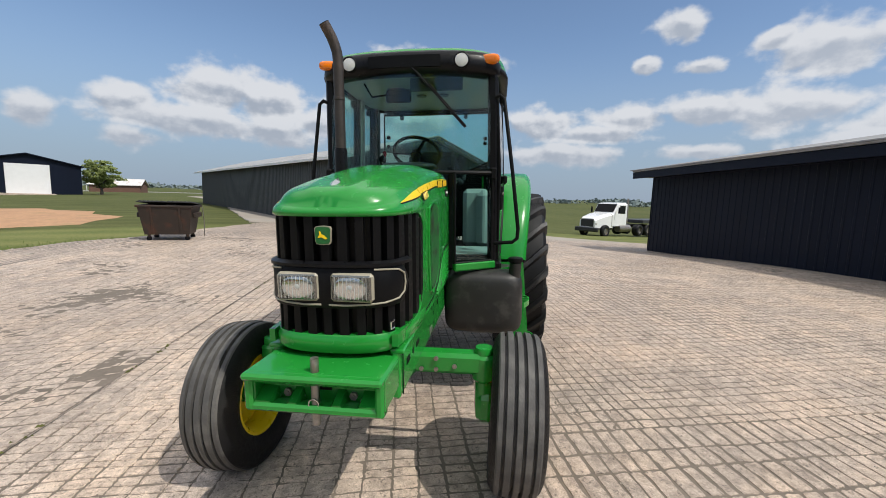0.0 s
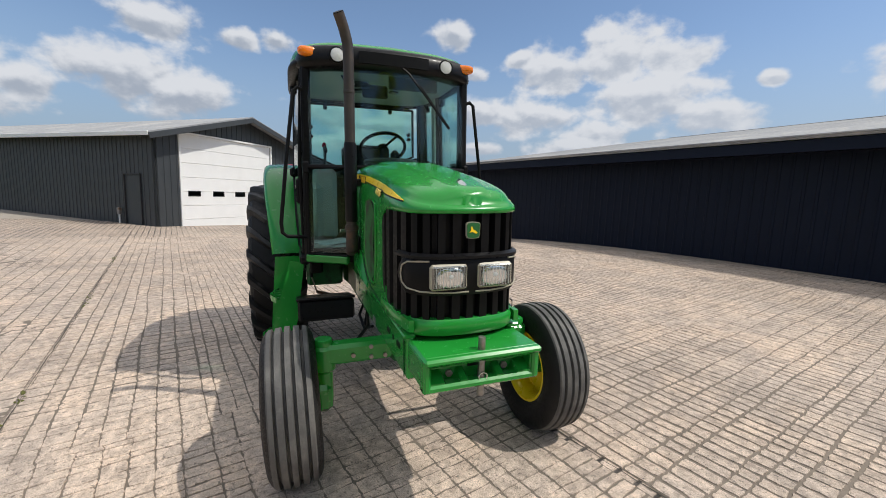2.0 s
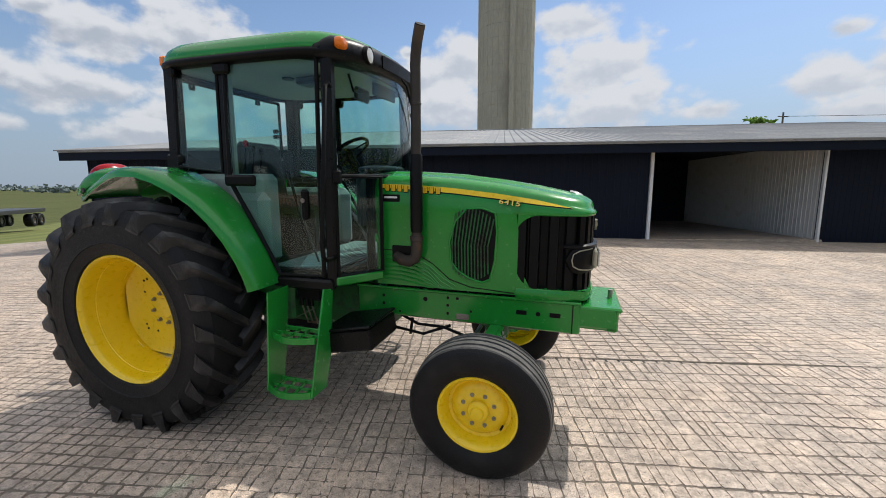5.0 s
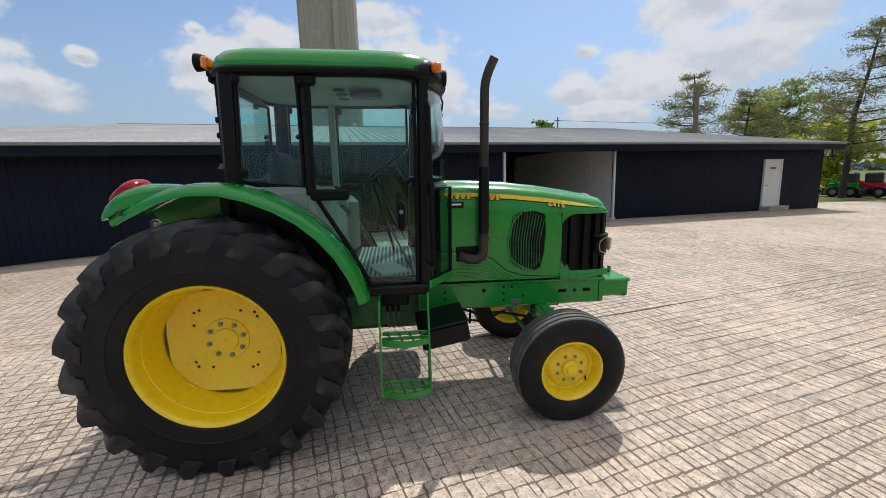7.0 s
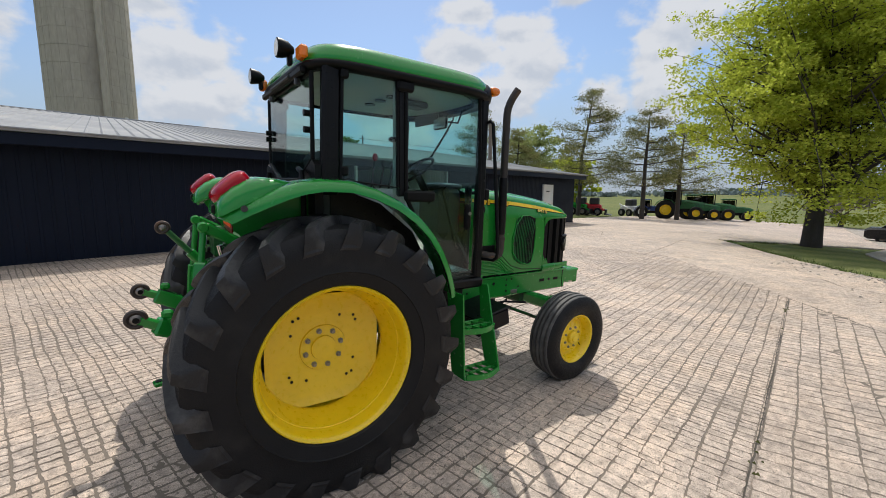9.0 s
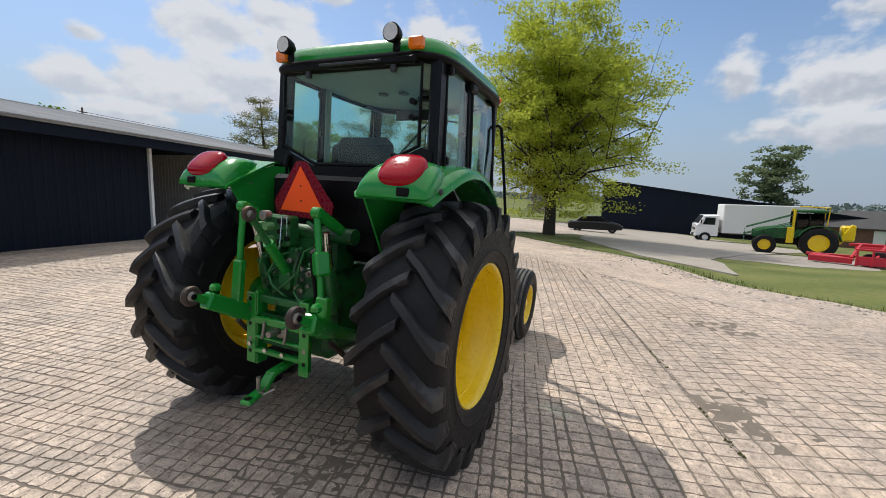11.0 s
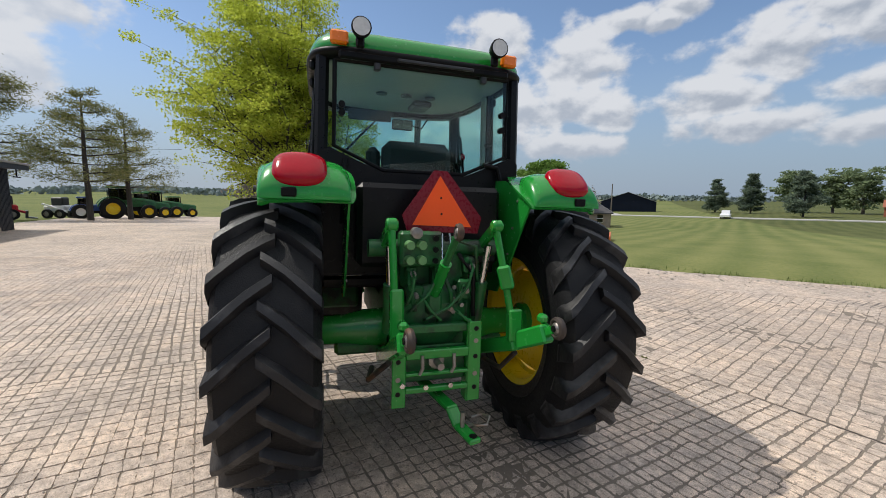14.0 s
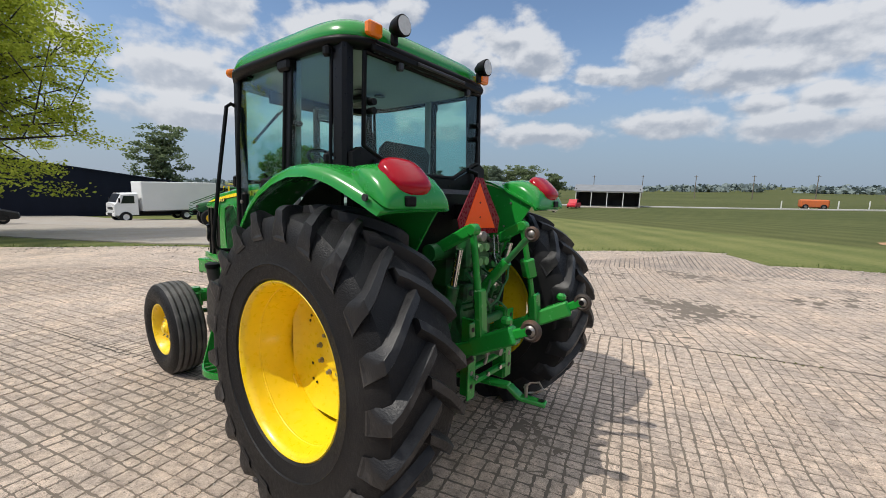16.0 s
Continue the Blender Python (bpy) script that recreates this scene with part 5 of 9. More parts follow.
def skin(x, z):
    """Half-width of the hood's outer face at (x, z), the nose included."""
    if x < 2.5:
        return hood_side(x, z)
    zs = hood_at(x)[3]
    f = max(0.0, min(1.0, (z - 1.506) / max(0.01, zs - 1.506)))
    off = 0.007
    for (f0, o0), (f1, o1) in zip(((0, 0.007), (0.45, 0.002), (0.8, -0.0126), (0.93, -0.021)), ((0.45, 0.002), (0.8, -0.0126), (0.93, -0.021), (1.0, -0.028))):
        if f >= f0:
            off = o0 + (o1 - o0) * (f - f0) / (f1 - f0)
    lo, hi = 0.0, 1.0
    for _ in range(22):
        mid = (lo + hi) / 2
        if nose(-1 + mid, off)[0] < x:
            lo = mid
        else:
            hi = mid
    return abs(nose(-1 + lo, off)[1])


# side panels down to the frame, with the curved front edge beside the grille
for s in (-1, 1):
    geo = Geo()
    rows = []
    for x in [1.5 + 0.05 * k for k in range(30)]:
        t = max(0.0, (x - 2.48) / 0.47)
        ztop = 1.4965
        zlo = 0.955 if x > 1.95 else 0.96
        # in front, the panel is a band under the grille
        e = max(0.0, min(1.0, (x - 2.44) / 0.12))
        zhi = ztop if x < 2.50 else 1.008 + 0.487 * max(0.0, 1 - (x - 2.50) / 0.09) ** 2
        rows.append([(x, s * (hood_side(x, z) if z < 1.6 else 0), z) for z in (zlo, zlo + 0.25 * (zhi - zlo), zlo + 0.5 * (zhi - zlo), zlo + 0.75 * (zhi - zlo), zhi)]
                    + [(x, s * (hood_side(x, 1.2) - 0.025), z) for z in (zhi, zlo)])
    geo.loft(rows)
    tp("side_panel", geo, GREEN, hood, smooth=40)
    # engine vent
    vt = Geo()
    outline = [(2.06, 1.16), (2.05, 1.30), (2.09, 1.44), (2.17, 1.525), (2.27, 1.53), (2.36, 1.50), (2.375, 1.38), (2.365, 1.18), (2.335, 1.05), (2.28, 1.025), (2.19, 1.05), (2.11, 1.10)]
    k = len(outline)
    vt.v = [(x, s * (hood_side(x, z) + 0.003), z) for x, z in outline] + [(x, s * (hood_side(x, z) - 0.01), z) for x, z in outline]
    vt.f = [tuple(range(k)), tuple(range(k, 2 * k))[::-1]] + [(i, (i + 1) % k, (i + 1) % k + k, i + k) for i in range(k)]
    vent = tp("vent", vt, BLACK, hood, "dark louvred engine vent", smooth=None)
    bd = Geo().tube([(x, s * (hood_side(x, z) + 0.004), z) for x, z in outline + outline[:1]], 0.008, 8, False)
    tp("vent_rim", bd, GREEN, vent)
    for i in range(12):
        f = (i + 0.5) / 12
        xt, xb = 2.08 + 0.285 * f, 2.075 + 0.27 * f
        zt = 1.45 + 0.075 * math.sin(math.pi * min(1, 0.15 + f * 0.85))
        zb = 1.15 - 0.115 * math.sin(math.pi * min(1, 0.1 + f * 0.75))
        sl = Geo().tube([(xb - 0.012, s * (hood_side(xb, zb) + 0.006), zb), (xb - 0.018, s * (hood_side(xb, 1.3) + 0.008), (zb + zt) / 2), (xt, s * (hood_side(xt, zt) + 0.006), zt)], 0.0055, 6)
        tp("louvre", sl, GREEN_DULL, vent)
    # lower panel ribs sweeping down to the front
    for i in range(7):
        z0 = 1.185 - 0.03 * i
        pts = [(1.55, z0), (1.68, z0 - 0.002), (1.80, z0 - 0.022), (1.90, z0 - 0.07 + 0.004 * i), (2.0 - 0.006 * i, max(0.965, z0 - 0.15)), (2.09 - 0.01 * i, max(0.962, z0 - 0.2))]
        tp("panel_rib", Geo().tube([(x, s * (hood_side(x, z) + 0.001), z) for x, z in pts], 0.0065, 6), GREEN, hood)
    sm = Geo().tube([(x, s * (hood_side(x, 1.2) + 0.0005), z) for x, z in ((1.5, 1.215), (1.7, 1.213), (1.82, 1.19), (1.93, 1.13), (2.05, 1.03), (2.2, 0.985), (2.5, 0.965))], 0.0035, 6)
    tp("panel_seam", sm, BLACK, hood)
    # stripe, number and marks
    st = Geo()
    up = [(1.535, 1.705), (1.8, 1.693), (2.1, 1.668), (2.4, 1.630), (2.62, 1.590), (2.80, 1.551)]
    lo = [(2.84, 1.541), (2.62, 1.562), (2.4, 1.590), (2.1, 1.622), (1.8, 1.645), (1.535, 1.656)]
    lo = lo[::-1]
    rows, under = [], []
    for i in range(len(up) - 1):
        for k in range(5 if i < len(up) - 2 else 6):
            f = k / 5
            a = [up[i][j] + (up[i + 1][j] - up[i][j]) * f for j in (0, 1)]
            b = [lo[i][j] + (lo[i + 1][j] - lo[i][j]) * f for j in (0, 1)]
            a[1] = min(a[1], hood_at(a[0])[3] - 0.002)
            rows.append([(a[0], s * (skin(*a) + 0.004), a[1]), (b[0], s * (skin(*b) + 0.004), b[1])])
            under.append((b[0], s * (skin(*b) + 0.002), b[1] - 0.004))
    tp("stripe_edge", Geo().tube(under, 0.004, 6), BLACK, hood)
    st.v = [p for r in rows for p in r]
    st.v += [(x, y - s * 0.006, z) for x, y, z in st.v]
    m2 = len(rows) * 2
    for i in range(len(rows) - 1):
        a = 2 * i
        st.f += [(a, a + 2, a + 3, a + 1), (a + m2, a + 1 + m2, a + 3 + m2, a + 2 + m2), (a, a + m2, a + 2 + m2, a + 2), (a + 1, a + 3, a + 3 + m2, a + 1 + m2)]
    st.f += [(0, 1, 1 + m2, m2), (m2 - 2, 2 * m2 - 2, 2 * m2 - 1, m2 - 1)]
    stripe = tp("stripe", st, YELLOW, hood, "yellow tapering side stripe", smooth=None)
    for i in range(9):
        if i == 4:
            continue
        x = (1.585 + 0.047 * i)
        z = 1.656 - 0.018 * i / 8
        mk = tp("mark", Geo().box((x, s * (hood_side(x, z) + 0.0065), z), (0.030, 0.006, 0.042), 0.003), MARK, hood)
        tp("mark_edge", Geo().box((x, s * (hood_side(x, z) + 0.004), z - 0.002), (0.037, 0.006, 0.049), 0.002), BLACK, mk)
    for part_name, grow, lift, drop, colour in (("number_edge", 0.0032, 0.006, 0.002, BLACK), ("number", 0.0008, 0.0105, 0.0, NUMBER)):
        cu = bpy.data.curves.new(part_name, "FONT")
        cu.body, cu.size, cu.extrude, cu.align_x, cu.offset, cu.space_character = "6415", 0.053, 0.003, "CENTER", grow, 1.12
        tmp = new("number_source", cu)
        me = bpy.data.meshes.new_from_object(tmp)
        bpy.data.objects.remove(tmp)
        me.materials.append(colour)
        nb = new(part_name, me)
        nb.parent = hood
        m4 = Matrix.Translation((2.45, 0, 1.556 - drop)) @ pose(0, 0, 0, 90, 0, 180 if s > 0 else 0) @ pose(0, 0, 0, 0, 0, -7 if s < 0 else 7) @ Matrix.Diagonal((1.25, 0.8, 1, 1))
        for v in me.vertices:
            p = m4 @ v.co
            y0, y1 = skin(2.35, 1.56), skin(2.55, 1.56)
            lean = (skin(2.45, 1.60) - skin(2.45, 1.54)) / 0.06 * (p.z - 1.56)
            v.co = (p.x, s * (y0 + (y1 - y0) * (p.x - 2.35) / 0.2 + lean + lift + 0.003 + v.co.z), p.z)
    plate = tp("dealer_plate", Geo().box((1.615, s * (hood_side(1.6, 1.6) + 0.003), 1.584), (0.135, 0.006, 0.052), 0.003), BLACK, hood, "small black plate with a white bar")
    tp("mark", Geo().box((1.615, s * (hood_side(1.6, 1.6) + 0.0065), 1.590), (0.10, 0.003, 0.014), 0.001), WHITE, plate)


gr = Geo()
rows = []
N = 200
for i in range(N + 1):
    t = -0.985 + 1.97 * i / N
    edge = (1 - abs(t)) / 0.17
    inset = 0.0 if edge > 1 else (1 - math.sqrt(max(0.0, 1 - (1 - edge) ** 2)))
    z0, z1 = 1.002 + 0.17 * inset, 1.497 - 0.13 * inset
    ph = (abs(t) * 8.0 + 0.30) % 1.0
    dep = -0.004 if ph < 0.58 else -0.04
    if inset > 0.2:
        dep = 0.0
    a, b = nose(t, dep), nose(t, -0.06)
    rows.append([(a[0], a[1], z0), (a[0], a[1], z1), (b[0], b[1], z1), (b[0], b[1], z0)])
grille = tp("grille", gr.loft(rows), BLACK, hood, "black ribbed radiator grille wrapping the nose", smooth=25)
# green corners of the hood round the grille's rounded ends
for s in (-1, 1):
    for top in (False, True):
        rows = []
        for i in range(17):
            u = 0.83 + 0.16 * i / 16
            edge = (1 - u) / 0.17
            inset = 1 - math.sqrt(max(0.0, 1 - (1 - edge) ** 2))
            lo, hi = (1.494 - 0.13 * inset, 1.505) if top else (0.97, 1.002 + 0.17 * inset)
            a, b = nose(s * u, 0.003), nose(s * u, -0.022)
            rows.append([(a[0], a[1], lo), (a[0], a[1], hi), (b[0], b[1], hi), (b[0], b[1], lo)])
        tp("grille_surround", Geo().loft(rows), GREEN, hood, smooth=40)
# green lip under the grille and the frame line over it
for z0, z1, off in ((0.932, 1.008, 0.012),):
    lip = Geo()
    rows = []
    for i in range(61):
        t = -0.99 + 1.98 * i / 60
        a, a2, b = nose(t, off), nose(t, off - 0.012), nose(t, -0.04)
        rows.append([(a2[0], a2[1], z0), (a[0], a[1], z0 + 0.02), (a[0], a[1], z1 - 0.018), (a2[0], a2[1], z1), (b[0], b[1], z1), (b[0], b[1], z0)])
    tp("nose_lip", lip.loft(rows), GREEN, hood, smooth=50)
bz = Geo()
rows = []
for i in range(61):
    t = -0.66 + 1.32 * i / 60
    e = max(0.0, (abs(t) - 0.55) / 0.11)
    zc, hz = 1.208, 0.086 * math.sqrt(max(0.02, 1 - e * e))
    a, b, c = nose(t, 0.014), nose(t, 0.006), nose(t, -0.02)
    rows.append([(b[0], b[1], zc - hz), (a[0], a[1], zc - hz + 0.015), (a[0], a[1], zc + hz - 0.01), (b[0], b[1], zc + hz), (c[0], c[1], zc + hz), (c[0], c[1], zc - hz)])
bezel = tp("lamp_bezel", bz.loft(rows), BLACK, hood, "black lamp band across the grille", smooth=45)
br = Geo()
rows = []
for i in range(61):
    t = -0.68 + 1.36 * i / 60
    a, b = nose(t, 0.022), nose(t, 0.0)
    rows.append([(a[0], a[1], 1.290), (a[0], a[1], 1.302), (b[0], b[1], 1.312), (b[0], b[1], 1.282)])
tp("lamp_brow", br.loft(rows), BLACK_SATIN, bezel, smooth=45)
for s in (-1, 1):
    yc = s * 0.112
    lf = tp("lamp_frame", Geo().box((3.0, yc, 1.21), (0.034, 0.176, 0.116), 0.012), LAMP_RIM, bezel, "cream-grey lamp surround")
    hl = tp("headlight", Geo().box((3.012, yc, 1.21), (0.014, 0.162, 0.102), 0.010), REFLECTOR, bezel, "clear rectangular headlight")
    tp("bowl", ellipsoid((3.018, yc - s * 0.004, 1.21), (0.006, 0.066, 0.043), 0.75), SILVER, hl)
    tp("bulb", ellipsoid((3.022, yc - s * 0.004, 1.214), (0.004, 0.013, 0.011)), LENS, hl)
    for i in range(9):
        tp("flute", Geo().tube([(3.024, yc - 0.064 + 0.016 * i, 1.166), (3.024, yc - 0.064 + 0.016 * i, 1.254)], 0.0010, 5), LENS, hl)
    tp("lens", Geo().box((3.025, yc, 1.21), (0.006, 0.16, 0.10), 0.006), CLEAR, hl)
    # rounded trim line round the side marker and the lamp
    pts = []
    for t, z in ((0.03, 1.139), (0.15, 1.137), (0.30, 1.139), (0.42, 1.142), (0.54, 1.15), (0.60, 1.172), (0.615, 1.21), (0.60, 1.25), (0.54, 1.271), (0.42, 1.278), (0.34, 1.28)):
        x, y = nose(s * t, 0.0165)
        pts.append((x, y, z))
    tp("marker_trim", Geo().tube(pts, 0.0042, 8), LAMP_RIM, bezel)
bd = Geo()
sh = [(-0.032, -0.026), (-0.026, -0.036), (0.0, -0.039), (0.026, -0.036), (0.032, -0.026), (0.034, 0.026), (0.028, 0.034), (0.0, 0.037), (-0.028, 0.034), (-0.034, 0.026)]
bd.plate(sh, 0.012, Matrix.Translation((3.0, 0, 1.417)) @ pose(0, 0, 0, 90, 0, 90))
badge = tp("badge", bd, LAMP_RIM, hood, "small yellow and green shield badge")
tp("badge_field", Geo().plate([(x * 0.91, y * 0.91) for x, y in sh], 0.008, Matrix.Translation((3.005, 0, 1.417)) @ pose(0, 0, 0, 90, 0, 90)), GREEN_DULL, badge)
tp("badge_shape", Geo().plate([(-0.02, -0.01), (-0.004, -0.008), (0.012, -0.016), (0.02, -0.012), (0.006, 0.0), (-0.004, 0.004), (-0.008, 0.016), (-0.013, 0.016), (-0.012, 0.002)], 0.006, Matrix.Translation((3.0085, 0, 1.417)) @ pose(0, 0, 0, 90, 0, 90)), YELLOW, badge)
tp("emblem", Geo().loft([[(2.905 - 0.012 * k, -w, z), (2.905 - 0.012 * k, 0, z + 0.012), (2.905 - 0.012 * k, w, z), (2.905 - 0.012 * k, 0, z - 0.02)] for k, w, z in ((0, 0.003, 1.604), (1, 0.012, 1.612), (3, 0.02, 1.622), (5, 0.017, 1.63), (7, 0.003, 1.635))]), CHROME, hood, "small chrome hood emblem")
tp("latch", Geo().tube([(2.91, 0.255, 1.055), (2.94, 0.25, 1.055), (2.94, 0.25, 1.025), (2.91, 0.255, 1.025)], 0.004, 6), CHROME, hood)

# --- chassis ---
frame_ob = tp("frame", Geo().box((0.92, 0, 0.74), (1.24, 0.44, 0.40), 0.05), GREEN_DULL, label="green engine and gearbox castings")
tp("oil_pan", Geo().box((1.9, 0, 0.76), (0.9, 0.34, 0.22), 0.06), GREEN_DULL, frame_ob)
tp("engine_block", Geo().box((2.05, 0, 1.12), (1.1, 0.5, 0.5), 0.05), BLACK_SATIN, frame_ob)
for s in (-1, 1):
    rl = Geo().box((2.12, s * 0.262, 0.82), (1.62, 0.04, 0.215), 0.012)
    rail = tp("frame_rail", rl, GREEN, frame_ob, "green side frame rail with bolt holes")
    tp("rail_flange", Geo().box((2.12, s * 0.27, 0.925), (1.62, 0.06, 0.02), 0.006), GREEN, rail)
    for x, z, r in ((1.53, 0.86, 0.012), (1.53, 0.80, 0.012), (1.86, 0.86, 0.017), (2.03, 0.885, 0.011), (2.03, 0.83, 0.011), (2.03, 0.77, 0.011), (2.1, 0.885, 0.011), (2.66, 0.83, 0.016), (2.2, 0.8, 0.009), (1.66, 0.75, 0.009)):
        tp("bolt_hole", turned((x, s * 0.2835, z), disc(r, -0.001, 0.001), 10), BLACK, rail)
    for x in (2.55, 2.77):
        tp("slot", Geo().box((x, s * 0.283, 0.83), (0.07, 0.004, 0.03), 0.0015), BLACK, rail)
    tp("serial_plate", Geo().box((2.14, s * 0.284, 0.755), (0.09, 0.004, 0.04), 0.001), STEEL, rail)
    tp("seam", Geo().box((2.88, s * 0.284, 0.82), (0.006, 0.004, 0.21), 0.001), BLACK, rail)

bump = tp("weight_bracket", Geo().box((2.93, 0, 0.895), (0.5, 0.55, 0.03), 0.01), GREEN, label="green cast front weight bracket with a tow pin")
for s in (-1, 1):
    tp("cheek", Geo().box((2.99, s * 0.257, 0.835), (0.32, 0.04, 0.14), 0.012), GREEN, bump)
tp("back_plate", Geo().box((3.06, 0, 0.83), (0.03, 0.5, 0.15), 0.008), GREEN, bump)
tp("front_bar", Geo().box((3.135, 0, 0.888), (0.05, 0.55, 0.046), 0.012), GREEN, bump)
tp("lower_bar", Geo().box((3.125, 0, 0.767), (0.06, 0.55, 0.034), 0.01), GREEN, bump)
tp("floor_plate", Geo().box((2.96, 0, 0.762), (0.34, 0.52, 0.018), 0.006), GREEN, bump)
for s in (-1, 1):
    tp("cheek", Geo().box((3.13, s * 0.258, 0.828), (0.06, 0.034, 0.15), 0.01), GREEN, bump)
    for y0, y1 in ((0.06, 0.115), (0.165, 0.25)):
        tp("gusset", Geo().loft([[(3.07, s * y0, 0.775), (3.07, s * y1, 0.775), (3.07, s * (y1 - 0.012), 0.825), (3.07, s * (y0 + 0.012), 0.825)],
                                 [(3.145, s * y0, 0.775), (3.145, s * y1, 0.775), (3.145, s * (y1 - 0.012), 0.79), (3.145, s * (y0 + 0.012), 0.79)]]), GREEN, bump)
    for y, z in ((0.125, 0.86), (0.135, 0.80)):
        tp("bolt", turned((3.076, s * y, z), [(0.017, 0), (0.017, 0.012), (0.008, 0.012), (0.008, 0.016), (0.0005, 0.016)], 6, "x"), STEEL, bump)
tp("pin_hole", Geo().box((3.077, 0, 0.84), (0.006, 0.09, 0.05), 0.01), BLACK, bump)
pin = tp("tow_pin", Geo().tube([(3.125, 0, 0.70), (3.125, 0, 0.965)], 0.016, 14), STEEL, bump, "bare steel tow pin")
tp("pin_clip", Geo().tube([(3.145, 0.0 + 0.02 * math.cos(a), 0.79 + 0.02 * math.sin(a)) for a in (2 * math.pi * k / 12 for k in range(13))], 0.003, 6), CHROME, pin)

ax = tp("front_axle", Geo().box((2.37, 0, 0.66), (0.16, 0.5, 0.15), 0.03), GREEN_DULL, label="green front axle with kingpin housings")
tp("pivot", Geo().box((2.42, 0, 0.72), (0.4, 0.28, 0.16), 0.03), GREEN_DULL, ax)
for s in (-1, 1):
    tp("axle_arm", Geo().box((2.375, s * 0.385, 0.665), (0.11, 0.46, 0.115), 0.02), GREEN, ax)
    for y, z in ((0.28, 0.64), (0.36, 0.64), (0.46, 0.66), (0.36, 0.70)):
        tp("bolt", turned((2.435, s * y, z), [(0.013, 0), (0.013, 0.012), (0.0005, 0.014)], 6, "x"), STEEL, ax)
    kp = tp("kingpin", turned((2.37, s * 0.615, 0.0), [(0.0005, 0.35), (0.045, 0.35), (0.05, 0.42), (0.048, 0.56), (0.066, 0.58), (0.066, 0.70), (0.05, 0.715), (0.052, 0.735), (0.046, 0.752), (0.0005, 0.752)], 20, "z"), GREEN, ax)
    tp("knuckle", Geo().box((2.375, s * 0.625, 0.42), (0.13, 0.09, 0.16), 0.025), GREEN, kp)
    tp("spindle", turned((2.385, s * 0.66, 0.408), [(0.075, -0.02), (0.06, 0.06), (0.06, 0.14)] if s > 0 else [(0.075, 0.02), (0.06, -0.06), (0.06, -0.14)], 20), GREEN, kp)
    tp("steering_arm", Geo().beam((2.37, s * 0.6, 0.53), (2.2, s * 0.56, 0.55), 0.05, 0.03), GREEN_DULL, kp)
tp("tie_rod", Geo().tube([(2.19, -0.56, 0.55), (2.19, 0.56, 0.55)], 0.016), GREEN_DULL, ax)
for pts in ([(1.5, -0.24, 0.70), (1.62, -0.3, 0.63), (1.85, -0.3, 0.60), (2.05, -0.28, 0.68)], [(1.6, -0.22, 0.72), (1.8, -0.27, 0.66), (2.0, -0.3, 0.67), (2.2, -0.4, 0.66)], [(1.75, -0.26, 0.70), (1.74, -0.28, 0.58)]):
    tp("hose", Geo().tube(pts, 0.011, 8), BLACK, frame_ob)

# --- exhaust ---
PX, PY = 1.831, -0.373
ex = tp("exhaust_pipe", Geo().tube([(PX, PY, 1.25), (PX, PY, 1.9), (PX, PY, 2.44), (PX + 0.004, PY - 0.004, 2.49), (PX + 0.013, PY - 0.015, 2.535), (PX + 0.027, PY - 0.030, 2.58), (PX + 0.043, PY - 0.048, 2.62), (PX + 0.057, PY - 0.063, 2.652)], 0.034, 20, False), EXHAUST, label="tall dark exhaust stack with a bent tip")
tp("mouth", Geo().tube([(PX + 0.0555, PY - 0.0615, 2.6494), (PX + 0.0585, PY - 0.0645, 2.656)], 0.0315, 18), BLACK, ex)
rows = []
for z, r in ((1.36, 0.039), (1.38, 0.042), (1.86, 0.042), (1.88, 0.039)):
    rows.append([(PX + r * math.cos(a), PY + r * math.sin(a), z) for a in (2 * math.pi * k / 20 for k in range(20))])
tp("heat_shield", Geo().loft(rows, caps=False), BLACK_SATIN, ex)
tp("pipe_joint", turned((PX, PY, 0), [(0.035, 2.19), (0.0375, 2.192), (0.0375, 2.205), (0.035, 2.207)], 20, "z"), EXHAUST, ex)
tp("elbow", Geo().tube([(PX, PY, 1.34), (PX, PY, 1.22), (PX - 0.014, PY, 1.175), (PX - 0.055, PY, 1.152), (PX - 0.12, PY + 0.02, 1.155), (PX - 0.17, PY + 0.06, 1.17)], 0.040, 16), RUST, ex, "rust-brown exhaust elbow")
tp("clamp", turned((PX, PY, 0), [(0.042, 1.30), (0.046, 1.302), (0.046, 1.33), (0.042, 1.332)], 20, "z"), RUST, ex)
tp("stack_bracket", Geo().box((PX + 0.005, -0.335, 1.62), (0.03, 0.06, 0.05), 0.004), BLACK, ex)
tp("elbow_recess", Geo().box((1.72, -0.316, 1.19), (0.2, 0.016, 0.12), 0.01), BLACK, ex)

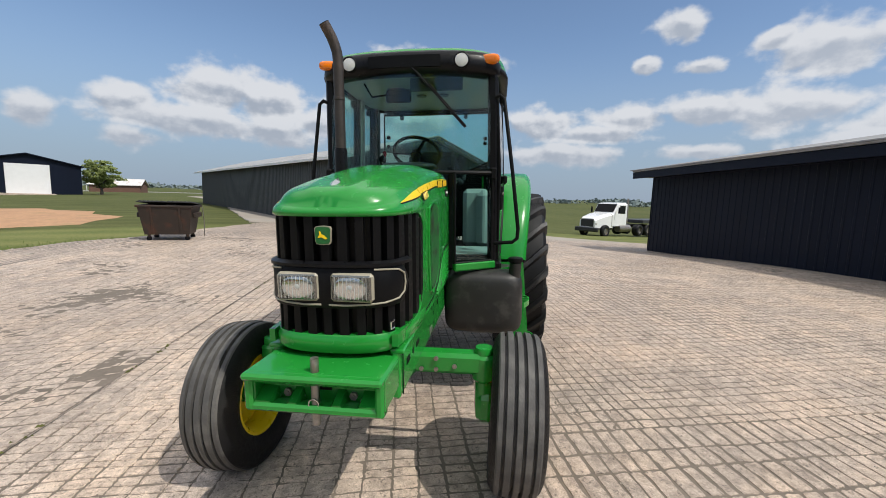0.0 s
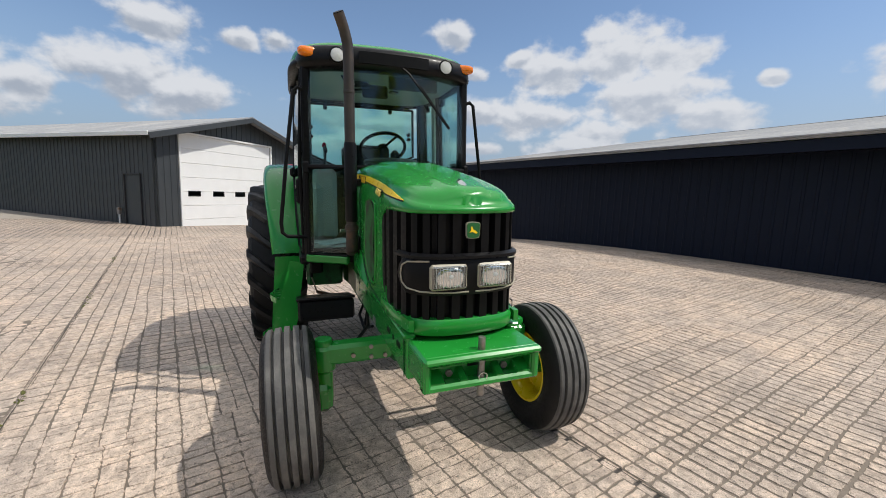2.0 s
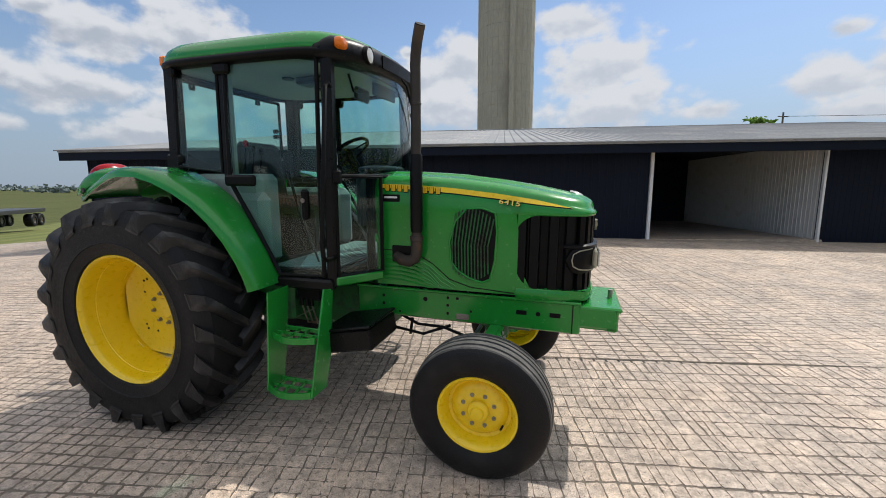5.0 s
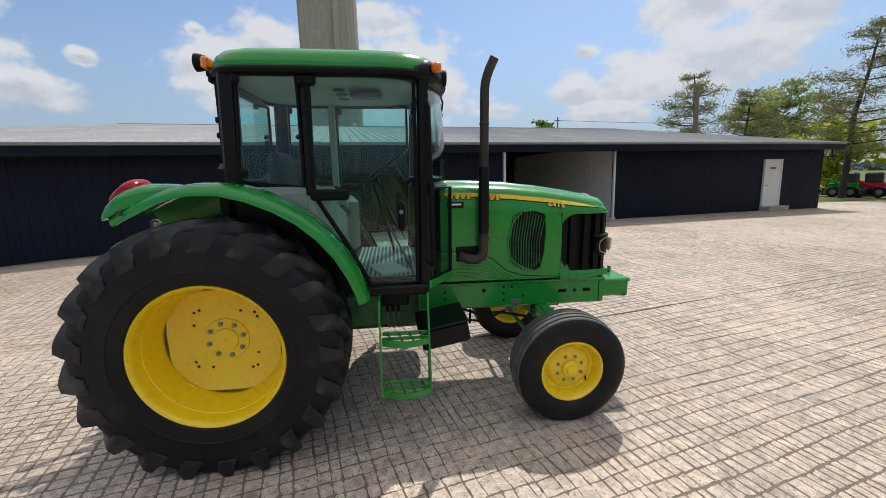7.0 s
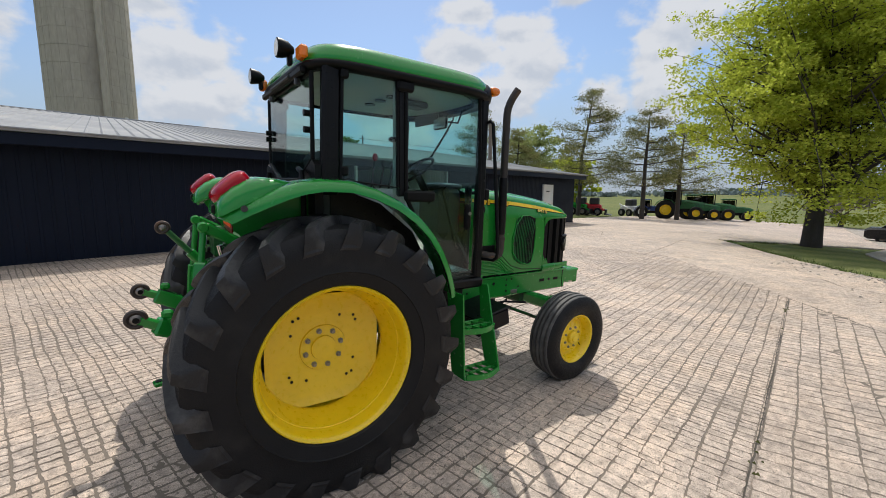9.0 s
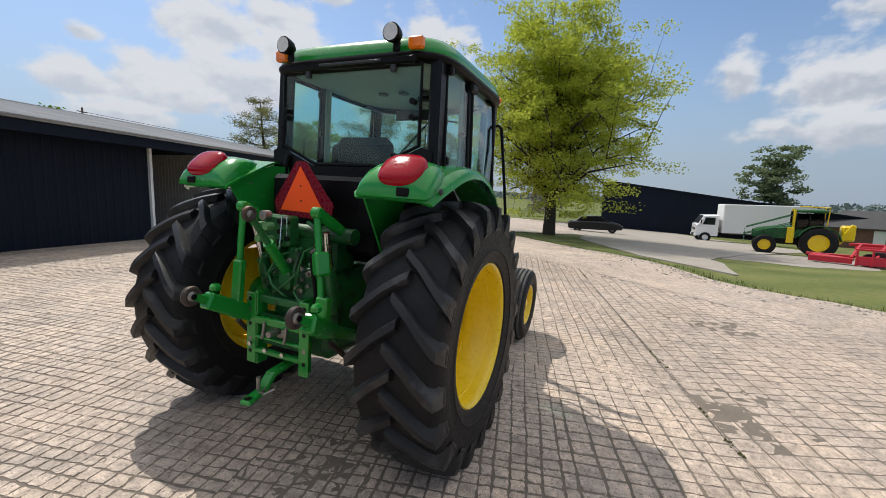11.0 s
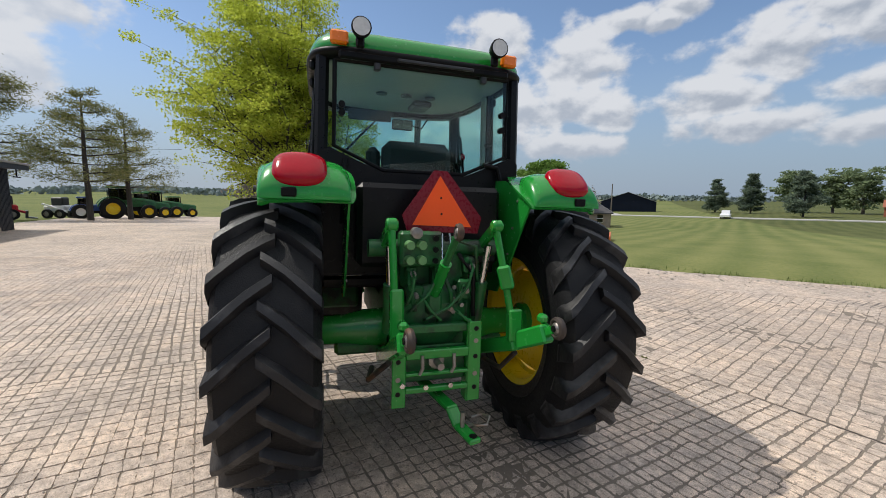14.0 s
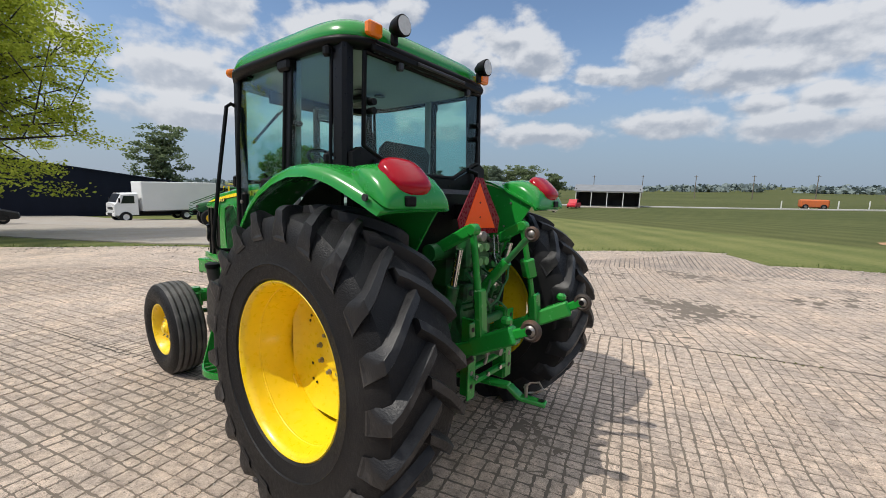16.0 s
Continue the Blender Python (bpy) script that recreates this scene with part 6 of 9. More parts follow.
# --- cab shell ---
cab = tp("cab_floor", Geo().box((0.75, 0, 1.05), (1.25, 1.3, 0.08), 0.02), BLACK_SATIN, label="black cab floor and sill")
for s in (-1, 1):
    tp("pillar", Geo().beam((1.335, s * 0.638, 1.0), (1.345, s * 0.622, 2.49), 0.075, 0.07, 0.015, up=(0, 1, 0)), BLACK_SATIN, cab)
    tp("pillar", Geo().beam((0.10, s * 0.655, 1.70), (0.115, s * 0.64, 2.49), 0.115, 0.08, 0.02, up=(0, 1, 0)), BLACK_SATIN, cab)
    tp("pillar", Geo().beam((0.583, s * 0.695, 1.70), (0.578, s * 0.665, 2.49), 0.05, 0.045, 0.01, up=(0, 1, 0)), BLACK_SATIN, cab)
    tp("inner_pillar", Geo().beam((0.585, s * 0.645, 1.5), (0.578, s * 0.63, 2.47), 0.065, 0.03, 0.012, up=(0, 1, 0)), GREY_TRIM, cab)
    # sill under the door and green cowl sill
    tp("sill", Geo().box((1.13, s * 0.675, 1.02), (0.46, 0.07, 0.075), 0.015), BLACK_SATIN, cab)
    tp("cowl_sill", Geo().beam((1.36, s * 0.655, 1.04), (1.56, s * 0.36, 1.04), 0.05, 0.06, 0.01, up=(0, 0, 1)), GREEN, cab)
    tp("cowl_wall", Geo().box((1.46, s * 0.33, 1.4), (0.06, 0.05, 0.78), 0.015), BLACK_SATIN, cab)
    # door with its glass
    door_pts = [(0.612, 0.688, 2.478), (1.285, 0.648, 2.48), (1.29, 0.682, 1.75), (1.285, 0.672, 1.075), (0.955, 0.695, 1.075), (0.80, 0.712, 1.38), (0.612, 0.715, 1.70)]
    pts = [(x, s * y, z) for x, y, z in door_pts]
    door = tp("door", Geo().tube(pts + pts[:1], 0.016, 8, False), BLACK, cab, "glazed cab door with a black frame")
    g2 = Geo()
    inner = [[(0.62, 0.684, 2.47), (0.85, 0.680, 2.472), (1.07, 0.661, 2.474), (1.275, 0.648, 2.474)], [(0.62, 0.712, 2.05), (0.85, 0.709, 2.05), (1.07, 0.691, 2.05), (1.28, 0.675, 2.05)],
             [(0.62, 0.718, 1.70), (0.85, 0.716, 1.70), (1.07, 0.698, 1.70), (1.282, 0.682, 1.70)], [(0.80, 0.712, 1.40), (0.95, 0.712, 1.40), (1.11, 0.697, 1.40), (1.282, 0.68, 1.40)],
             [(0.955, 0.696, 1.085), (1.05, 0.696, 1.085), (1.16, 0.685, 1.085), (1.278, 0.672, 1.085)]]
    n4 = 4
    for off in (0.0, 0.005):
        for r in inner:
            g2.v += [(x, s * (y - off), z) for x, y, z in r]
    for i in range(4):
        for j in range(3):
            a = i * 4 + j
            g2.f += [(a, a + 1, a + 5, a + 4), (a + 20, a + 24, a + 25, a + 21)]
    for i in range(3):
        g2.f += [(i, i + 20, i + 21, i + 1), (16 + i, 17 + i, 37 + i, 36 + i)]
    for i in range(4):
        g2.f += [(i * 4, i * 4 + 4, i * 4 + 24, i * 4 + 20), (i * 4 + 3, i * 4 + 23, i * 4 + 27, i * 4 + 7)]
    tp("glass", g2, GLASS, door, "tinted door glass", smooth=60)
    tp("door_bar", Geo().box((0.715, s * 0.735, 1.705), (0.25, 0.04, 0.075), 0.015), BLACK, door)
    tp("hinge", Geo().box((0.60, s * 0.700, 2.425), (0.13, 0.05, 0.07), 0.015), BLACK, door)
    tp("door_lock", Geo().box((1.18, s * 0.69, 1.55), (0.05, 0.05, 0.2), 0.015), BLACK, door)
    tp("lock_button", turned((1.18, s * 0.715, 1.58), disc(0.014, -0.006, 0.006), 12), STEEL, door)
    tp("pull_handle", Geo().tube([(1.12, s * 0.665, 1.3), (1.12, s * 0.62, 1.32), (1.0, s * 0.6, 1.75), (1.0, s * 0.64, 1.78)], 0.01, 8), BLACK, door)
    tp("stay", Geo().tube([(1.24, s * 0.66, 1.17), (0.98, s * 0.58, 1.72)], 0.007, 8), CHARCOAL, door)
    # rear side window
    side = tp("side_window", Geo().tube([(0.175, s * 0.672, 2.476), (0.545, s * 0.685, 2.476), (0.55, s * 0.712, 1.76), (0.155, s * 0.70, 1.80), (0.175, s * 0.672, 2.476)], 0.012, 8, False), BLACK, cab, "tinted rear side window")
    pane("glass", [(0.18, s * 0.674, 2.471), (0.54, s * 0.685, 2.471), (0.545, s * 0.711, 1.765), (0.16, s * 0.70, 1.805)], parent=side)
    for z in (2.43, 1.85):
        tp("hinge", Geo().box((0.18, s * 0.70, z), (0.05, 0.04, 0.06), 0.012), BLACK, side)
    tp("window_latch", Geo().box((0.54, s * 0.66, 2.08), (0.06, 0.05, 0.03), 0.01), BLACK, side)
    # quarter glass beside the hood
    pane("quarter_glass", [(1.375, s * 0.633, 1.72), (1.555, s * 0.38, 1.72), (1.555, s * 0.38, 1.09), (1.375, s * 0.633, 1.09)], parent=cab)
    qf = [(1.372, 0.633, 1.73), (1.565, 0.365, 1.73), (1.565, 0.365, 1.075), (1.372, 0.633, 1.075)]
    tp("quarter_frame", Geo().tube([(x, s * y, z) for x, y, z in qf + qf[:1]], 0.014, 8, False), BLACK, cab)
    # hand rail
    tp("hand_rail", Geo().tube([(1.37, s * 0.64, 2.28), (1.375, s * 0.68, 2.295), (1.378, s * 0.71, 2.27), (1.382, s * 0.78, 1.75), (1.385, s * 0.83, 1.32), (1.385, s * 0.825, 1.245), (1.382, s * 0.79, 1.215), (1.37, s * 0.65, 1.205)], 0.014, 10), BLACK, cab, "black hand rail beside the door")
    tp("hinge", Geo().box((1.395, s * 0.642, 1.73), (0.05, 0.05, 0.09), 0.012), BLACK, cab)
# windscreen
g2 = Geo()
cols = []
for i in range(11):
    f = -1 + 2 * i / 10
    bow = 0.17 * (1 - f * f)
    cols.append((f, bow))
for off in (0.0, 0.006):
    for z, inx in ((1.74, 0.035), (1.95, 0.03), (2.2, 0.015), (2.46, -0.01)):
        for f, bow in cols:
            g2.v.append((1.37 + bow + inx - off, 0.612 * f, z))
n1 = 44
for k in range(3):
    for i in range(10):
        a = k * 11 + i
        g2.f += [(a, a + 1, a + 12, a + 11), (a + n1, a + 11 + n1, a + 12 + n1, a + 1 + n1)]
for i in range(10):
    g2.f += [(i, i + n1, i + 1 + n1, i + 1), (33 + i, 34 + i, 34 + i + n1, 33 + i + n1)]
for k in range(3):
    g2.f += [(k * 11, k * 11 + 11, k * 11 + 11 + n1, k * 11 + n1), (k * 11 + 10, k * 11 + 10 + n1, k * 11 + 21 + n1, k * 11 + 21)]
ws = tp("windscreen", g2, GLASS, cab, "bowed tinted windscreen", smooth=60)
tp("cowl_rail", Geo().tube([(1.40 + 0.17 * (1 - f * f), 0.628 * f, 1.735) for f in (-1, -0.8, -0.6, -0.3, 0, 0.3, 0.6, 0.8, 1)], 0.015, 8), BLACK, cab)
wp = tp("wiper", Geo().tube([(1.545, 0.04, 2.475), (1.575, 0.10, 2.42), (1.56, 0.33, 2.17)], 0.008, 8), BLACK, cab, "black windscreen wiper")
tp("blade", Geo().beam((1.58, 0.18, 2.34), (1.535, 0.44, 2.05), 0.012, 0.022, 0.003), BLACK, wp)
# rear panel and window
bk = [(-0.665, 1.12), (0.665, 1.12), (0.665, 1.88), (0.605, 1.915), (0.28, 1.778), (-0.28, 1.778), (-0.605, 1.915), (-0.665, 1.88)]
tp("rear_panel", Geo().plate(bk, 0.05, Matrix.Translation((0.03, 0, 0)) @ pose(0, 0, 0, 90, 0, 90)), BLACK_SATIN, cab, "black lower rear cab panel")
rw = [(0.57, 2.435), (0.575, 1.925), (0.27, 1.79), (-0.27, 1.79), (-0.575, 1.925), (-0.57, 2.435)]
rwin = tp("rear_window", Geo().tube([(0.02, y, z) for y, z in rw + rw[:1]], 0.014, 8, False), BLACK, cab, "large tinted rear window")
pane("glass", [(0.02, y, z) for y, z in rw], parent=rwin)
for y, z in ((0.53, 2.17), (0.53, 2.12), (-0.53, 2.2), (-0.53, 2.1)):
    tp("hinge", turned((0.0, y, z), disc(0.02, -0.02, 0.02), 12, "x"), BLACK, rwin)
for y in (0.32, -0.38):
    tp("catch", Geo().box((-0.01, y, 2.41), (0.04, 0.04, 0.05), 0.008), CHARCOAL, rwin)
tp("inner_guard", Geo().tube([(-0.01, s * 0.5, 1.85) for s in (1,)] + [(-0.02, 0.52, 1.75), (-0.02, 0.52, 1.45)], 0.018, 8), BLACK, cab)
tp("inner_guard", Geo().tube([(-0.02, -0.4, 1.86), (-0.03, -0.5, 1.84), (-0.03, -0.54, 1.7), (-0.03, -0.54, 1.4)], 0.018, 8), BLACK, cab)

# --- cab roof ---
def roof_point(a, inset, x0=-0.03, x1=1.42, bow=0.12, y1=0.728, e=0.34):
    """Point of the roof's plan at the angle a from straight ahead."""
    cx, hx, hy = (x0 + x1) / 2, (x1 - x0) / 2 - inset, y1 - inset
    c, s_ = math.cos(a), math.sin(a)
    x, y = cx + hx * math.copysign(abs(c) ** e, c), hy * math.copysign(abs(s_) ** e, s_)
    return x + (bow * (x - cx) / hx * (1 - (y / y1) ** 2) if x > cx else 0.0), y, 0.0


def roof_ring(z, inset, n=56, x0=-0.03, x1=1.42, bow=0.12, y1=0.728, e=0.34):
    out = []
    cx, hx, hy = (x0 + x1) / 2, (x1 - x0) / 2 - inset, y1 - inset
    for k in range(n):
        a = 2 * math.pi * k / n
        c, s_ = math.cos(a), math.sin(a)
        x, y = cx + hx * math.copysign(abs(c) ** e, c), hy * math.copysign(abs(s_) ** e, s_)
        if x > cx:
            x += bow * (x - cx) / hx * (1 - (y / y1) ** 2)
        out.append((x, y, z))
    return out


roof = tp("roof", Geo().loft([roof_ring(2.486, 0.03), roof_ring(2.49, 0.008), roof_ring(2.505, 0.0), roof_ring(2.535, 0.003), roof_ring(2.575, 0.02), roof_ring(2.61, 0.055), roof_ring(2.632, 0.11), roof_ring(2.645, 0.2),
                              roof_ring(2.652, 0.32), roof_ring(2.656, 0.45), roof_ring(2.657, 0.6)]), GREEN, label="green moulded cab roof", smooth=60)
tp("roof_trim", Geo().loft([roof_ring(2.448, 0.045), roof_ring(2.454, 0.012), roof_ring(2.468, -0.010), roof_ring(2.486, -0.014), roof_ring(2.502, -0.006), roof_ring(2.510, 0.012)], caps=False), BLACK, roof, "black roof edge trim", smooth=50)
tp("headliner", Geo().loft([roof_ring(2.474, 0.06), roof_ring(2.484, 0.05)]), HEADLINER, roof, "pale grey headliner", smooth=50)
rows = []
for k in range(57):
    a = -70 + 2.5 * k
    fade = max(0.0, (abs(a) - 38) / 32)
    fade = fade * fade * (3 - 2 * fade)
    row = []
    for inset, z, low in ((0.10, 2.428, 0.03), (0.005, 2.430, 0.03), (-0.016, 2.447, 0.02), (-0.024, 2.49, 0.0), (-0.018, 2.54, -0.03), (0.0, 2.572, -0.07), (0.035, 2.592, -0.09), (0.10, 2.585, -0.09)):
        grow = inset + (0.03 if inset < 0.09 else 0.0) * fade
        x, y, _ = roof_point(radians(a), grow)
        row.append((x, y, z + low * fade))
    rows.append(row)
vis = tp("visor", Geo().loft(rows), BLACK_SATIN, roof, "black lamp brow wrapping the roof's front", smooth=50)
tp("visor_panel", Geo().loft([[(*roof_point(radians(a), -0.028)[:2], 2.465), (*roof_point(radians(a), -0.028)[:2], 2.545), (*roof_point(radians(a), 0.0)[:2], 2.55), (*roof_point(radians(a), 0.0)[:2], 2.46)] for a in (-2.5, -1.5, -0.5, 0.5, 1.5, 2.5)]), BLACK, vis)
for s in (-1, 1):
    tp("amber_lamp", ellipsoid((0, 0, 0), (0.035, 0.098, 0.034), 0.6, m=Matrix.Translation((1.425, s * 0.577, 2.532)) @ Matrix.Rotation(radians(-18 * s), 4, "Z")), AMBER, vis, "amber flashing lamp")
    wl2 = tp("work_lamp", turned((1.47, s * 0.408, 2.508), [(0.0005, -0.04), (0.05, -0.04), (0.057, -0.02), (0.057, 0.062), (0.05, 0.066), (0.046, 0.058), (0.0005, 0.055)], 24, "x"), BLACK, vis, "round work lamp")
    tp("lens", turned((1.532, s * 0.408, 2.508), [(0.046, -0.006), (0.046, 0.0), (0.03, 0.004), (0.0005, 0.006)], 22, "x"), LENS, wl2)
    # rear lamps
    ab = tp("amber_lamp", Geo().box((-0.03, s * 0.548, 2.545), (0.05, 0.105, 0.075), 0.012), AMBER, roof, "amber rear lamp")
    lamp = tp("work_lamp", Geo().lathe([(0.0005, 0.06), (0.02, 0.055), (0.045, 0.02), (0.056, -0.02), (0.058, -0.045), (0.05, -0.05)], 22, Matrix.Translation((-0.10, s * 0.43, 2.578)) @ Matrix.Rotation(radians(-90), 4, "Z")), BLACK, roof, "round black rear work lamp")
    tp("lens", turned((-0.147, s * 0.43, 2.578), disc(0.05, -0.003, 0.004), 22, "x"), LENS, lamp)
    tp("lamp_stalk", Geo().box((-0.07, s * 0.43, 2.52), (0.03, 0.05, 0.07), 0.01), BLACK, lamp)
tp("rear_trim", Geo().box((-0.02, 0, 2.455), (0.04, 1.1, 0.05), 0.012), BLACK, roof)
tp("rear_vent", Geo().box((-0.042, -0.05, 2.455), (0.02, 0.5, 0.022), 0.006), CHARCOAL, roof)

# --- inside the cab ---
seat = tp("seat", Geo().box((0.5, 0, 1.5), (0.5, 0.5, 0.13), 0.05), SEAT_CLOTH, label="black cloth operator seat")
tp("backrest", Geo().box((0, 0, 0), (0.12, 0.5, 0.55), 0.055, Matrix.Translation((0.27, 0, 1.74)) @ Matrix.Rotation(radians(-8), 4, "Y")), SEAT_CLOTH, seat)
for s in (-1, 1):
    tp("armrest", Geo().box((0.48, s * 0.29, 1.70), (0.36, 0.08, 0.06), 0.02), SEAT_CLOTH, seat)
tp("seat_base", Geo().box((0.48, 0, 1.25), (0.36, 0.38, 0.4), 0.03), BLACK, seat)
tp("head_pad", Geo().box((0.3, 0.3, 1.83), (0.08, 0.1, 0.28), 0.035), SEAT_CLOTH, seat)
con = tp("console", Geo().box((0.42, -0.46, 1.42), (0.62, 0.22, 0.66), 0.04), GREY_TRIM, label="pale grey side console with levers")
tp("console_side", Geo().box((0.40, 0.46, 1.36), (0.6, 0.22, 0.54), 0.04), GREY_TRIM, con)
for x, h in ((0.55, 0.16), (0.62, 0.14), (0.48, 0.2)):
    lv = tp("lever", Geo().tube([(x, -0.44, 1.74), (x + 0.03, -0.44, 1.76 + h)], 0.008, 8), BLACK, con)
    tp("knob", ellipsoid((x + 0.03, -0.44, 1.77 + h), (0.02, 0.02, 0.028)), RED_LENS if x < 0.5 else BLACK, lv)
tp("inner_fender", Geo().box((0.62, -0.55, 1.35), (0.35, 0.14, 0.55), 0.06), GREY_TRIM, con)
tp("inner_fender", Geo().box((0.62, 0.55, 1.35), (0.35, 0.14, 0.55), 0.06), GREY_TRIM, con)
dash = tp("dashboard", Geo().box((1.38, 0, 1.55), (0.24, 0.46, 0.5), 0.07), CHARCOAL, label="dark dashboard and steering column")
tp("dash_hood", ellipsoid((1.40, 0, 1.785), (0.15, 0.21, 0.032), 0.7), CHARCOAL, dash)
tp("column", Geo().tube([(1.34, 0, 1.55), (1.12, 0, 1.90)], 0.035, 12), BLACK, dash)
swm = Matrix.Translation((1.10, 0, 1.915)) @ Matrix.Rotation(radians(-36), 4, "Y") @ Matrix.Rotation(radians(90), 4, "X")
sw = tp("steering_wheel", Geo().lathe([(0.19 + 0.014 * math.cos(a), 0.014 * math.sin(a)) for a in (2 * math.pi * k / 8 for k in range(8))], 40, swm, True), BLACK, dash, "black three-spoke steering wheel")
for a in (90, 210, 330):
    tp("spoke", Geo().beam(swm @ Vector((0, 0, 0)), swm @ Vector((0.185 * math.cos(radians(a)), 0, 0.185 * math.sin(radians(a)))), 0.028, 0.012, 0.004), BLACK, sw)
tp("hub", Geo().lathe(disc(0.05, -0.02, 0.02, 0.04), 20, swm), BLACK, sw)
tp("floor_mat", Geo().box((1.05, 0, 1.096), (0.52, 1.22, 0.012), 0.004), CHARCOAL, cab, "ribbed grey floor mat")
for i in range(14):
    tp("mat_rib", Geo().box((0.82 + 0.035 * i, 0, 1.104), (0.016, 1.2, 0.008), 0.003), GREY_TRIM, cab)
tp("manual", Geo().box((0, 0, 0), (0.22, 0.28, 0.012), 0.004, Matrix.Translation((1.08, -0.42, 1.12)) @ pose(0, 0, 0, 4, 0, 25)), PAPER, dash, "pale booklet on the floor")
mir = tp("mirror", Geo().box((1.30, -0.10, 2.33), (0.03, 0.2, 0.1), 0.015), BLACK, roof, "inside rear-view mirror")
tp("glass", Geo().box((1.283, -0.10, 2.33), (0.004, 0.18, 0.08), 0.002), CHROME, mir)
tp("mirror_arm", Geo().tube([(1.31, -0.10, 2.35), (1.34, -0.3, 2.32), (1.34, -0.36, 2.42)], 0.008, 8), BLACK, mir)
tp("sun_visor", Geo().box((1.34, 0.2, 2.40), (0.02, 0.4, 0.10), 0.008), CHARCOAL, roof)
tp("radio", Geo().box((0.95, -0.18, 2.43), (0.24, 0.16, 0.05), 0.015), CHARCOAL, roof)
for y in (0.18, -0.02, -0.22):
    tp("air_vent", turned((0.75, y, 2.455), disc(0.045, -0.006, 0.004), 18, "z"), CHARCOAL, roof)

# --- fenders ---
FEN = [(-0.545, 1.578, 0.50, 0.935), (-0.532, 1.606, 0.485, 0.945), (-0.43, 1.660, 0.48, 0.96), (-0.34, 1.702, 0.48, 0.97), (-0.25, 1.741, 0.49, 0.98), (-0.156, 1.772, 0.52, 0.99), (-0.05, 1.790, 0.58, 1.0),
       (0.12, 1.788, 0.64, 1.0), (0.28, 1.748, 0.665, 1.0), (0.44, 1.680, 0.67, 0.995), (0.58, 1.593, 0.675, 0.985), (0.70, 1.483, 0.68, 0.975), (0.80, 1.355, 0.685, 0.96), (0.88, 1.21, 0.69, 0.945), (0.925, 1.09, 0.69, 0.935), (0.945, 1.015, 0.69, 0.93)]
# raised lamp pod on the fender's tail: place, top, foot, half-width
POD = [(-0.165, 1.770, 1.758, 0.05), (-0.20, 1.781, 1.748, 0.12), (-0.27, 1.790, 1.722, 0.175), (-0.36, 1.793, 1.682, 0.205), (-0.42, 1.780, 1.654, 0.215), (-0.48, 1.748, 1.625, 0.22), (-0.53, 1.700, 1.598, 0.218), (-0.552, 1.655, 1.59, 0.212), (-0.556, 1.61, 1.588, 0.205)]
for s in (-1, 1):
    rows = []
    for i, (x, z, yi, yo) in enumerate(FEN):
        a, b = FEN[max(0, i - 1)], FEN[min(len(FEN) - 1, i + 1)]
        d = Vector((b[0] - a[0], b[1] - a[1])).normalized()
        nx, nz = -d.y, d.x
        row = []
        for y, h in ((yi, 0.0), ((yi + yo) / 2, 0.008), (yo - 0.07, 0.004), (yo - 0.03, -0.008), (yo - 0.008, -0.03), (yo, -0.065), (yo - 0.01, -0.066), (yo - 0.05, -0.03), ((yi + yo) / 2, -0.012), (yi, -0.014)):
            row.append((x + nx * h, s * y, z + nz * h))
        rows.append(row)
    fen = tp("fender", Geo().loft(rows), GREEN, label="green rear fender", smooth=50)
    side = [(-0.50, 1.60), (-0.43, 1.640), (-0.34, 1.682), (-0.25, 1.720), (-0.15, 1.752), (0.1, 1.765), (0.1, 0.98), (-0.08, 1.0), (-0.25, 1.2), (-0.42, 1.48)]
    tp("fender_side", Geo().plate(side, 0.012, Matrix.Translation((0, s * 0.515, 0)) @ pose(0, 0, 0, 90)), GREEN, fen)
    tp("fender_lining", Geo().plate([(0.1, 1.765), (0.44, 1.65), (0.7, 1.45), (0.9, 1.1), (0.9, 1.0), (0.1, 1.0)], 0.02, Matrix.Translation((0, s * 0.66, 0)) @ pose(0, 0, 0, 90)), BLACK_SATIN, fen)
    for z in (1.62, 1.45, 1.28, 1.12):
        tp("rivet", turned((-0.34 + 0.3 * (1.62 - z), s * 0.507, z), disc(0.008, -0.004, 0.004), 8), STEEL, fen)
    rows = []
    for x, zt, zb, hw in POD:
        ring = []
        for k in range(17):
            a = math.pi * k / 16
            c, sn = math.cos(a), math.sin(a)
            ring.append((x, s * (0.725 + hw * math.copysign(abs(c) ** 0.55, c)), zb + (zt - zb) * sn ** 0.6))
        rows.append(ring)
    tp("lamp_pod", Geo().loft(rows), GREEN, fen, "rounded green tail lamp pod", smooth=50)
    lens_turn = Matrix.Translation((-0.474, s * 0.752, 1.728)) @ Matrix.Rotation(radians(-43), 4, "Y")
    tp("tail_lamp", ellipsoid((0, 0, 0), (0.112, 0.130, 0.056), 0.70, 32, 18, lens_turn), RED_LENS, fen, "glossy red tail lamp")
    tp("marker", Geo().box((-0.552, s * 0.80, 1.620), (0.03, 0.07, 0.045), 0.006, None), BLACK, fen)
    tp("button", turned((-0.44, s * 0.962, 1.632), disc(0.016, -0.006, 0.006), 12), CHARCOAL, fen)

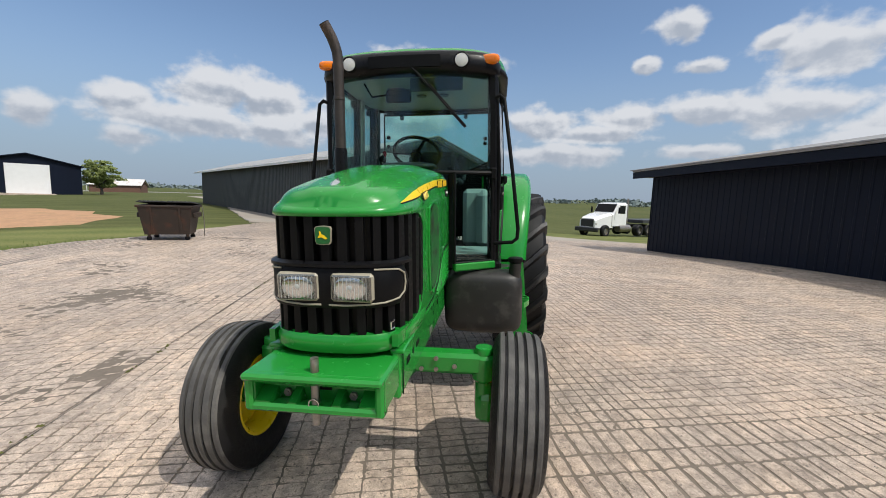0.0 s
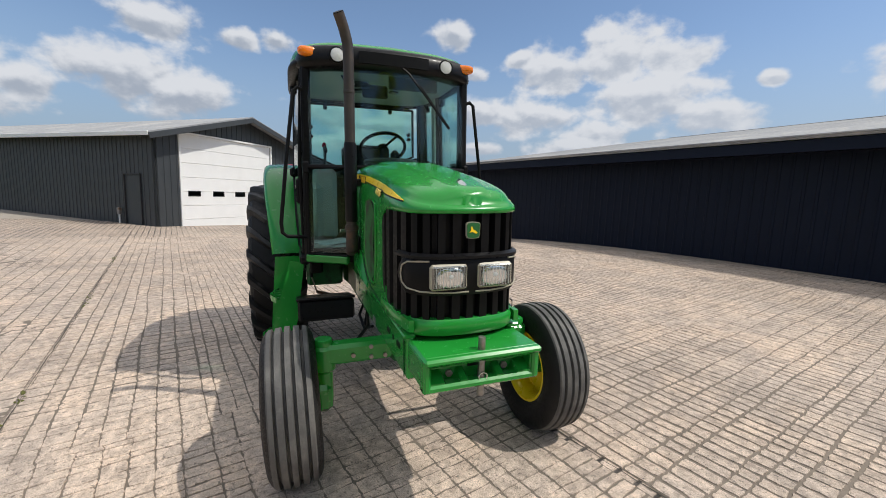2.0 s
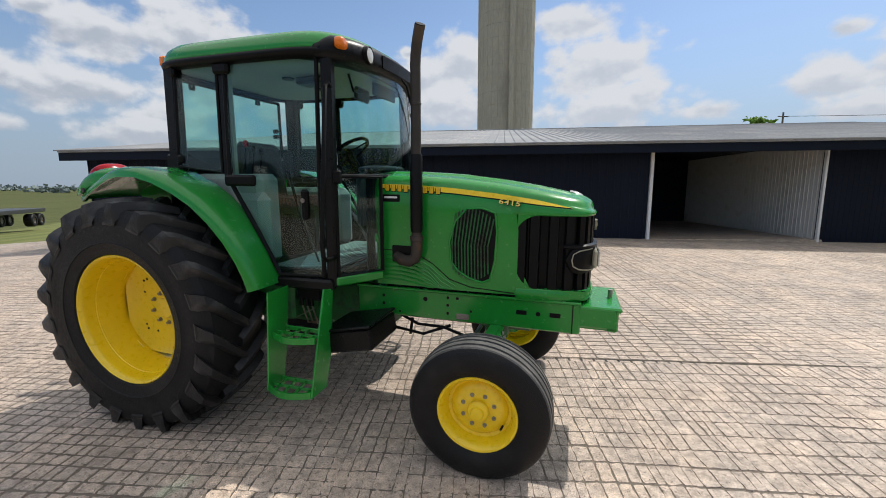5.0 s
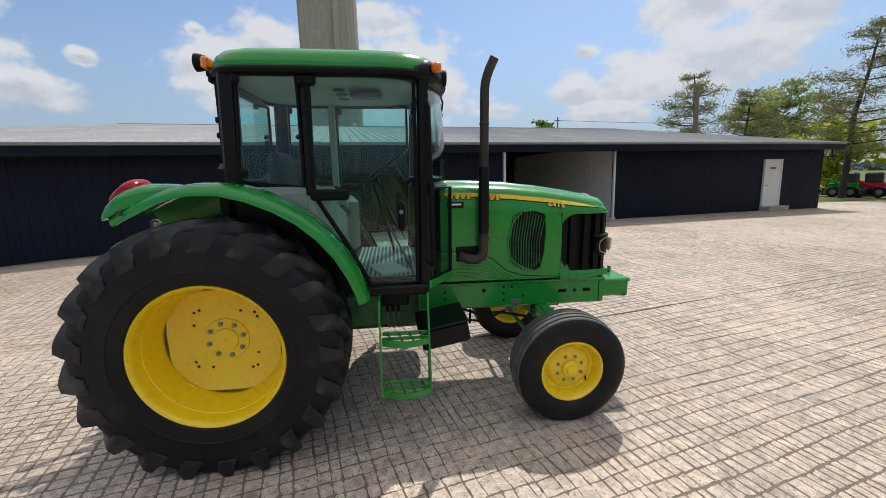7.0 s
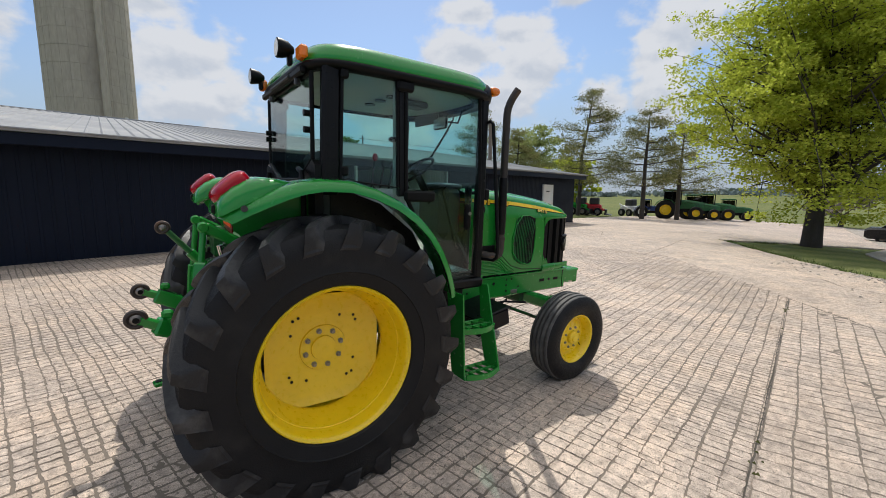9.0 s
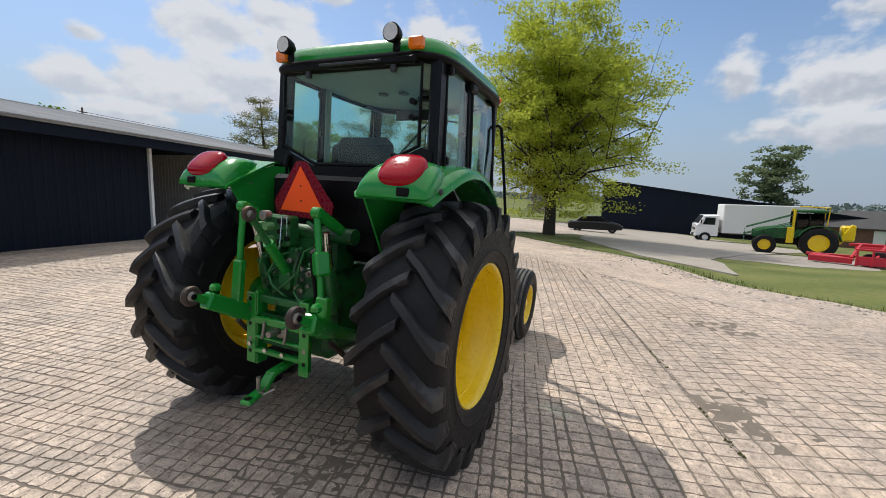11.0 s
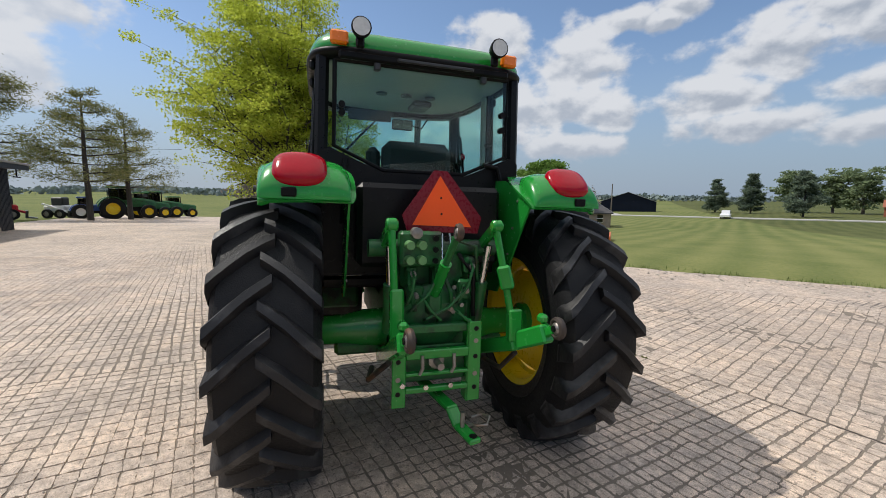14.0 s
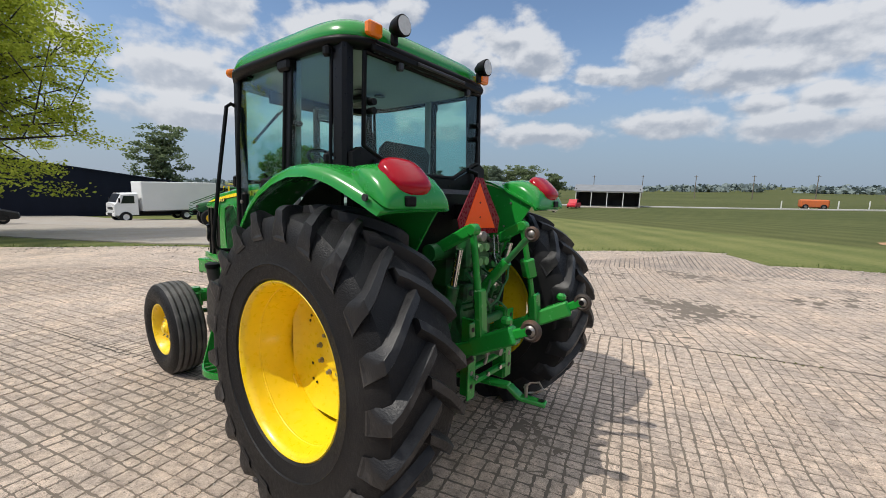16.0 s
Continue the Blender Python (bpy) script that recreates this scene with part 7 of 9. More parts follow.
# --- steps ---
for s in (-1, 1):
    st = tp("step_frame", Geo().plate([(-0.70, 1.0), (-0.90, 1.0), (-0.95, 0.40), (-0.965, 0.36), (-0.80, 0.36), (-0.76, 0.55)], 0.012, Matrix.Translation((1.01, 0, 0)) @ Matrix.Diagonal((1, -s, 1, 1)) @ pose(0, 0, 0, 90, 0, 90)), GREEN, label="green steps below the cab door")
    tp("step_side", Geo().plate([(-0.68, 1.0), (-0.78, 1.02), (-0.95, 0.42), (-0.965, 0.36), (-0.80, 0.36), (-0.74, 0.55)], 0.012, Matrix.Translation((1.345, 0, 0)) @ Matrix.Diagonal((1, -s, 1, 1)) @ pose(0, 0, 0, 90, 0, 90)), GREEN, st)
    for z, yo in ((0.385, 1.0), (0.72, 0.93)):
        # open tread with a bowed front rim
        bow = [(1.022 + 0.0315 * k, yo - 0.035 + 0.05 * math.sin(math.pi * k / 10)) for k in range(11)]
        rim = Geo().loft([[(x0, s * y0, z - 0.03), (x0, s * y0, z + 0.012), (x0, s * (y0 - 0.013), z + 0.012), (x0, s * (y0 - 0.013), z - 0.03)] for x0, y0 in bow])
        tr = tp("tread", rim, GREEN, st, "open tread with a bowed rim", smooth=40)
        tp("tread_bar", Geo().box((1.18, s * (yo - 0.175), z), (0.32, 0.014, 0.03), 0.004), GREEN, tr)
        for x0 in (1.06, 1.135, 1.21, 1.285):
            y1 = yo - 0.04 + 0.05 * math.sin(math.pi * (x0 + 0.03 - 1.022) / 0.315)
            tp("tread_bar", Geo().beam((x0, s * (yo - 0.172), z), (x0 + 0.03, s * y1, z), 0.010, 0.022, 0.002), GREEN, tr)
        tp("tread_bar", Geo().beam((1.02, s * (yo - 0.085), z), (1.34, s * (yo - 0.085), z), 0.022, 0.010, 0.002, up=(0, 1, 0)), GREEN, tr)
    tp("step_back", Geo().box((0.86, s * 0.5, 0.86), (0.3, 0.3, 0.26), 0.02), GREEN_DULL, frame_ob)
bb = tp("battery_box", Geo().box((1.475, -0.54, 0.665), (0.36, 0.40, 0.15), 0.015, Matrix.Translation((1.475, 0, 0.665)) @ Matrix.Rotation(radians(-11), 4, "Y") @ Matrix.Translation((-1.475, 0, -0.665))), BLACK_SATIN, label="black battery and tool box beside the steps")
tp("lid", Geo().box((1.475, -0.54, 0.748), (0.38, 0.42, 0.02), 0.008, Matrix.Translation((1.475, 0, 0.665)) @ Matrix.Rotation(radians(-11), 4, "Y") @ Matrix.Translation((-1.475, 0, -0.665))), BLACK_SATIN, bb)
tp("valve_block", Geo().box((1.12, -0.58, 0.93), (0.2, 0.1, 0.1), 0.015), BLACK, frame_ob)
for i in range(3):
    tp("fitting", Geo().tube([(1.06 + 0.04 * i, -0.62, 0.9), (1.06 + 0.04 * i, -0.62, 0.84)], 0.013, 8), BLACK, frame_ob)
    tp("hose", Geo().tube([(1.06 + 0.04 * i, -0.62, 0.84), (1.07 + 0.04 * i, -0.58, 0.7), (1.1, -0.3, 0.62)], 0.006, 6), STEEL, frame_ob)
tank = tp("fuel_tank", ellipsoid((1.28, 0.575, 0.76), (0.26, 0.30, 0.245), 0.35, 32, 18), TANK, label="black moulded fuel tank with a filler neck")
tp("filler_neck", Geo().tube([(1.44, 0.80, 0.92), (1.46, 0.815, 1.04), (1.46, 0.815, 1.07)], 0.045, 14), TANK, tank)
tp("cap", turned((1.46, 0.815, 1.075), [(0.05, 0), (0.055, 0.006), (0.055, 0.03), (0.045, 0.036), (0.0005, 0.036)], 20, "z"), BLACK, tank)

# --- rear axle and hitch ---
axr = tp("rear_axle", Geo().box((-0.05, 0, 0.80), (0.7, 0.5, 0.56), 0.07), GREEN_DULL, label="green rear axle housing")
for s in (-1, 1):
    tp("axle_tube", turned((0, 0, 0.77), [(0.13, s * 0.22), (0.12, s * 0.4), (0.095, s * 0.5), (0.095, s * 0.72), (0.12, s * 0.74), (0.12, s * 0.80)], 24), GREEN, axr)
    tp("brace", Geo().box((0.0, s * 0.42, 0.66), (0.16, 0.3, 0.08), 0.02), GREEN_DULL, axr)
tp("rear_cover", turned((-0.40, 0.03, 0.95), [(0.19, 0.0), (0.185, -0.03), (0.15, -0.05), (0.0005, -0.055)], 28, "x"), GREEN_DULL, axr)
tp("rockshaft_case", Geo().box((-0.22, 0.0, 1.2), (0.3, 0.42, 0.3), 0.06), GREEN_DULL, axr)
for y, z, w, h in ((-0.14, 1.10, 0.09, 0.12), (0.02, 1.16, 0.07, 0.16), (0.15, 1.08, 0.1, 0.1), (-0.05, 1.0, 0.12, 0.07), (0.17, 1.2, 0.06, 0.09), (-0.17, 1.24, 0.06, 0.1)):
    tp("valve_body", Geo().box((-0.41, y, z), (0.09, w, h), 0.014), GREEN_DULL, axr)
    tp("port", turned((-0.46, y, z), [(0.018, 0.01), (0.018, -0.02), (0.012, -0.024), (0.012, -0.04), (0.0005, -0.04)], 8, "x"), STEEL, axr)
for y0, z0, y1, z1 in ((-0.14, 1.13, 0.1, 0.93), (0.15, 1.1, 0.02, 0.92), (-0.17, 1.27, -0.08, 1.02), (0.02, 1.22, 0.19, 0.98), (-0.05, 1.02, -0.2, 0.88), (0.17, 1.22, 0.21, 1.02)):
    tp("hose", Geo().tube([(-0.44, y0, z0), (-0.54, y0 * 0.8 + y1 * 0.2, z0 - 0.03), (-0.55, (y0 + y1) / 2, (z0 + z1) / 2), (-0.52, y1, z1 + 0.03), (-0.44, y1, z1)], 0.008, 8), GREEN_DULL, axr)
tp("rockshaft", Geo().tube([(-0.33, -0.36, 1.33), (-0.33, 0.40, 1.33)], 0.05, 16), GREEN_DULL, axr)
hitch = tp("hitch_frame", Geo().box((-0.50, 0.04, 0.90), (0.05, 0.36, 0.05), 0.008), GREEN_DULL, label="green three-point hitch with links and drawbar")
for y in (0.225, -0.145):
    up = tp("upright", Geo().box((-0.50, y, 0.71), (0.09, 0.02, 0.48), 0.006), GREEN, hitch)
    tp("flange", Geo().box((-0.55, y + (0.03 if y > 0 else -0.03), 0.71), (0.014, 0.075, 0.46), 0.004), GREEN, up)
    for z in (0.90, 0.83, 0.74, 0.64, 0.56):
        tp("hole", turned((-0.5575, y + (0.035 if y > 0 else -0.035), z), disc(0.014, -0.001, 0.001), 10, "x"), BLACK if z not in (0.83, 0.64) else STEEL, up)
for z, d in ((0.77, 0.05), (0.57, 0.03), (0.66, 0.02)):
    tp("cross_bar", Geo().box((-0.54, 0.04, z), (0.04, 0.36, d), 0.006), GREEN, hitch)
tp("hitch_plate", Geo().box((-0.49, 0.04, 0.70), (0.02, 0.35, 0.2), 0.004), GREEN_DULL, hitch)
tp("pto_shaft", turned((-0.50, 0.04, 0.72), [(0.045, 0), (0.045, -0.03), (0.02, -0.035), (0.02, -0.12), (0.0005, -0.12)], 14, "x"), STEEL, hitch)
for y in (0.13, -0.05):
    tp("hook_bar", Geo().tube([(-0.565, y, 0.77), (-0.575, y, 0.70), (-0.57, y + 0.015, 0.665)], 0.010, 8), STEEL, hitch)
for y, z in ((0.24, 0.615), (0.11, 0.595), (-0.03, 0.595)):
    tp("bolt", turned((-0.57, y, z), [(0.015, 0), (0.015, -0.014), (0.0005, -0.014)], 6, "x"), CHROME, hitch)
db = tp("drawbar", Geo().beam((-0.25, 0.06, 0.50), (-0.66, -0.02, 0.50), 0.068, 0.032, 0.008), GREEN, hitch, "green drawbar with a loop handle")
tp("drawbar_drop", Geo().beam((-0.65, -0.018, 0.50), (-0.73, -0.035, 0.44), 0.068, 0.032, 0.008), GREEN, db)
tp("drawbar_end", Geo().beam((-0.72, -0.035, 0.44), (-0.88, -0.07, 0.43), 0.066, 0.03, 0.008), GREEN, db)
tp("drawbar_hole", turned((-0.85, -0.065, 0.448), disc(0.02, -0.002, 0.002), 12, "z"), BLACK, db)
tp("drawbar_pin", Geo().tube([(-0.76, -0.04, 0.45), (-0.76, -0.04, 0.53)], 0.012, 10), STEEL, db)
tp("loop", Geo().tube([(-0.74, -0.07, 0.46), (-0.80, -0.10, 0.47), (-0.82, -0.15, 0.48), (-0.78, -0.18, 0.50), (-0.73, -0.16, 0.49), (-0.71, -0.11, 0.47)], 0.007, 8), STEEL, db)
for s, end in ((1, (-0.925, 0.285, 0.982)), (-1, (-0.925, -0.46, 0.994))):
    y0 = 0.29 * s
    link = tp("lower_link", Geo().beam((-0.10, y0, 0.62), (-0.66, (y0 + end[1]) / 2, 0.84), 0.055, 0.085, 0.01), GREEN, hitch, "green lower lift link")
    tp("link_end", Geo().beam((-0.58, (y0 * 0.45 + end[1] * 0.55), 0.815), (-0.84, end[1], 0.945), 0.075, 0.10, 0.012), GREEN, link)
    tp("link_stub", Geo().beam((-0.80, end[1], 0.93), (end[0], end[1], end[2]), 0.04, 0.055, 0.01), GREEN, link)
    tp("ball_ring", Geo().lathe([(0.042 + 0.016 * math.cos(a), 0.02 * math.sin(a)) for a in (2 * math.pi * k / 8 for k in range(8))], 22, Matrix.Translation(end), True), RUST, link, "rust-brown worn ball ring")
    tp("ball", ellipsoid(end, (0.036, 0.026, 0.036)), STEEL, link)
    tp("ball_hole", Geo().lathe(disc(0.016, -0.03, 0.03), 14, Matrix.Translation(end)), BLACK, link)
    tp("latch_knob", Geo().box((-0.78, end[1], 1.005), (0.06, 0.05, 0.05), 0.015), GREEN, link)
    la = tp("lift_arm", Geo().beam((-0.30, s * 0.30 + 0.02, 1.33), (-0.56, s * 0.29 + 0.02, 1.475), 0.036, 0.07, 0.012), GREEN, hitch, "green lift arm")
    tp("arm_end", Geo().lathe([(0.0005, -0.03), (0.026, -0.03), (0.034, -0.02), (0.034, 0.02), (0.026, 0.03), (0.0005, 0.03)], 18, Matrix.Translation((-0.57, s * 0.29 + 0.02, 1.475))), GREEN, la)
    lx = (y0 + end[1]) / 2
    lk = tp("lift_link", Geo().tube([(-0.57, s * 0.29 + 0.02, 1.45), (-0.60, (s * 0.29 + 0.02 + lx) / 2, 1.18), (-0.63, lx, 0.87)], 0.02, 12), GREEN, la)
    if s < 0:
        tp("turnbuckle", Geo().beam((-0.585, (s * 0.29 + lx) / 2 + 0.02, 1.26), (-0.602, (s * 0.29 + lx) / 2 - 0.01, 1.13), 0.085, 0.075, 0.012), GREEN, lk)
        tp("fork", Geo().beam((-0.62, lx, 1.02), (-0.635, lx, 0.84), 0.08, 0.06, 0.01), GREEN, lk)
    else:
        tp("fork", Geo().beam((-0.61, lx, 1.15), (-0.635, lx, 0.84), 0.07, 0.05, 0.01), GREEN, lk)
    cyl = tp("lift_cylinder", Geo().tube([(-0.36, s * 0.26 + 0.02, 0.85), (-0.43, s * 0.27 + 0.02, 1.14)], 0.038, 14), GREEN_DULL, hitch)
    tp("piston_rod", Geo().tube([(-0.43, s * 0.27 + 0.02, 1.13), (-0.48, s * 0.285 + 0.02, 1.36)], 0.022, 12), CHROME, cyl, "chrome piston rod")
    tp("chain", Geo().tube([(-0.25, s * 0.36, 0.60), (-0.42, s * 0.40, 0.60), (-0.6, lx + s * 0.03, 0.76)], 0.016, 8), RUST, hitch)
tl = tp("top_link", Geo().tube([(-0.45, 0.05, 1.06), (-0.63, 0.035, 1.28)], 0.032, 14), GREEN, hitch, "green threaded top link with a ball end")
tp("thread", Geo().tube([(-0.62, 0.036, 1.27), (-0.75, 0.022, 1.425)], 0.019, 12), GREEN_DULL, tl)
tp("ball_ring", Geo().lathe([(0.032 + 0.013 * math.cos(a), 0.017 * math.sin(a)) for a in (2 * math.pi * k / 8 for k in range(8))], 20, Matrix.Translation((-0.775, 0.02, 1.452)), True), RUST, tl)
tp("ball", ellipsoid((-0.775, 0.02, 1.452), (0.026, 0.02, 0.026)), STEEL, tl)
tp("top_link_bracket", Geo().box((-0.45, 0.05, 1.03), (0.1, 0.09, 0.12), 0.015), GREEN_DULL, hitch)
cb = tp("coupler_block", Geo().box((-0.45, 0.13, 1.34), (0.10, 0.24, 0.19), 0.015), GREEN_DULL, label="green hydraulic coupler block with capped outlets")
for y in (0.205, 0.14):
    for z in (1.365, 1.285):
        tp("coupler_cap", turned((-0.52, y, z), [(0.025, 0.03), (0.025, -0.03), (0.022, -0.038), (0.0005, -0.038)], 16, "x"), CAP, cb)
tp("socket", turned((-0.52, 0.17, 1.43), [(0.03, 0.02), (0.03, -0.03), (0.0005, -0.035)], 16, "x"), STEEL, cb)
for y, z in ((0.06, 1.40), (0.06, 1.34), (0.06, 1.28), (0.0, 1.40), (0.0, 1.30)):
    tp("plug", turned((-0.52, y, z), disc(0.016, -0.008, 0.008), 10, "x"), BLACK, cb)
tp("pull_rod", Geo().tube([(-0.53, 0.03, 1.43), (-0.54, 0.03, 1.3), (-0.56, 0.02, 1.24)], 0.006, 6), CHROME, cb)
tp("pull_rod", Geo().tube([(-0.53, -0.01, 1.43), (-0.54, -0.02, 1.32)], 0.006, 6), CHROME, cb)
for pts in ([(-0.40, 0.18, 1.24), (-0.52, 0.2, 1.15), (-0.5, 0.16, 1.0)], [(-0.38, -0.12, 1.3), (-0.5, -0.17, 1.2), (-0.47, -0.19, 0.95)], [(-0.4, 0.0, 1.24), (-0.5, -0.04, 1.1), (-0.44, -0.08, 0.95)], [(-0.4, -0.05, 1.4), (-0.45, -0.2, 1.35), (-0.4, -0.24, 1.1)]):
    tp("hose", Geo().tube(pts, 0.012, 8), GREEN_DULL if pts[0][1] > -0.1 else BLACK, cb)
for i in range(5):
    tp("stud", turned((-0.46, -0.07 - 0.05 * (i % 2), 1.12 - 0.035 * i), [(0.013, 0), (0.013, -0.012), (0.0005, -0.012)], 6, "x"), STEEL, axr)
tp("sticker", Geo().box((-0.003, 0.346, 1.405), (0.004, 0.05, 0.022), 0.001), YELLOW, cab, "small yellow warning sticker")
tp("rear_block", Geo().box((-0.10, 0.0, 1.45), (0.24, 0.9, 0.5), 0.03), BLACK_SATIN, cab)
sm = [(0.048, 1.772), (-0.028, 1.772), (-0.245, 1.515), (-0.225, 1.422), (0.195, 1.432), (0.225, 1.52)]
SM = Matrix.Translation((-0.40, 0, 0)) @ Matrix.Rotation(radians(0), 4, "Y") @ pose(0, 0, 0, 90, 0, 90)
smv = tp("warning_triangle", Geo().plate([(y, z) for y, z in sm], 0.006, SM), DARK_RED, label="orange slow-vehicle triangle with a dark red border")
tp("orange_field", Geo().plate([(0.012, 1.742), (-0.183, 1.458), (0.168, 1.466)], 0.004, Matrix.Translation((-0.005, 0, 0)) @ SM), ORANGE, smv)
for y, z in ((0.005, 1.62), (0.0, 1.53)):
    tp("rivet", turned((-0.4085, y, z), disc(0.006, -0.001, 0.001), 8, "x"), BLACK, smv)
tp("triangle_bracket", Geo().box((-0.3, 0.0, 1.56), (0.2, 0.04, 0.1), 0.008), BLACK, smv)

# ---- trees ----
def leaf_material(name, a, b, trans=0.35):
    m = bpy.data.materials.new(name)
    m.use_nodes = True
    n, l = m.node_tree.nodes, m.node_tree.links
    n.remove(n["Principled BSDF"])
    g2, mix, df, tr, ms = n.new("ShaderNodeNewGeometry"), n.new("ShaderNodeMix"), n.new("ShaderNodeBsdfDiffuse"), n.new("ShaderNodeBsdfTranslucent"), n.new("ShaderNodeMixShader")
    mix.data_type = "RGBA"
    mix.inputs["A"].default_value, mix.inputs["B"].default_value = hexa(a), hexa(b)
    l.new(g2.outputs["Random Per Island"], mix.inputs["Factor"])
    for s in (df, tr):
        l.new(mix.outputs["Result"], s.inputs["Color"])
    ms.inputs[0].default_value = trans
    l.new(df.outputs[0], ms.inputs[1])
    l.new(tr.outputs[0], ms.inputs[2])
    l.new(ms.outputs[0], n["Material Output"].inputs[0])
    return m


SPRING = leaf_material("spring_leaves", (0.33, 0.40, 0.045), (0.56, 0.60, 0.10), 0.6)
MAPLE = leaf_material("dense_green_leaves", (0.11, 0.20, 0.038), (0.20, 0.31, 0.08), 0.45)
OLIVE = leaf_material("pale_green_leaves", (0.27, 0.33, 0.12), (0.42, 0.46, 0.20), 0.5)
NEEDLE = leaf_material("pine_needles", (0.15, 0.17, 0.06), (0.30, 0.28, 0.13), 0.35)
# far foliage greyed and paled: haze of the air put into its colour
FAR_LEAF = leaf_material("haze_tinted_green_leaves", (0.16, 0.21, 0.11), (0.24, 0.29, 0.16), 0.45)
# spruce green lightened for the same distance haze
SPRUCE = leaf_material("haze_paled_spruce_needles", (0.12, 0.16, 0.11), (0.17, 0.21, 0.15), 0.35)
BARE = leaf_material("bare_twigs", (0.20, 0.18, 0.155), (0.28, 0.25, 0.22), 0.3)
BARK = material("grey_brown_bark", (0.10, 0.082, 0.065), 0.95, var=0.35, scale=5, fine=30, bump=0.03, bump_scale=25, stretch=(1, 1, 0.25))
DARK_BARK = material("dark_wet_bark", (0.05, 0.042, 0.036), 0.95, var=0.35, scale=5, fine=30, bump=0.03, bump_scale=25, stretch=(1, 1, 0.25))


def leaf_quads(centres, sizes, rs, flat=0.5, aspect=0.6):
    """Small bent leaves, one quad each, at the given centres."""
    n = len(centres)
    d1 = rs.normal(size=(n, 3))
    d1[:, 2] *= flat
    d1 /= np.linalg.norm(d1, axis=1)[:, None]
    d2 = rs.normal(size=(n, 3))
    d2 -= (d2 * d1).sum(1)[:, None] * d1
    d2 /= np.linalg.norm(d2, axis=1)[:, None]
    s = np.asarray(sizes)[:, None]
    c = np.asarray(centres)
    v = np.stack([c - d1 * s, c + d2 * s * aspect, c + d1 * s, c - d2 * s * aspect], 1).reshape(-1, 3)
    geo = Geo()
    geo.v = [tuple(p) for p in v.tolist()]
    geo.f = [(4 * i, 4 * i + 1, 4 * i + 2, 4 * i + 3) for i in range(n)]
    return geo


def broad_tree(x, y, h, rad, low, leaves, size, leaf, bark, seed, label, trunk_r=0.3, limbs=14, tight=1.0, squash=1.0, category="tree", even=0.7, droop=None, trim=False):
    rs = np.random.RandomState(seed)
    z = ground_z(x, y) - 0.1
    turn = rs.uniform(0, 360)
    t = thing("tree", pose(x, y, z, 0, 0, turn), label, category)
    tr = Geo()
    top = h * 0.72
    pts = [(0.12 * rs.randn() * k, 0.12 * rs.randn() * k, top * k / 5) for k in range(6)]
    tr.tube([(0, 0, -0.2)] + pts[1:], [trunk_r * 1.35, trunk_r, trunk_r * 0.85, trunk_r * 0.65, trunk_r * 0.4, trunk_r * 0.15], 12)
    ends = []
    limb = Geo()
    for i in range(limbs):
        f = 0.22 + 0.75 * (i / limbs)
        base = Vector((0, 0, top * f * 0.95))
        a = i * 2.4 + rs.uniform(-0.4, 0.4)
        up = low + (h - low) * min(1.0, max(0.02, f * 1.05 + rs.uniform(-0.18, 0.15)))
        reach = rad * math.sqrt(max(0.08, 1 - ((up - (low + h) / 2) / ((h - low) / 2)) ** 2)) * rs.uniform(even, 1.02)
        if droop:
            side = max(0.0, math.cos(a + radians(turn) - radians(droop[0])))
            reach *= 1 + droop[1] * side * max(0.0, 1 - (up - low) / (0.6 * (h - low)))
        tip = Vector((reach * math.cos(a), reach * math.sin(a) * squash, up))
        mid = base.lerp(tip, 0.5) + Vector((0, 0, (h - low) * 0.06))
        r0 = trunk_r * (0.42 - 0.25 * f)
        limb.tube([base, base.lerp(mid, 0.5), mid, mid.lerp(tip, 0.5), tip], [r0, r0 * 0.8, r0 * 0.55, r0 * 0.35, r0 * 0.12], 7)
        for k in range(7):
            s0 = base.lerp(mid, 0.55 + 0.4 * k / 7) if k < 3 else mid.lerp(tip, (k - 3) / 3.2)
            e = s0 + Vector(rs.normal(size=3).tolist()) * rad * 0.26
            e.z = max(low * 0.95, min(h, e.z + 0.1 * rad))
            if trim:
                e = s0.lerp(e, 0.3)
            limb.tube([s0, s0.lerp(e, 0.5) + Vector((0, 0, 0.1)), e], [r0 * 0.28, r0 * 0.18, r0 * 0.05], 5)
            ends += [e, s0.lerp(e, 0.6)]
        ends.append(tip)
    part("trunk", tr, bark, t)
    part("limb", limb, bark, t, "spreading limbs and twigs").name = "limb"
    ends = np.array([list(e) for e in ends])
    weight = rs.uniform(0.3, 1.0, len(ends))
    pick = rs.choice(len(ends), leaves, p=weight / weight.sum())
    spread = rad * 0.14 * tight * rs.uniform(0.6, 1.2, len(ends))[pick][:, None]
    c = ends[pick] + np.clip(rs.normal(size=(leaves, 3)), -1.45, 1.45) * spread * np.array([1, 1, 0.42])
    c[:, 2] = np.maximum(c[:, 2], low * 0.8)
    if trim:
        mid = np.array([0, 0, (low + h) / 2])
        q = np.linalg.norm((c - mid) / np.array([rad, rad, (h - low) / 2]), axis=1)
        c = mid + (c - mid) * np.minimum(1, (rs.uniform(0.86, 1.07, leaves) + 0.06 * np.sin(c[:, 0] * 2.3) * np.sin(c[:, 1] * 2.1 + 1) + 0.05 * np.sin(c[:, 2] * 3.1)) / np.maximum(q, 0.01))[:, None]
    ob = part("crown", leaf_quads(c, size * rs.uniform(0.6, 1.25, leaves), rs), leaf, t, smooth=None, fix=False)
    tagged(ob, kind="stuff")
    return t


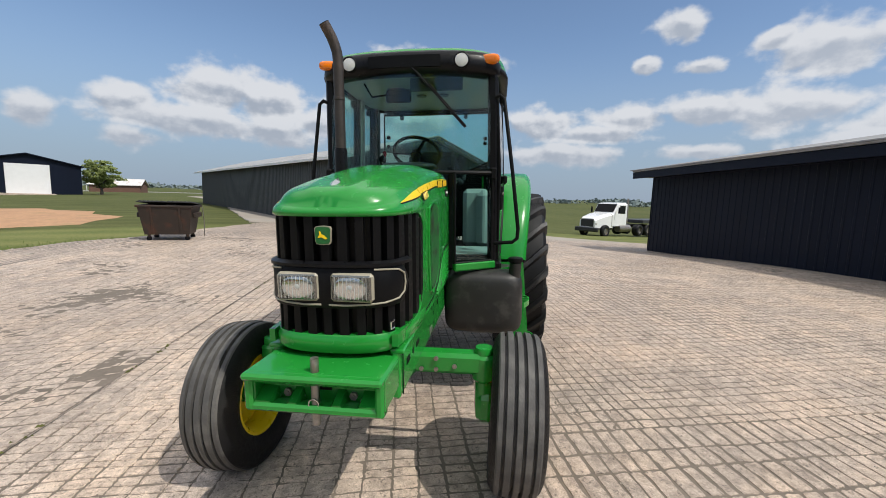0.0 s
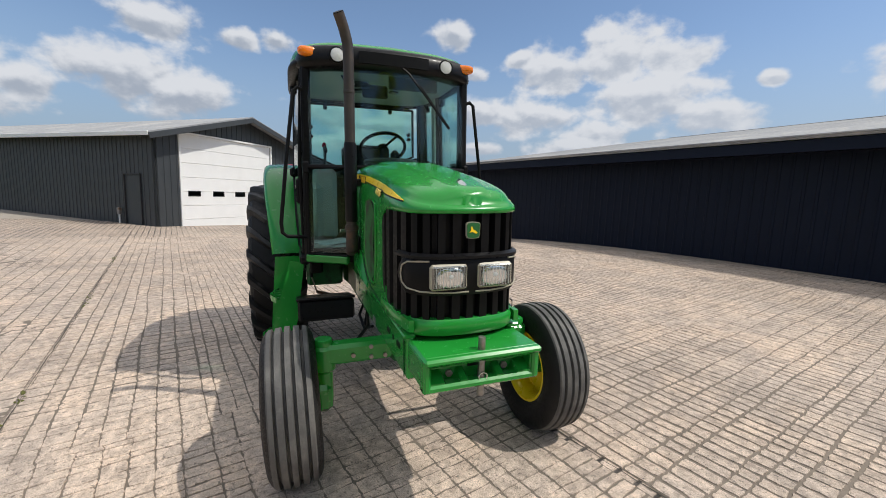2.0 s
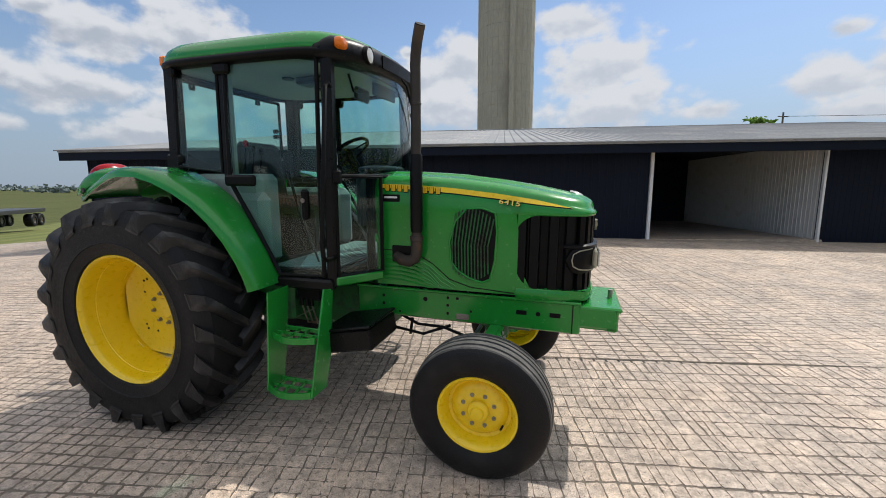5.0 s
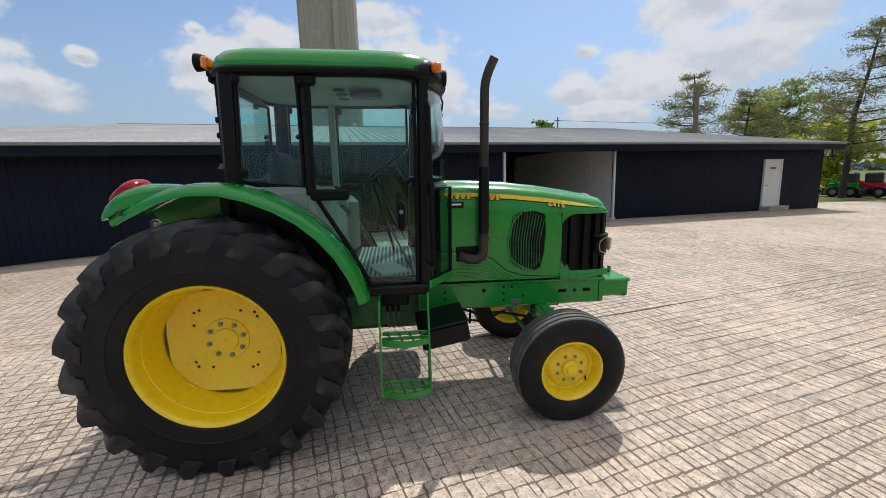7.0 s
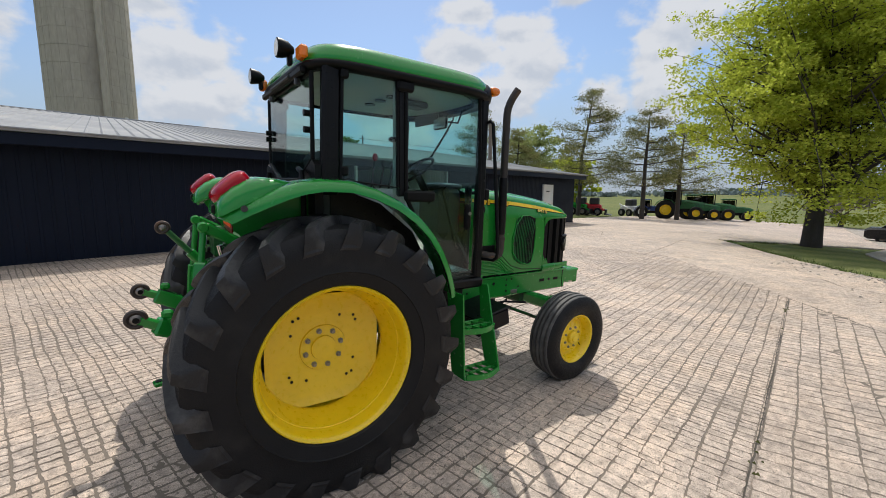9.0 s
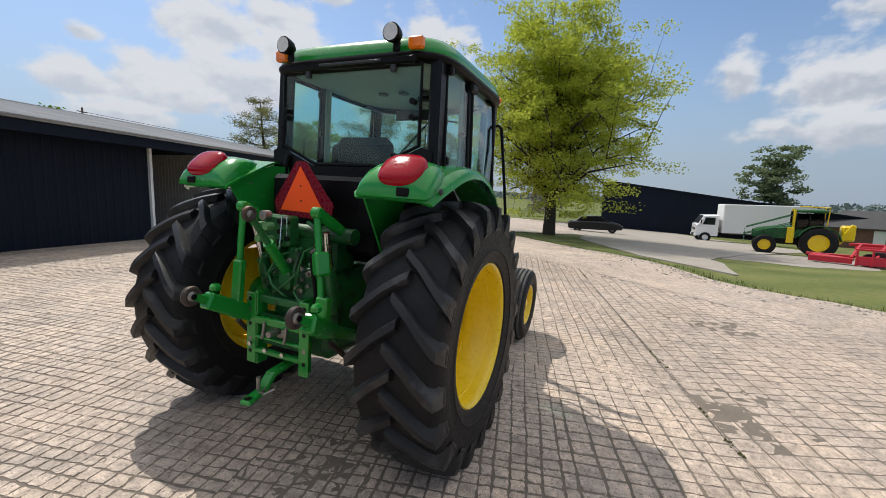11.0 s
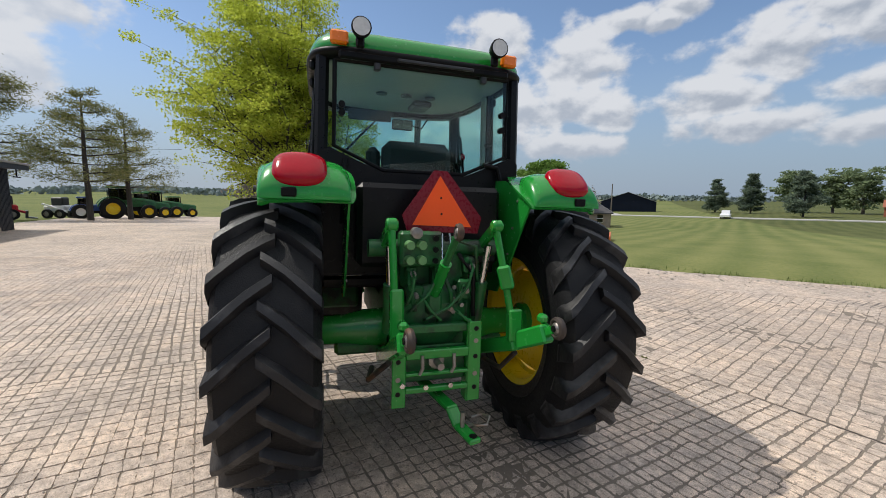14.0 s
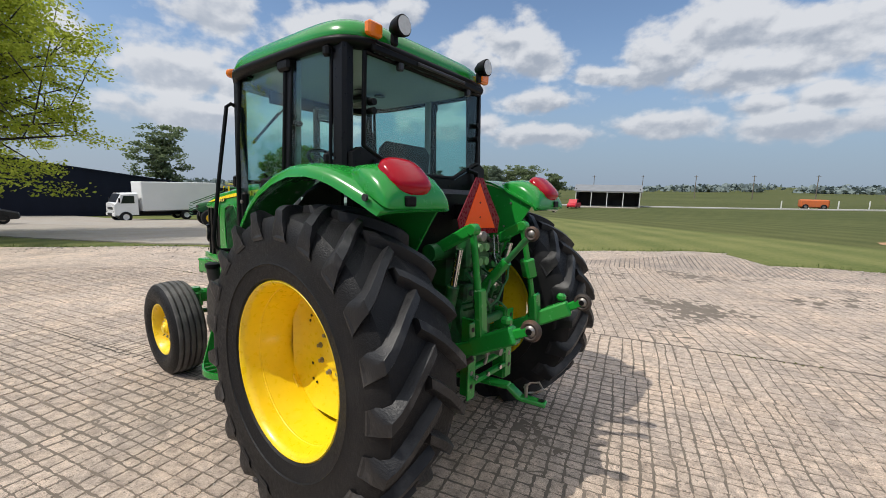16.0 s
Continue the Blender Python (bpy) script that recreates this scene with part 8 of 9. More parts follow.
def pine(x, y, h, rad, low, seed, leaf, label, lean=0.0, layers=13, dense=150, size=0.16):
    rs = np.random.RandomState(seed)
    z = ground_z(x, y) - 0.1
    t = thing("pine_tree", pose(x, y, z), label, "tree")
    tr, br, c = Geo(), Geo(), []
    tr.tube([(0, 0, -0.2), (lean * 0.1, 0, h * 0.25), (lean * 0.4, lean * 0.2, h * 0.5), (lean * 0.8, lean * 0.1, h * 0.75), (lean, 0, h)], [0.24, 0.2, 0.16, 0.1, 0.03], 9)
    for i in range(layers):
        f = i / (layers - 1)
        zz = low + (h * 0.98 - low) * f
        r = rad * (1 - 0.72 * f ** 1.3) * rs.uniform(0.7, 1.1)
        for k in range(4 if f < 0.8 else 3):
            a = rs.uniform(0, 6.28)
            rr = r * rs.uniform(0.55, 1.1)
            p0 = Vector((lean * zz / h, 0, zz))
            p2 = p0 + Vector((rr * math.cos(a), rr * math.sin(a), rs.uniform(-0.1, 0.35) + 0.12 * rr))
            p1 = p0.lerp(p2, 0.5) + Vector((0, 0, -0.12))
            br.tube([p0, p1, p2], [0.05, 0.035, 0.012], 5)
            for q in range(3):
                e = p1.lerp(p2, 0.1 + 0.45 * q)
                n = int(dense * (0.5 + 0.5 * q / 2) * (0.35 + 0.65 * min(1, rr / rad * 1.6)))
                c.append(np.array(e)[None, :] + rs.normal(size=(n, 3)) * np.array([0.34, 0.34, 0.20]) * (0.6 + 0.25 * rr))
    part("trunk", tr, DARK_BARK, t)
    part("limb", br, DARK_BARK, t)
    c = np.concatenate(c)
    tagged(part("crown", leaf_quads(c, size * rs.uniform(0.6, 1.3, len(c)), rs, 0.7, 0.16), leaf, t, smooth=None, fix=False), kind="stuff")
    return t


broad_tree(23.6, 2.4, 12.8, 5.15, 1.4, 150000, 0.075, SPRING, DARK_BARK, 3, "large spring-green shade tree on a grass strip", 0.31, 96, 0.62, droop=(-85, 0.7), even=0.76)
pine(36.0, 24.5, 13.0, 4.6, 3.4, 11, NEEDLE, "tall leaning pine with layered open branches", 1.6)
pine(37.5, 18.3, 10.2, 4.0, 3.2, 12, NEEDLE, "open pine beside the parked tractors", 0.3, 11)
pine(42.0, 17.2, 9.3, 3.6, 3.0, 13, NEEDLE, "sparse pine in front of the parked tractors", 0.3, 10, 110)
pine(30.3, 33.4, 11.2, 4.2, 4.0, 14, NEEDLE, "broad pine rising behind the shed roof", -0.6, 9)
pine(33.0, 31.0, 9.0, 3.2, 4.0, 15, NEEDLE, "yellowish pine behind the shed roof", 0.5, 8, 130)
broad_tree(52, 46, 13.5, 5.2, 3.0, 11000, 0.22, OLIVE, BARK, 21, "pale green broadleaf tree behind the shed", 0.3, 12)
broad_tree(46, 34, 6.8, 4.0, 1.2, 4500, 0.3, SPRING, BARK, 22, "low yellow-green tree behind the shed", 0.2, 9)
broad_tree(30, 72, 12.5, 4.0, 4.0, 3500, 0.4, MAPLE, BARK, 23, "green tree top showing over the shed roof", 0.25, 9)
broad_tree(49.3, -30.5, 9.4, 4.9, 1.2, 66000, 0.17, MAPLE, DARK_BARK, 24, "round dense green maple beside a house", 0.32, 70, 0.8, even=0.93, trim=True)
broad_tree(71, -21, 12.6, 3.6, 3.0, 9000, 0.22, FAR_LEAF, BARK, 25, "tall pale green tree behind the dark building", 0.3, 14)
broad_tree(-46, -54, 4.5, 2.0, 0.8, 7000, 0.17, OLIVE, BARK, 26, "small leaning green tree beside the drive", 0.16, 9)
broad_tree(62, 9, 6.5, 3.6, 1.0, 1500, 0.3, BARE, BARK, 27, "bare grey tree at the yard's far edge", 0.2, 12)
broad_tree(95, -60, 9.0, 4.6, 1.5, 700, 0.3, BARE, BARK, 28, "bare grey tree along the road", 0.25, 14)
broad_tree(106, -78, 8.0, 5.0, 1.5, 900, 0.3, BARE, BARK, 29, "bare brown tree along the road", 0.25, 14)
for i, (x, y, h, rad) in enumerate(((95, -118, 10, 3.5), (84, -118, 11, 3.2), (62, -104, 10, 4), (88, -140, 12.5, 5), (78, -142, 13, 5), (70, -140, 12, 5.5), (60, -140, 9, 4))):
    if i < 3:
        pine(x, y, h, rad, 1.2, 40 + i, SPRUCE, "conifer paled as by haze beyond the field", 0.0, 16, 120, 0.42)
    else:
        broad_tree(x, y, h, rad, 1.5, 4200, 0.42, FAR_LEAF, BARK, 50 + i, "green tree in the clump beyond the field", 0.3, 12, 1.1, category="tree")


def far_woods():
    """Uneven line of woods along the horizon."""
    rs = np.random.RandomState(77)
    c, s = [], []
    for k in range(900):
        a = rs.uniform(0, 2 * math.pi)
        deg = math.degrees(a) % 360
        if 60 < deg < 150:
            continue
        r = rs.uniform(420, 760)
        d = 0.5 + 0.5 * math.sin(5 * a + 1) * math.sin(11 * a)
        if rs.rand() > 0.25 + 0.75 * d:
            continue
        x, y = r * math.cos(a), r * math.sin(a)
        z = ground_z(x, y) + hills(x, y)
        hh, ww = rs.uniform(3, 7), rs.uniform(8, 24)
        n = 70
        c.append(np.stack([x + rs.normal(size=n) * ww * 0.4, y + rs.normal(size=n) * ww * 0.4, z + rs.uniform(0, 1, n) ** 0.8 * hh * rs.uniform(0.5, 1, n)], 1))
        s.append(rs.uniform(1.2, 3.0, n))
    tagged(part("far_woods", leaf_quads(np.concatenate(c), np.concatenate(s), rs, 0.6, 0.8), WOODS, smooth=None, fix=False), "woods along the horizon tinted pale as by haze", "woods", kind="stuff")


# pale bluish tint paints the distance haze straight onto the woods
WOODS = leaf_material("haze_tinted_woods", (0.17, 0.21, 0.21), (0.21, 0.25, 0.24), 0.1)
far_woods()

# ---- parked vehicles and machines ----
TRUCK_WHITE = material("white_truck_paint", (0.80, 0.80, 0.80), 0.25, var=0.04, scale=1, coat=0.4)
TRUCK_BOX = material("white_box_panel", (0.74, 0.74, 0.73), 0.45, var=0.07, scale=0.8)
RED_PAINT = material("red_implement_paint", (0.50, 0.015, 0.03), 0.4, var=0.15, scale=4)
ORANGE_PAINT = material("faded_orange_paint", (0.55, 0.13, 0.03), 0.55, var=0.25, scale=4, second=(0.3, 0.1, 0.05), second_at=0.6)
BLUE_PAINT = material("blue_tractor_paint", (0.02, 0.07, 0.32), 0.35, var=0.1)
DUMP = material("rusty_brown_dumpster", (0.028, 0.018, 0.013), 0.6, var=0.3, scale=3, second=(0.05, 0.02, 0.011), second_at=0.6)
DUMP_LID = material("black_rubber_lid", (0.02, 0.02, 0.022), 0.55, var=0.25)
DARK_CAR = material("black_car_paint", (0.008, 0.009, 0.011), 0.3, var=0.05, coat=0.15, spec=0.25)
BRICK_TAN = material("tan_brick", (0.30, 0.235, 0.185), 0.9, var=0.2, scale=2, fine=20)
BRICK_RED = material("brown_brick", (0.16, 0.085, 0.06), 0.9, var=0.2, scale=2, fine=20)
SHINGLE = material("dark_shingles", (0.06, 0.058, 0.06), 0.85, var=0.2, scale=2, fine=10)
DIRT = material("bare_orange_dirt", (0.42, 0.24, 0.13), 0.95, var=0.3, scale=0.7, fine=8, bump=0.03, bump_scale=12, second=(0.26, 0.17, 0.08), second_at=0.62)
ASPHALT = material("pale_road_surface", (0.36, 0.35, 0.33), 0.9, var=0.12, scale=0.3, fine=4)


WHITE_ROOF = material("pale_metal_roof", (0.62, 0.60, 0.58), 0.5, var=0.15, scale=0.8, second=(0.42, 0.33, 0.28), second_at=0.6)
BRICK_ORANGE = material("red_brown_walls", (0.28, 0.09, 0.05), 0.85, var=0.15)
WOOD_DARK = material("dark_barn_wood", (0.035, 0.032, 0.032), 0.85, var=0.25)


def wheel_parts(parent, x, y, r, w, tyre=RUBBER, rim=STEEL, hub=0.55):
    sgn = 1 if y > 0 else -1
    m = Matrix.Translation((x, y, r)) @ Matrix.Diagonal((1, sgn, 1, 1))
    wh = part("wheel", Geo().lathe([(0.001, w * 0.25), (r * hub * 0.4, w * 0.3), (r * hub * 0.9, w * 0.2), (r * hub, w * 0.42), (r * hub, -w * 0.4), (0.001, -w * 0.4)], 20, m), rim, parent)
    part("tyre", Geo().lathe([(r * hub, -w / 2), (r * 0.9, -w / 2), (r, -w * 0.38), (r, w * 0.38), (r * 0.9, w / 2), (r * hub, w / 2)], 24, m, True), tyre, wh)
    return wh


def standing(x, y, heading, lift=0.0):
    return pose(x, y, ground_z(x, y) - 0.03 + lift, 0, 0, heading)


def small_tractor(x, y, heading, label, body=GREEN, rim=YELLOW, scale=1.0, guard=False, group=""):
    t = thing("parked_tractor", standing(x, y, heading) @ Matrix.Scale(scale, 4), label, "tractor", group)
    for s in (-1, 1):
        wheel_parts(t, 0, s * 0.85, 0.88, 0.5, rim=rim, hub=0.56)
        wheel_parts(t, 2.5, s * 0.8, 0.6, 0.4, rim=rim, hub=0.54)
        part("fender", Geo().loft([[(1.02 * math.cos(a), s * yy, 0.88 + 1.02 * math.sin(a)) for yy in (0.55, 1.05)] + [(0.97 * math.cos(a), s * yy, 0.88 + 0.97 * math.sin(a)) for yy in (1.05, 0.55)] for a in (radians(d) for d in range(20, 171, 15))]), body, t)
    part("hood", Geo().loft([[(x0, -w, zb), (x0, -w, zt - 0.15), (x0, -w * 0.7, zt), (x0, w * 0.7, zt), (x0, w, zt - 0.15), (x0, w, zb)] for x0, w, zb, zt in ((1.1, 0.42, 1.0, 1.82), (2.0, 0.41, 1.0, 1.78), (2.9, 0.38, 1.0, 1.62), (3.15, 0.32, 1.05, 1.5))]), body, t)
    part("grille", Geo().box((3.14, 0, 1.28), (0.06, 0.6, 0.42), 0.02), BLACK, t)
    part("chassis", Geo().box((1.6, 0, 0.85), (2.9, 0.5, 0.4), 0.05), BLACK_SATIN, t)
    part("front_axle", Geo().box((2.5, 0, 0.6), (0.2, 1.4, 0.18), 0.04), body, t)
    cab2 = part("cab", Geo().box((0.45, 0, 1.4), (1.3, 1.2, 0.5), 0.05), body, t)
    for px, py in ((-0.15, 0.62), (1.1, 0.62), (-0.15, -0.62), (1.1, -0.62), (0.5, 0.66), (0.5, -0.66)):
        part("pillar", Geo().beam((px, py, 1.5), (px * 0.95 + 0.02, py * 0.96, 2.62), 0.07, 0.07, 0.01), BLACK, cab2)
    for s in (-1, 1):
        part("cab_glass", Geo().box((0.48, s * 0.62, 2.1), (1.2, 0.01, 0.95), 0.003), DARK_GLASS, cab2)
    for px in (-0.16, 1.1):
        part("cab_glass", Geo().box((px, 0, 2.1), (0.01, 1.2, 0.95), 0.003), DARK_GLASS, cab2)
    part("roof", Geo().box((0.45, 0, 2.72), (1.5, 1.45, 0.18), 0.07), body, cab2)
    part("seat", Geo().box((0.3, 0, 1.85), (0.2, 0.5, 0.6), 0.06), SEAT_CLOTH, cab2)
    part("exhaust", Geo().tube([(1.25, -0.5, 1.3), (1.25, -0.5, 2.7)], 0.05, 8), BLACK, t)
    if guard:
        for s in (-1, 1):
            part("guard_post", Geo().tube([(1.2, s * 0.72, 0.9), (1.2, s * 0.72, 2.85)], 0.06, 8), YELLOW, t)
            part("guard_panel", Geo().box((1.3, s * 0.76, 1.25), (0.35, 0.05, 0.95), 0.02), YELLOW, t)
            part("guard_rail", Geo().tube([(1.2, s * 0.7, 2.5), (3.5, s * 0.6, 1.6)], 0.03, 8), GREEN_DULL, t)
            part("guard_rail", Geo().tube([(1.2, s * 0.7, 2.0), (3.6, s * 0.6, 1.15)], 0.03, 8), GREEN_DULL, t)
            part("rear_guard", Geo().tube([(-0.3, s * 0.7, 1.9), (-0.35, s * 0.7, 2.95), (0.9, s * 0.7, 3.0)], 0.035, 8), YELLOW, t)
        for k in range(5):
            part("brush_bar", Geo().tube([(3.55, -0.62, 0.75 + 0.18 * k), (3.55, 0.62, 0.75 + 0.18 * k)], 0.03, 8), GREEN_DULL, t)
        part("boom_block", Geo().box((-1.3, 0.0, 1.5), (0.6, 0.9, 0.9), 0.1), YELLOW, t)
        part("boom", Geo().beam((-0.9, 0.4, 0.9), (-1.5, 0.4, 2.0), 0.25, 0.25, 0.04), YELLOW, t)
    return t


small_tractor(26.2, -11.5, 78, "green forestry tractor with yellow guards on the gravel", GREEN_DULL, scale=0.9, guard=True)
for x, y, hd, size in ((44.4, 19.6, -62, 1.12), (47.8, 18.9, -58, 0.98), (51.0, 18.9, -66, 1.06), (54.0, 17.7, -60, 0.9)):
    small_tractor(x, y, hd, "green tractor parked in a row beyond the pines", GREEN_DULL, scale=size, group="row of parked tractors")
small_tractor(43.3, 21.6, -62, "blue compact tractor parked beside the green row", BLUE_PAINT, WHITE, 0.72)


def loader(x, y, heading, body, label, category):
    t = thing("loader", standing(x, y, heading), label, category)
    for xx in (-0.5, 0.6):
        for s in (-1, 1):
            wheel_parts(t, xx, s * 0.65, 0.42, 0.3)
    part("body", Geo().box((0, 0, 0.85), (1.9, 1.0, 0.7), 0.12), body, t)
    part("cab", Geo().box((0.2, 0, 1.55), (1.0, 0.9, 0.8), 0.1), CHARCOAL, t)
    for s in (-1, 1):
        part("lift_arm", Geo().beam((-0.9, s * 0.62, 1.35), (1.35, s * 0.62, 0.55), 0.12, 0.16, 0.03), body, t)
    part("bucket", Geo().loft([[(1.3, y2, 0.1), (2.0, y2, 0.05), (2.0, y2, 0.12), (1.45, y2, 0.2), (1.5, y2, 0.7), (1.35, y2, 0.7)] for y2 in (-0.85, 0.85)]), CHARCOAL, t)
    return t


loader(44.5, 23.8, -100, WHITE, "white skid loader with a lowered bucket", "skid loader")
loader(38.6, 24.6, -60, RED_PAINT, "red loader machine among parked implements", "loader")
loader(37.6, 25.6, -70, GREEN, "green front loader attachment on the ground", "loader")
loader(37.2, 28.6, -60, YELLOW, "yellow backhoe loader behind the pine", "loader")


def box_truck():
    t = thing("box_truck", standing(43.6, -12.3, 92) @ Matrix.Scale(1.1, 4), "white cab-over box truck parked by the dark building", "truck")
    for s in (-1, 1):
        wheel_parts(t, 3.2, s * 0.95, 0.42, 0.3, rim=WHITE)
        wheel_parts(t, -1.2, s * 0.95, 0.42, 0.45, rim=WHITE)
    part("frame", Geo().box((0.4, 0, 0.6), (7.2, 0.9, 0.25), 0.03), BLACK, t)
    part("box", Geo().box((-0.9, 0, 2.05), (5.9, 2.3, 2.4), 0.05), TRUCK_BOX, t, "plain white cargo box")
    part("skirt", Geo().box((-0.7, 0, 0.82), (5.3, 2.2, 0.12), 0.02), CHARCOAL, t)
    c = part("cab", Geo().loft([[(x, -1.0, 0.55), (x, -1.0, zt - 0.1), (x, -0.85, zt), (x, 0.85, zt), (x, 1.0, zt - 0.1), (x, 1.0, 0.55)] for x, zt in ((2.3, 2.35), (3.4, 2.3), (3.75, 1.6), (3.9, 1.5))]), TRUCK_WHITE, t)
    for s in (-1, 1):
        part("window", Geo().plate([(2.55, 1.5), (3.45, 1.5), (3.25, 2.1), (2.55, 2.1)], 0.02, Matrix.Translation((0, s * 1.005, 0)) @ pose(0, 0, 0, 90)), DARK_GLASS, c)
        part("mirror", Geo().box((3.6, s * 1.2, 1.75), (0.08, 0.16, 0.35), 0.02), BLACK, c)
        part("headlight", Geo().box((3.88, s * 0.75, 0.85), (0.06, 0.3, 0.18), 0.02), LENS, c)
    part("windscreen", Geo().box((0, 0, 0), (0.03, 1.75, 0.75), 0.01, Matrix.Translation((3.60, 0, 1.93)) @ Matrix.Rotation(radians(-27), 4, "Y")), BLACK, c)
    part("bumper", Geo().box((3.9, 0, 0.6), (0.12, 2.0, 0.22), 0.03), TRUCK_WHITE, c)
    part("grille", Geo().box((3.91, 0, 1.1), (0.03, 1.2, 0.2), 0.01), CHARCOAL, c)
    return t


box_truck()


def semi_truck():
    t = thing("semi_truck", standing(-32.3, 10.6, 312), "white semi truck with a flatbed parked beyond the shed", "truck")
    for s in (-1, 1):
        wheel_parts(t, 2.6, s * 0.98, 0.5, 0.3, rim=STEEL)
        for x in (-2.2, -3.5, -9.0, -10.2):
            wheel_parts(t, x, s * 0.95, 0.5, 0.55, rim=STEEL)
    part("frame", Geo().box((-0.6, 0, 0.85), (7.4, 0.9, 0.25), 0.03), BLACK, t)
    c = part("cab", Geo().loft([[(x, -1.0, 0.9), (x, -1.0, zt - 0.15), (x, -0.8, zt), (x, 0.8, zt), (x, 1.0, zt - 0.15), (x, 1.0, 0.9)] for x, zt in ((-0.3, 2.85), (0.9, 2.8), (1.5, 2.0), (1.7, 1.95))]), TRUCK_WHITE, t)
    part("hood", Geo().loft([[(x, -w, 0.75), (x, -w, zt - 0.2), (x, -w * 0.75, zt), (x, w * 0.75, zt), (x, w, zt - 0.2), (x, w, 0.75)] for x, w, zt in ((1.5, 0.95, 2.0), (2.5, 0.9, 1.85), (3.4, 0.8, 1.6), (3.6, 0.72, 1.5))]), TRUCK_WHITE, t)
    part("grille", Geo().box((3.6, 0, 1.15), (0.08, 1.2, 0.6), 0.03), CHARCOAL, t)
    part("bumper", Geo().box((3.65, 0, 0.62), (0.2, 2.2, 0.35), 0.06), CHARCOAL, t)
    part("windscreen", Geo().box((0, 0, 0), (0.03, 1.75, 0.8), 0.01, Matrix.Translation((1.25, 0, 2.38)) @ Matrix.Rotation(radians(-36), 4, "Y")), BLACK, c)
    for s in (-1, 1):
        part("window", Geo().box((0.35, s * 1.0, 2.25), (0.8, 0.03, 0.65), 0.01), BLACK, c)
        part("headlight", Geo().box((3.45, s * 0.72, 1.1), (0.2, 0.2, 0.2), 0.05), LENS, t)
        part("mirror", Geo().box((1.3, s * 1.3, 2.2), (0.08, 0.15, 0.5), 0.02), BLACK, c)
        part("tank", Geo().tube([(-0.9, s * 0.85, 0.7), (0.7, s * 0.85, 0.7)], 0.3, 14), STEEL, t)
    part("exhaust", Geo().tube([(-0.5, 0.9, 1.0), (-0.5, 0.9, 3.2)], 0.08, 10), STEEL, t)
    part("flatbed", Geo().box((-6.8, 0, 1.25), (8.5, 2.4, 0.3), 0.03), CHARCOAL, t)
    return t


semi_truck()


def dumpster():
    t = thing("dumpster", standing(-6.95, -9.4, 118, 0.0) @ Matrix.Diagonal((0.80, 0.92, 0.93, 1)), "rusty brown metal dumpster with a black lid", "dumpster")
    prof = [(-0.55, 0.22), (0.45, 0.22), (0.72, 1.12), (-0.72, 1.12)]
    part("body", Geo().loft([[(x * (0.84 if z < 0.5 else 1.0), y, z) for y, z in prof] for x in (-0.86, 0.86)]), DUMP, t)
    b = part("rim", Geo().box((0, 0, 1.13), (1.84, 1.5, 0.07), 0.015), DUMP, t)
    for s in (-1, 1):
        lid = part("lid", Geo().box((0, 0, 0), (0.88, 1.4, 0.03), 0.01, Matrix.Translation((s * 0.45, 0, 1.22)) @ Matrix.Rotation(radians(-4), 4, "X")), DUMP_LID, t, "black ribbed lid half")
        for k in range(6):
            part("lid_rib", Geo().box((0, 0, 0), (0.05, 1.38, 0.035), 0.01, Matrix.Translation((s * 0.45 - 0.34 + 0.135 * k, 0, 1.245)) @ Matrix.Rotation(radians(-4), 4, "X")), DUMP_LID, lid)
        part("pocket", Geo().box((s * 0.9, 0, 0.85), (0.1, 1.0, 0.16), 0.02), DUMP, t)
        for y in (-0.4, 0.4):
            fk = part("caster_fork", Geo().box((s * 0.62, y, 0.2), (0.1, 0.07, 0.16), 0.01), RUST, t)
            part("caster", Geo().lathe(disc(0.085, -0.025, 0.025), 16, Matrix.Translation((s * 0.62, y, 0.085))), RUBBER, fk)
        for x in (-0.45, 0.45):
            part("rib", Geo().beam((x, s * 0.50 - 0.05, 0.22), (x, s * 0.72, 1.1), 0.08, 0.04, 0.01), DUMP, t)
    part("notice", Geo().box((-0.865, 0.1, 0.85), (0.01, 0.3, 0.3), 0.003), PAPER, t, "faded pale notice")
    part("drip_hose", Geo().tube([(0.95, 0.6, 1.1), (0.99, 0.66, 0.6), (0.97, 0.7, 0.03), (1.05, 0.8, 0.02)], 0.018, 6), STEEL, t)
    return t


dumpster()


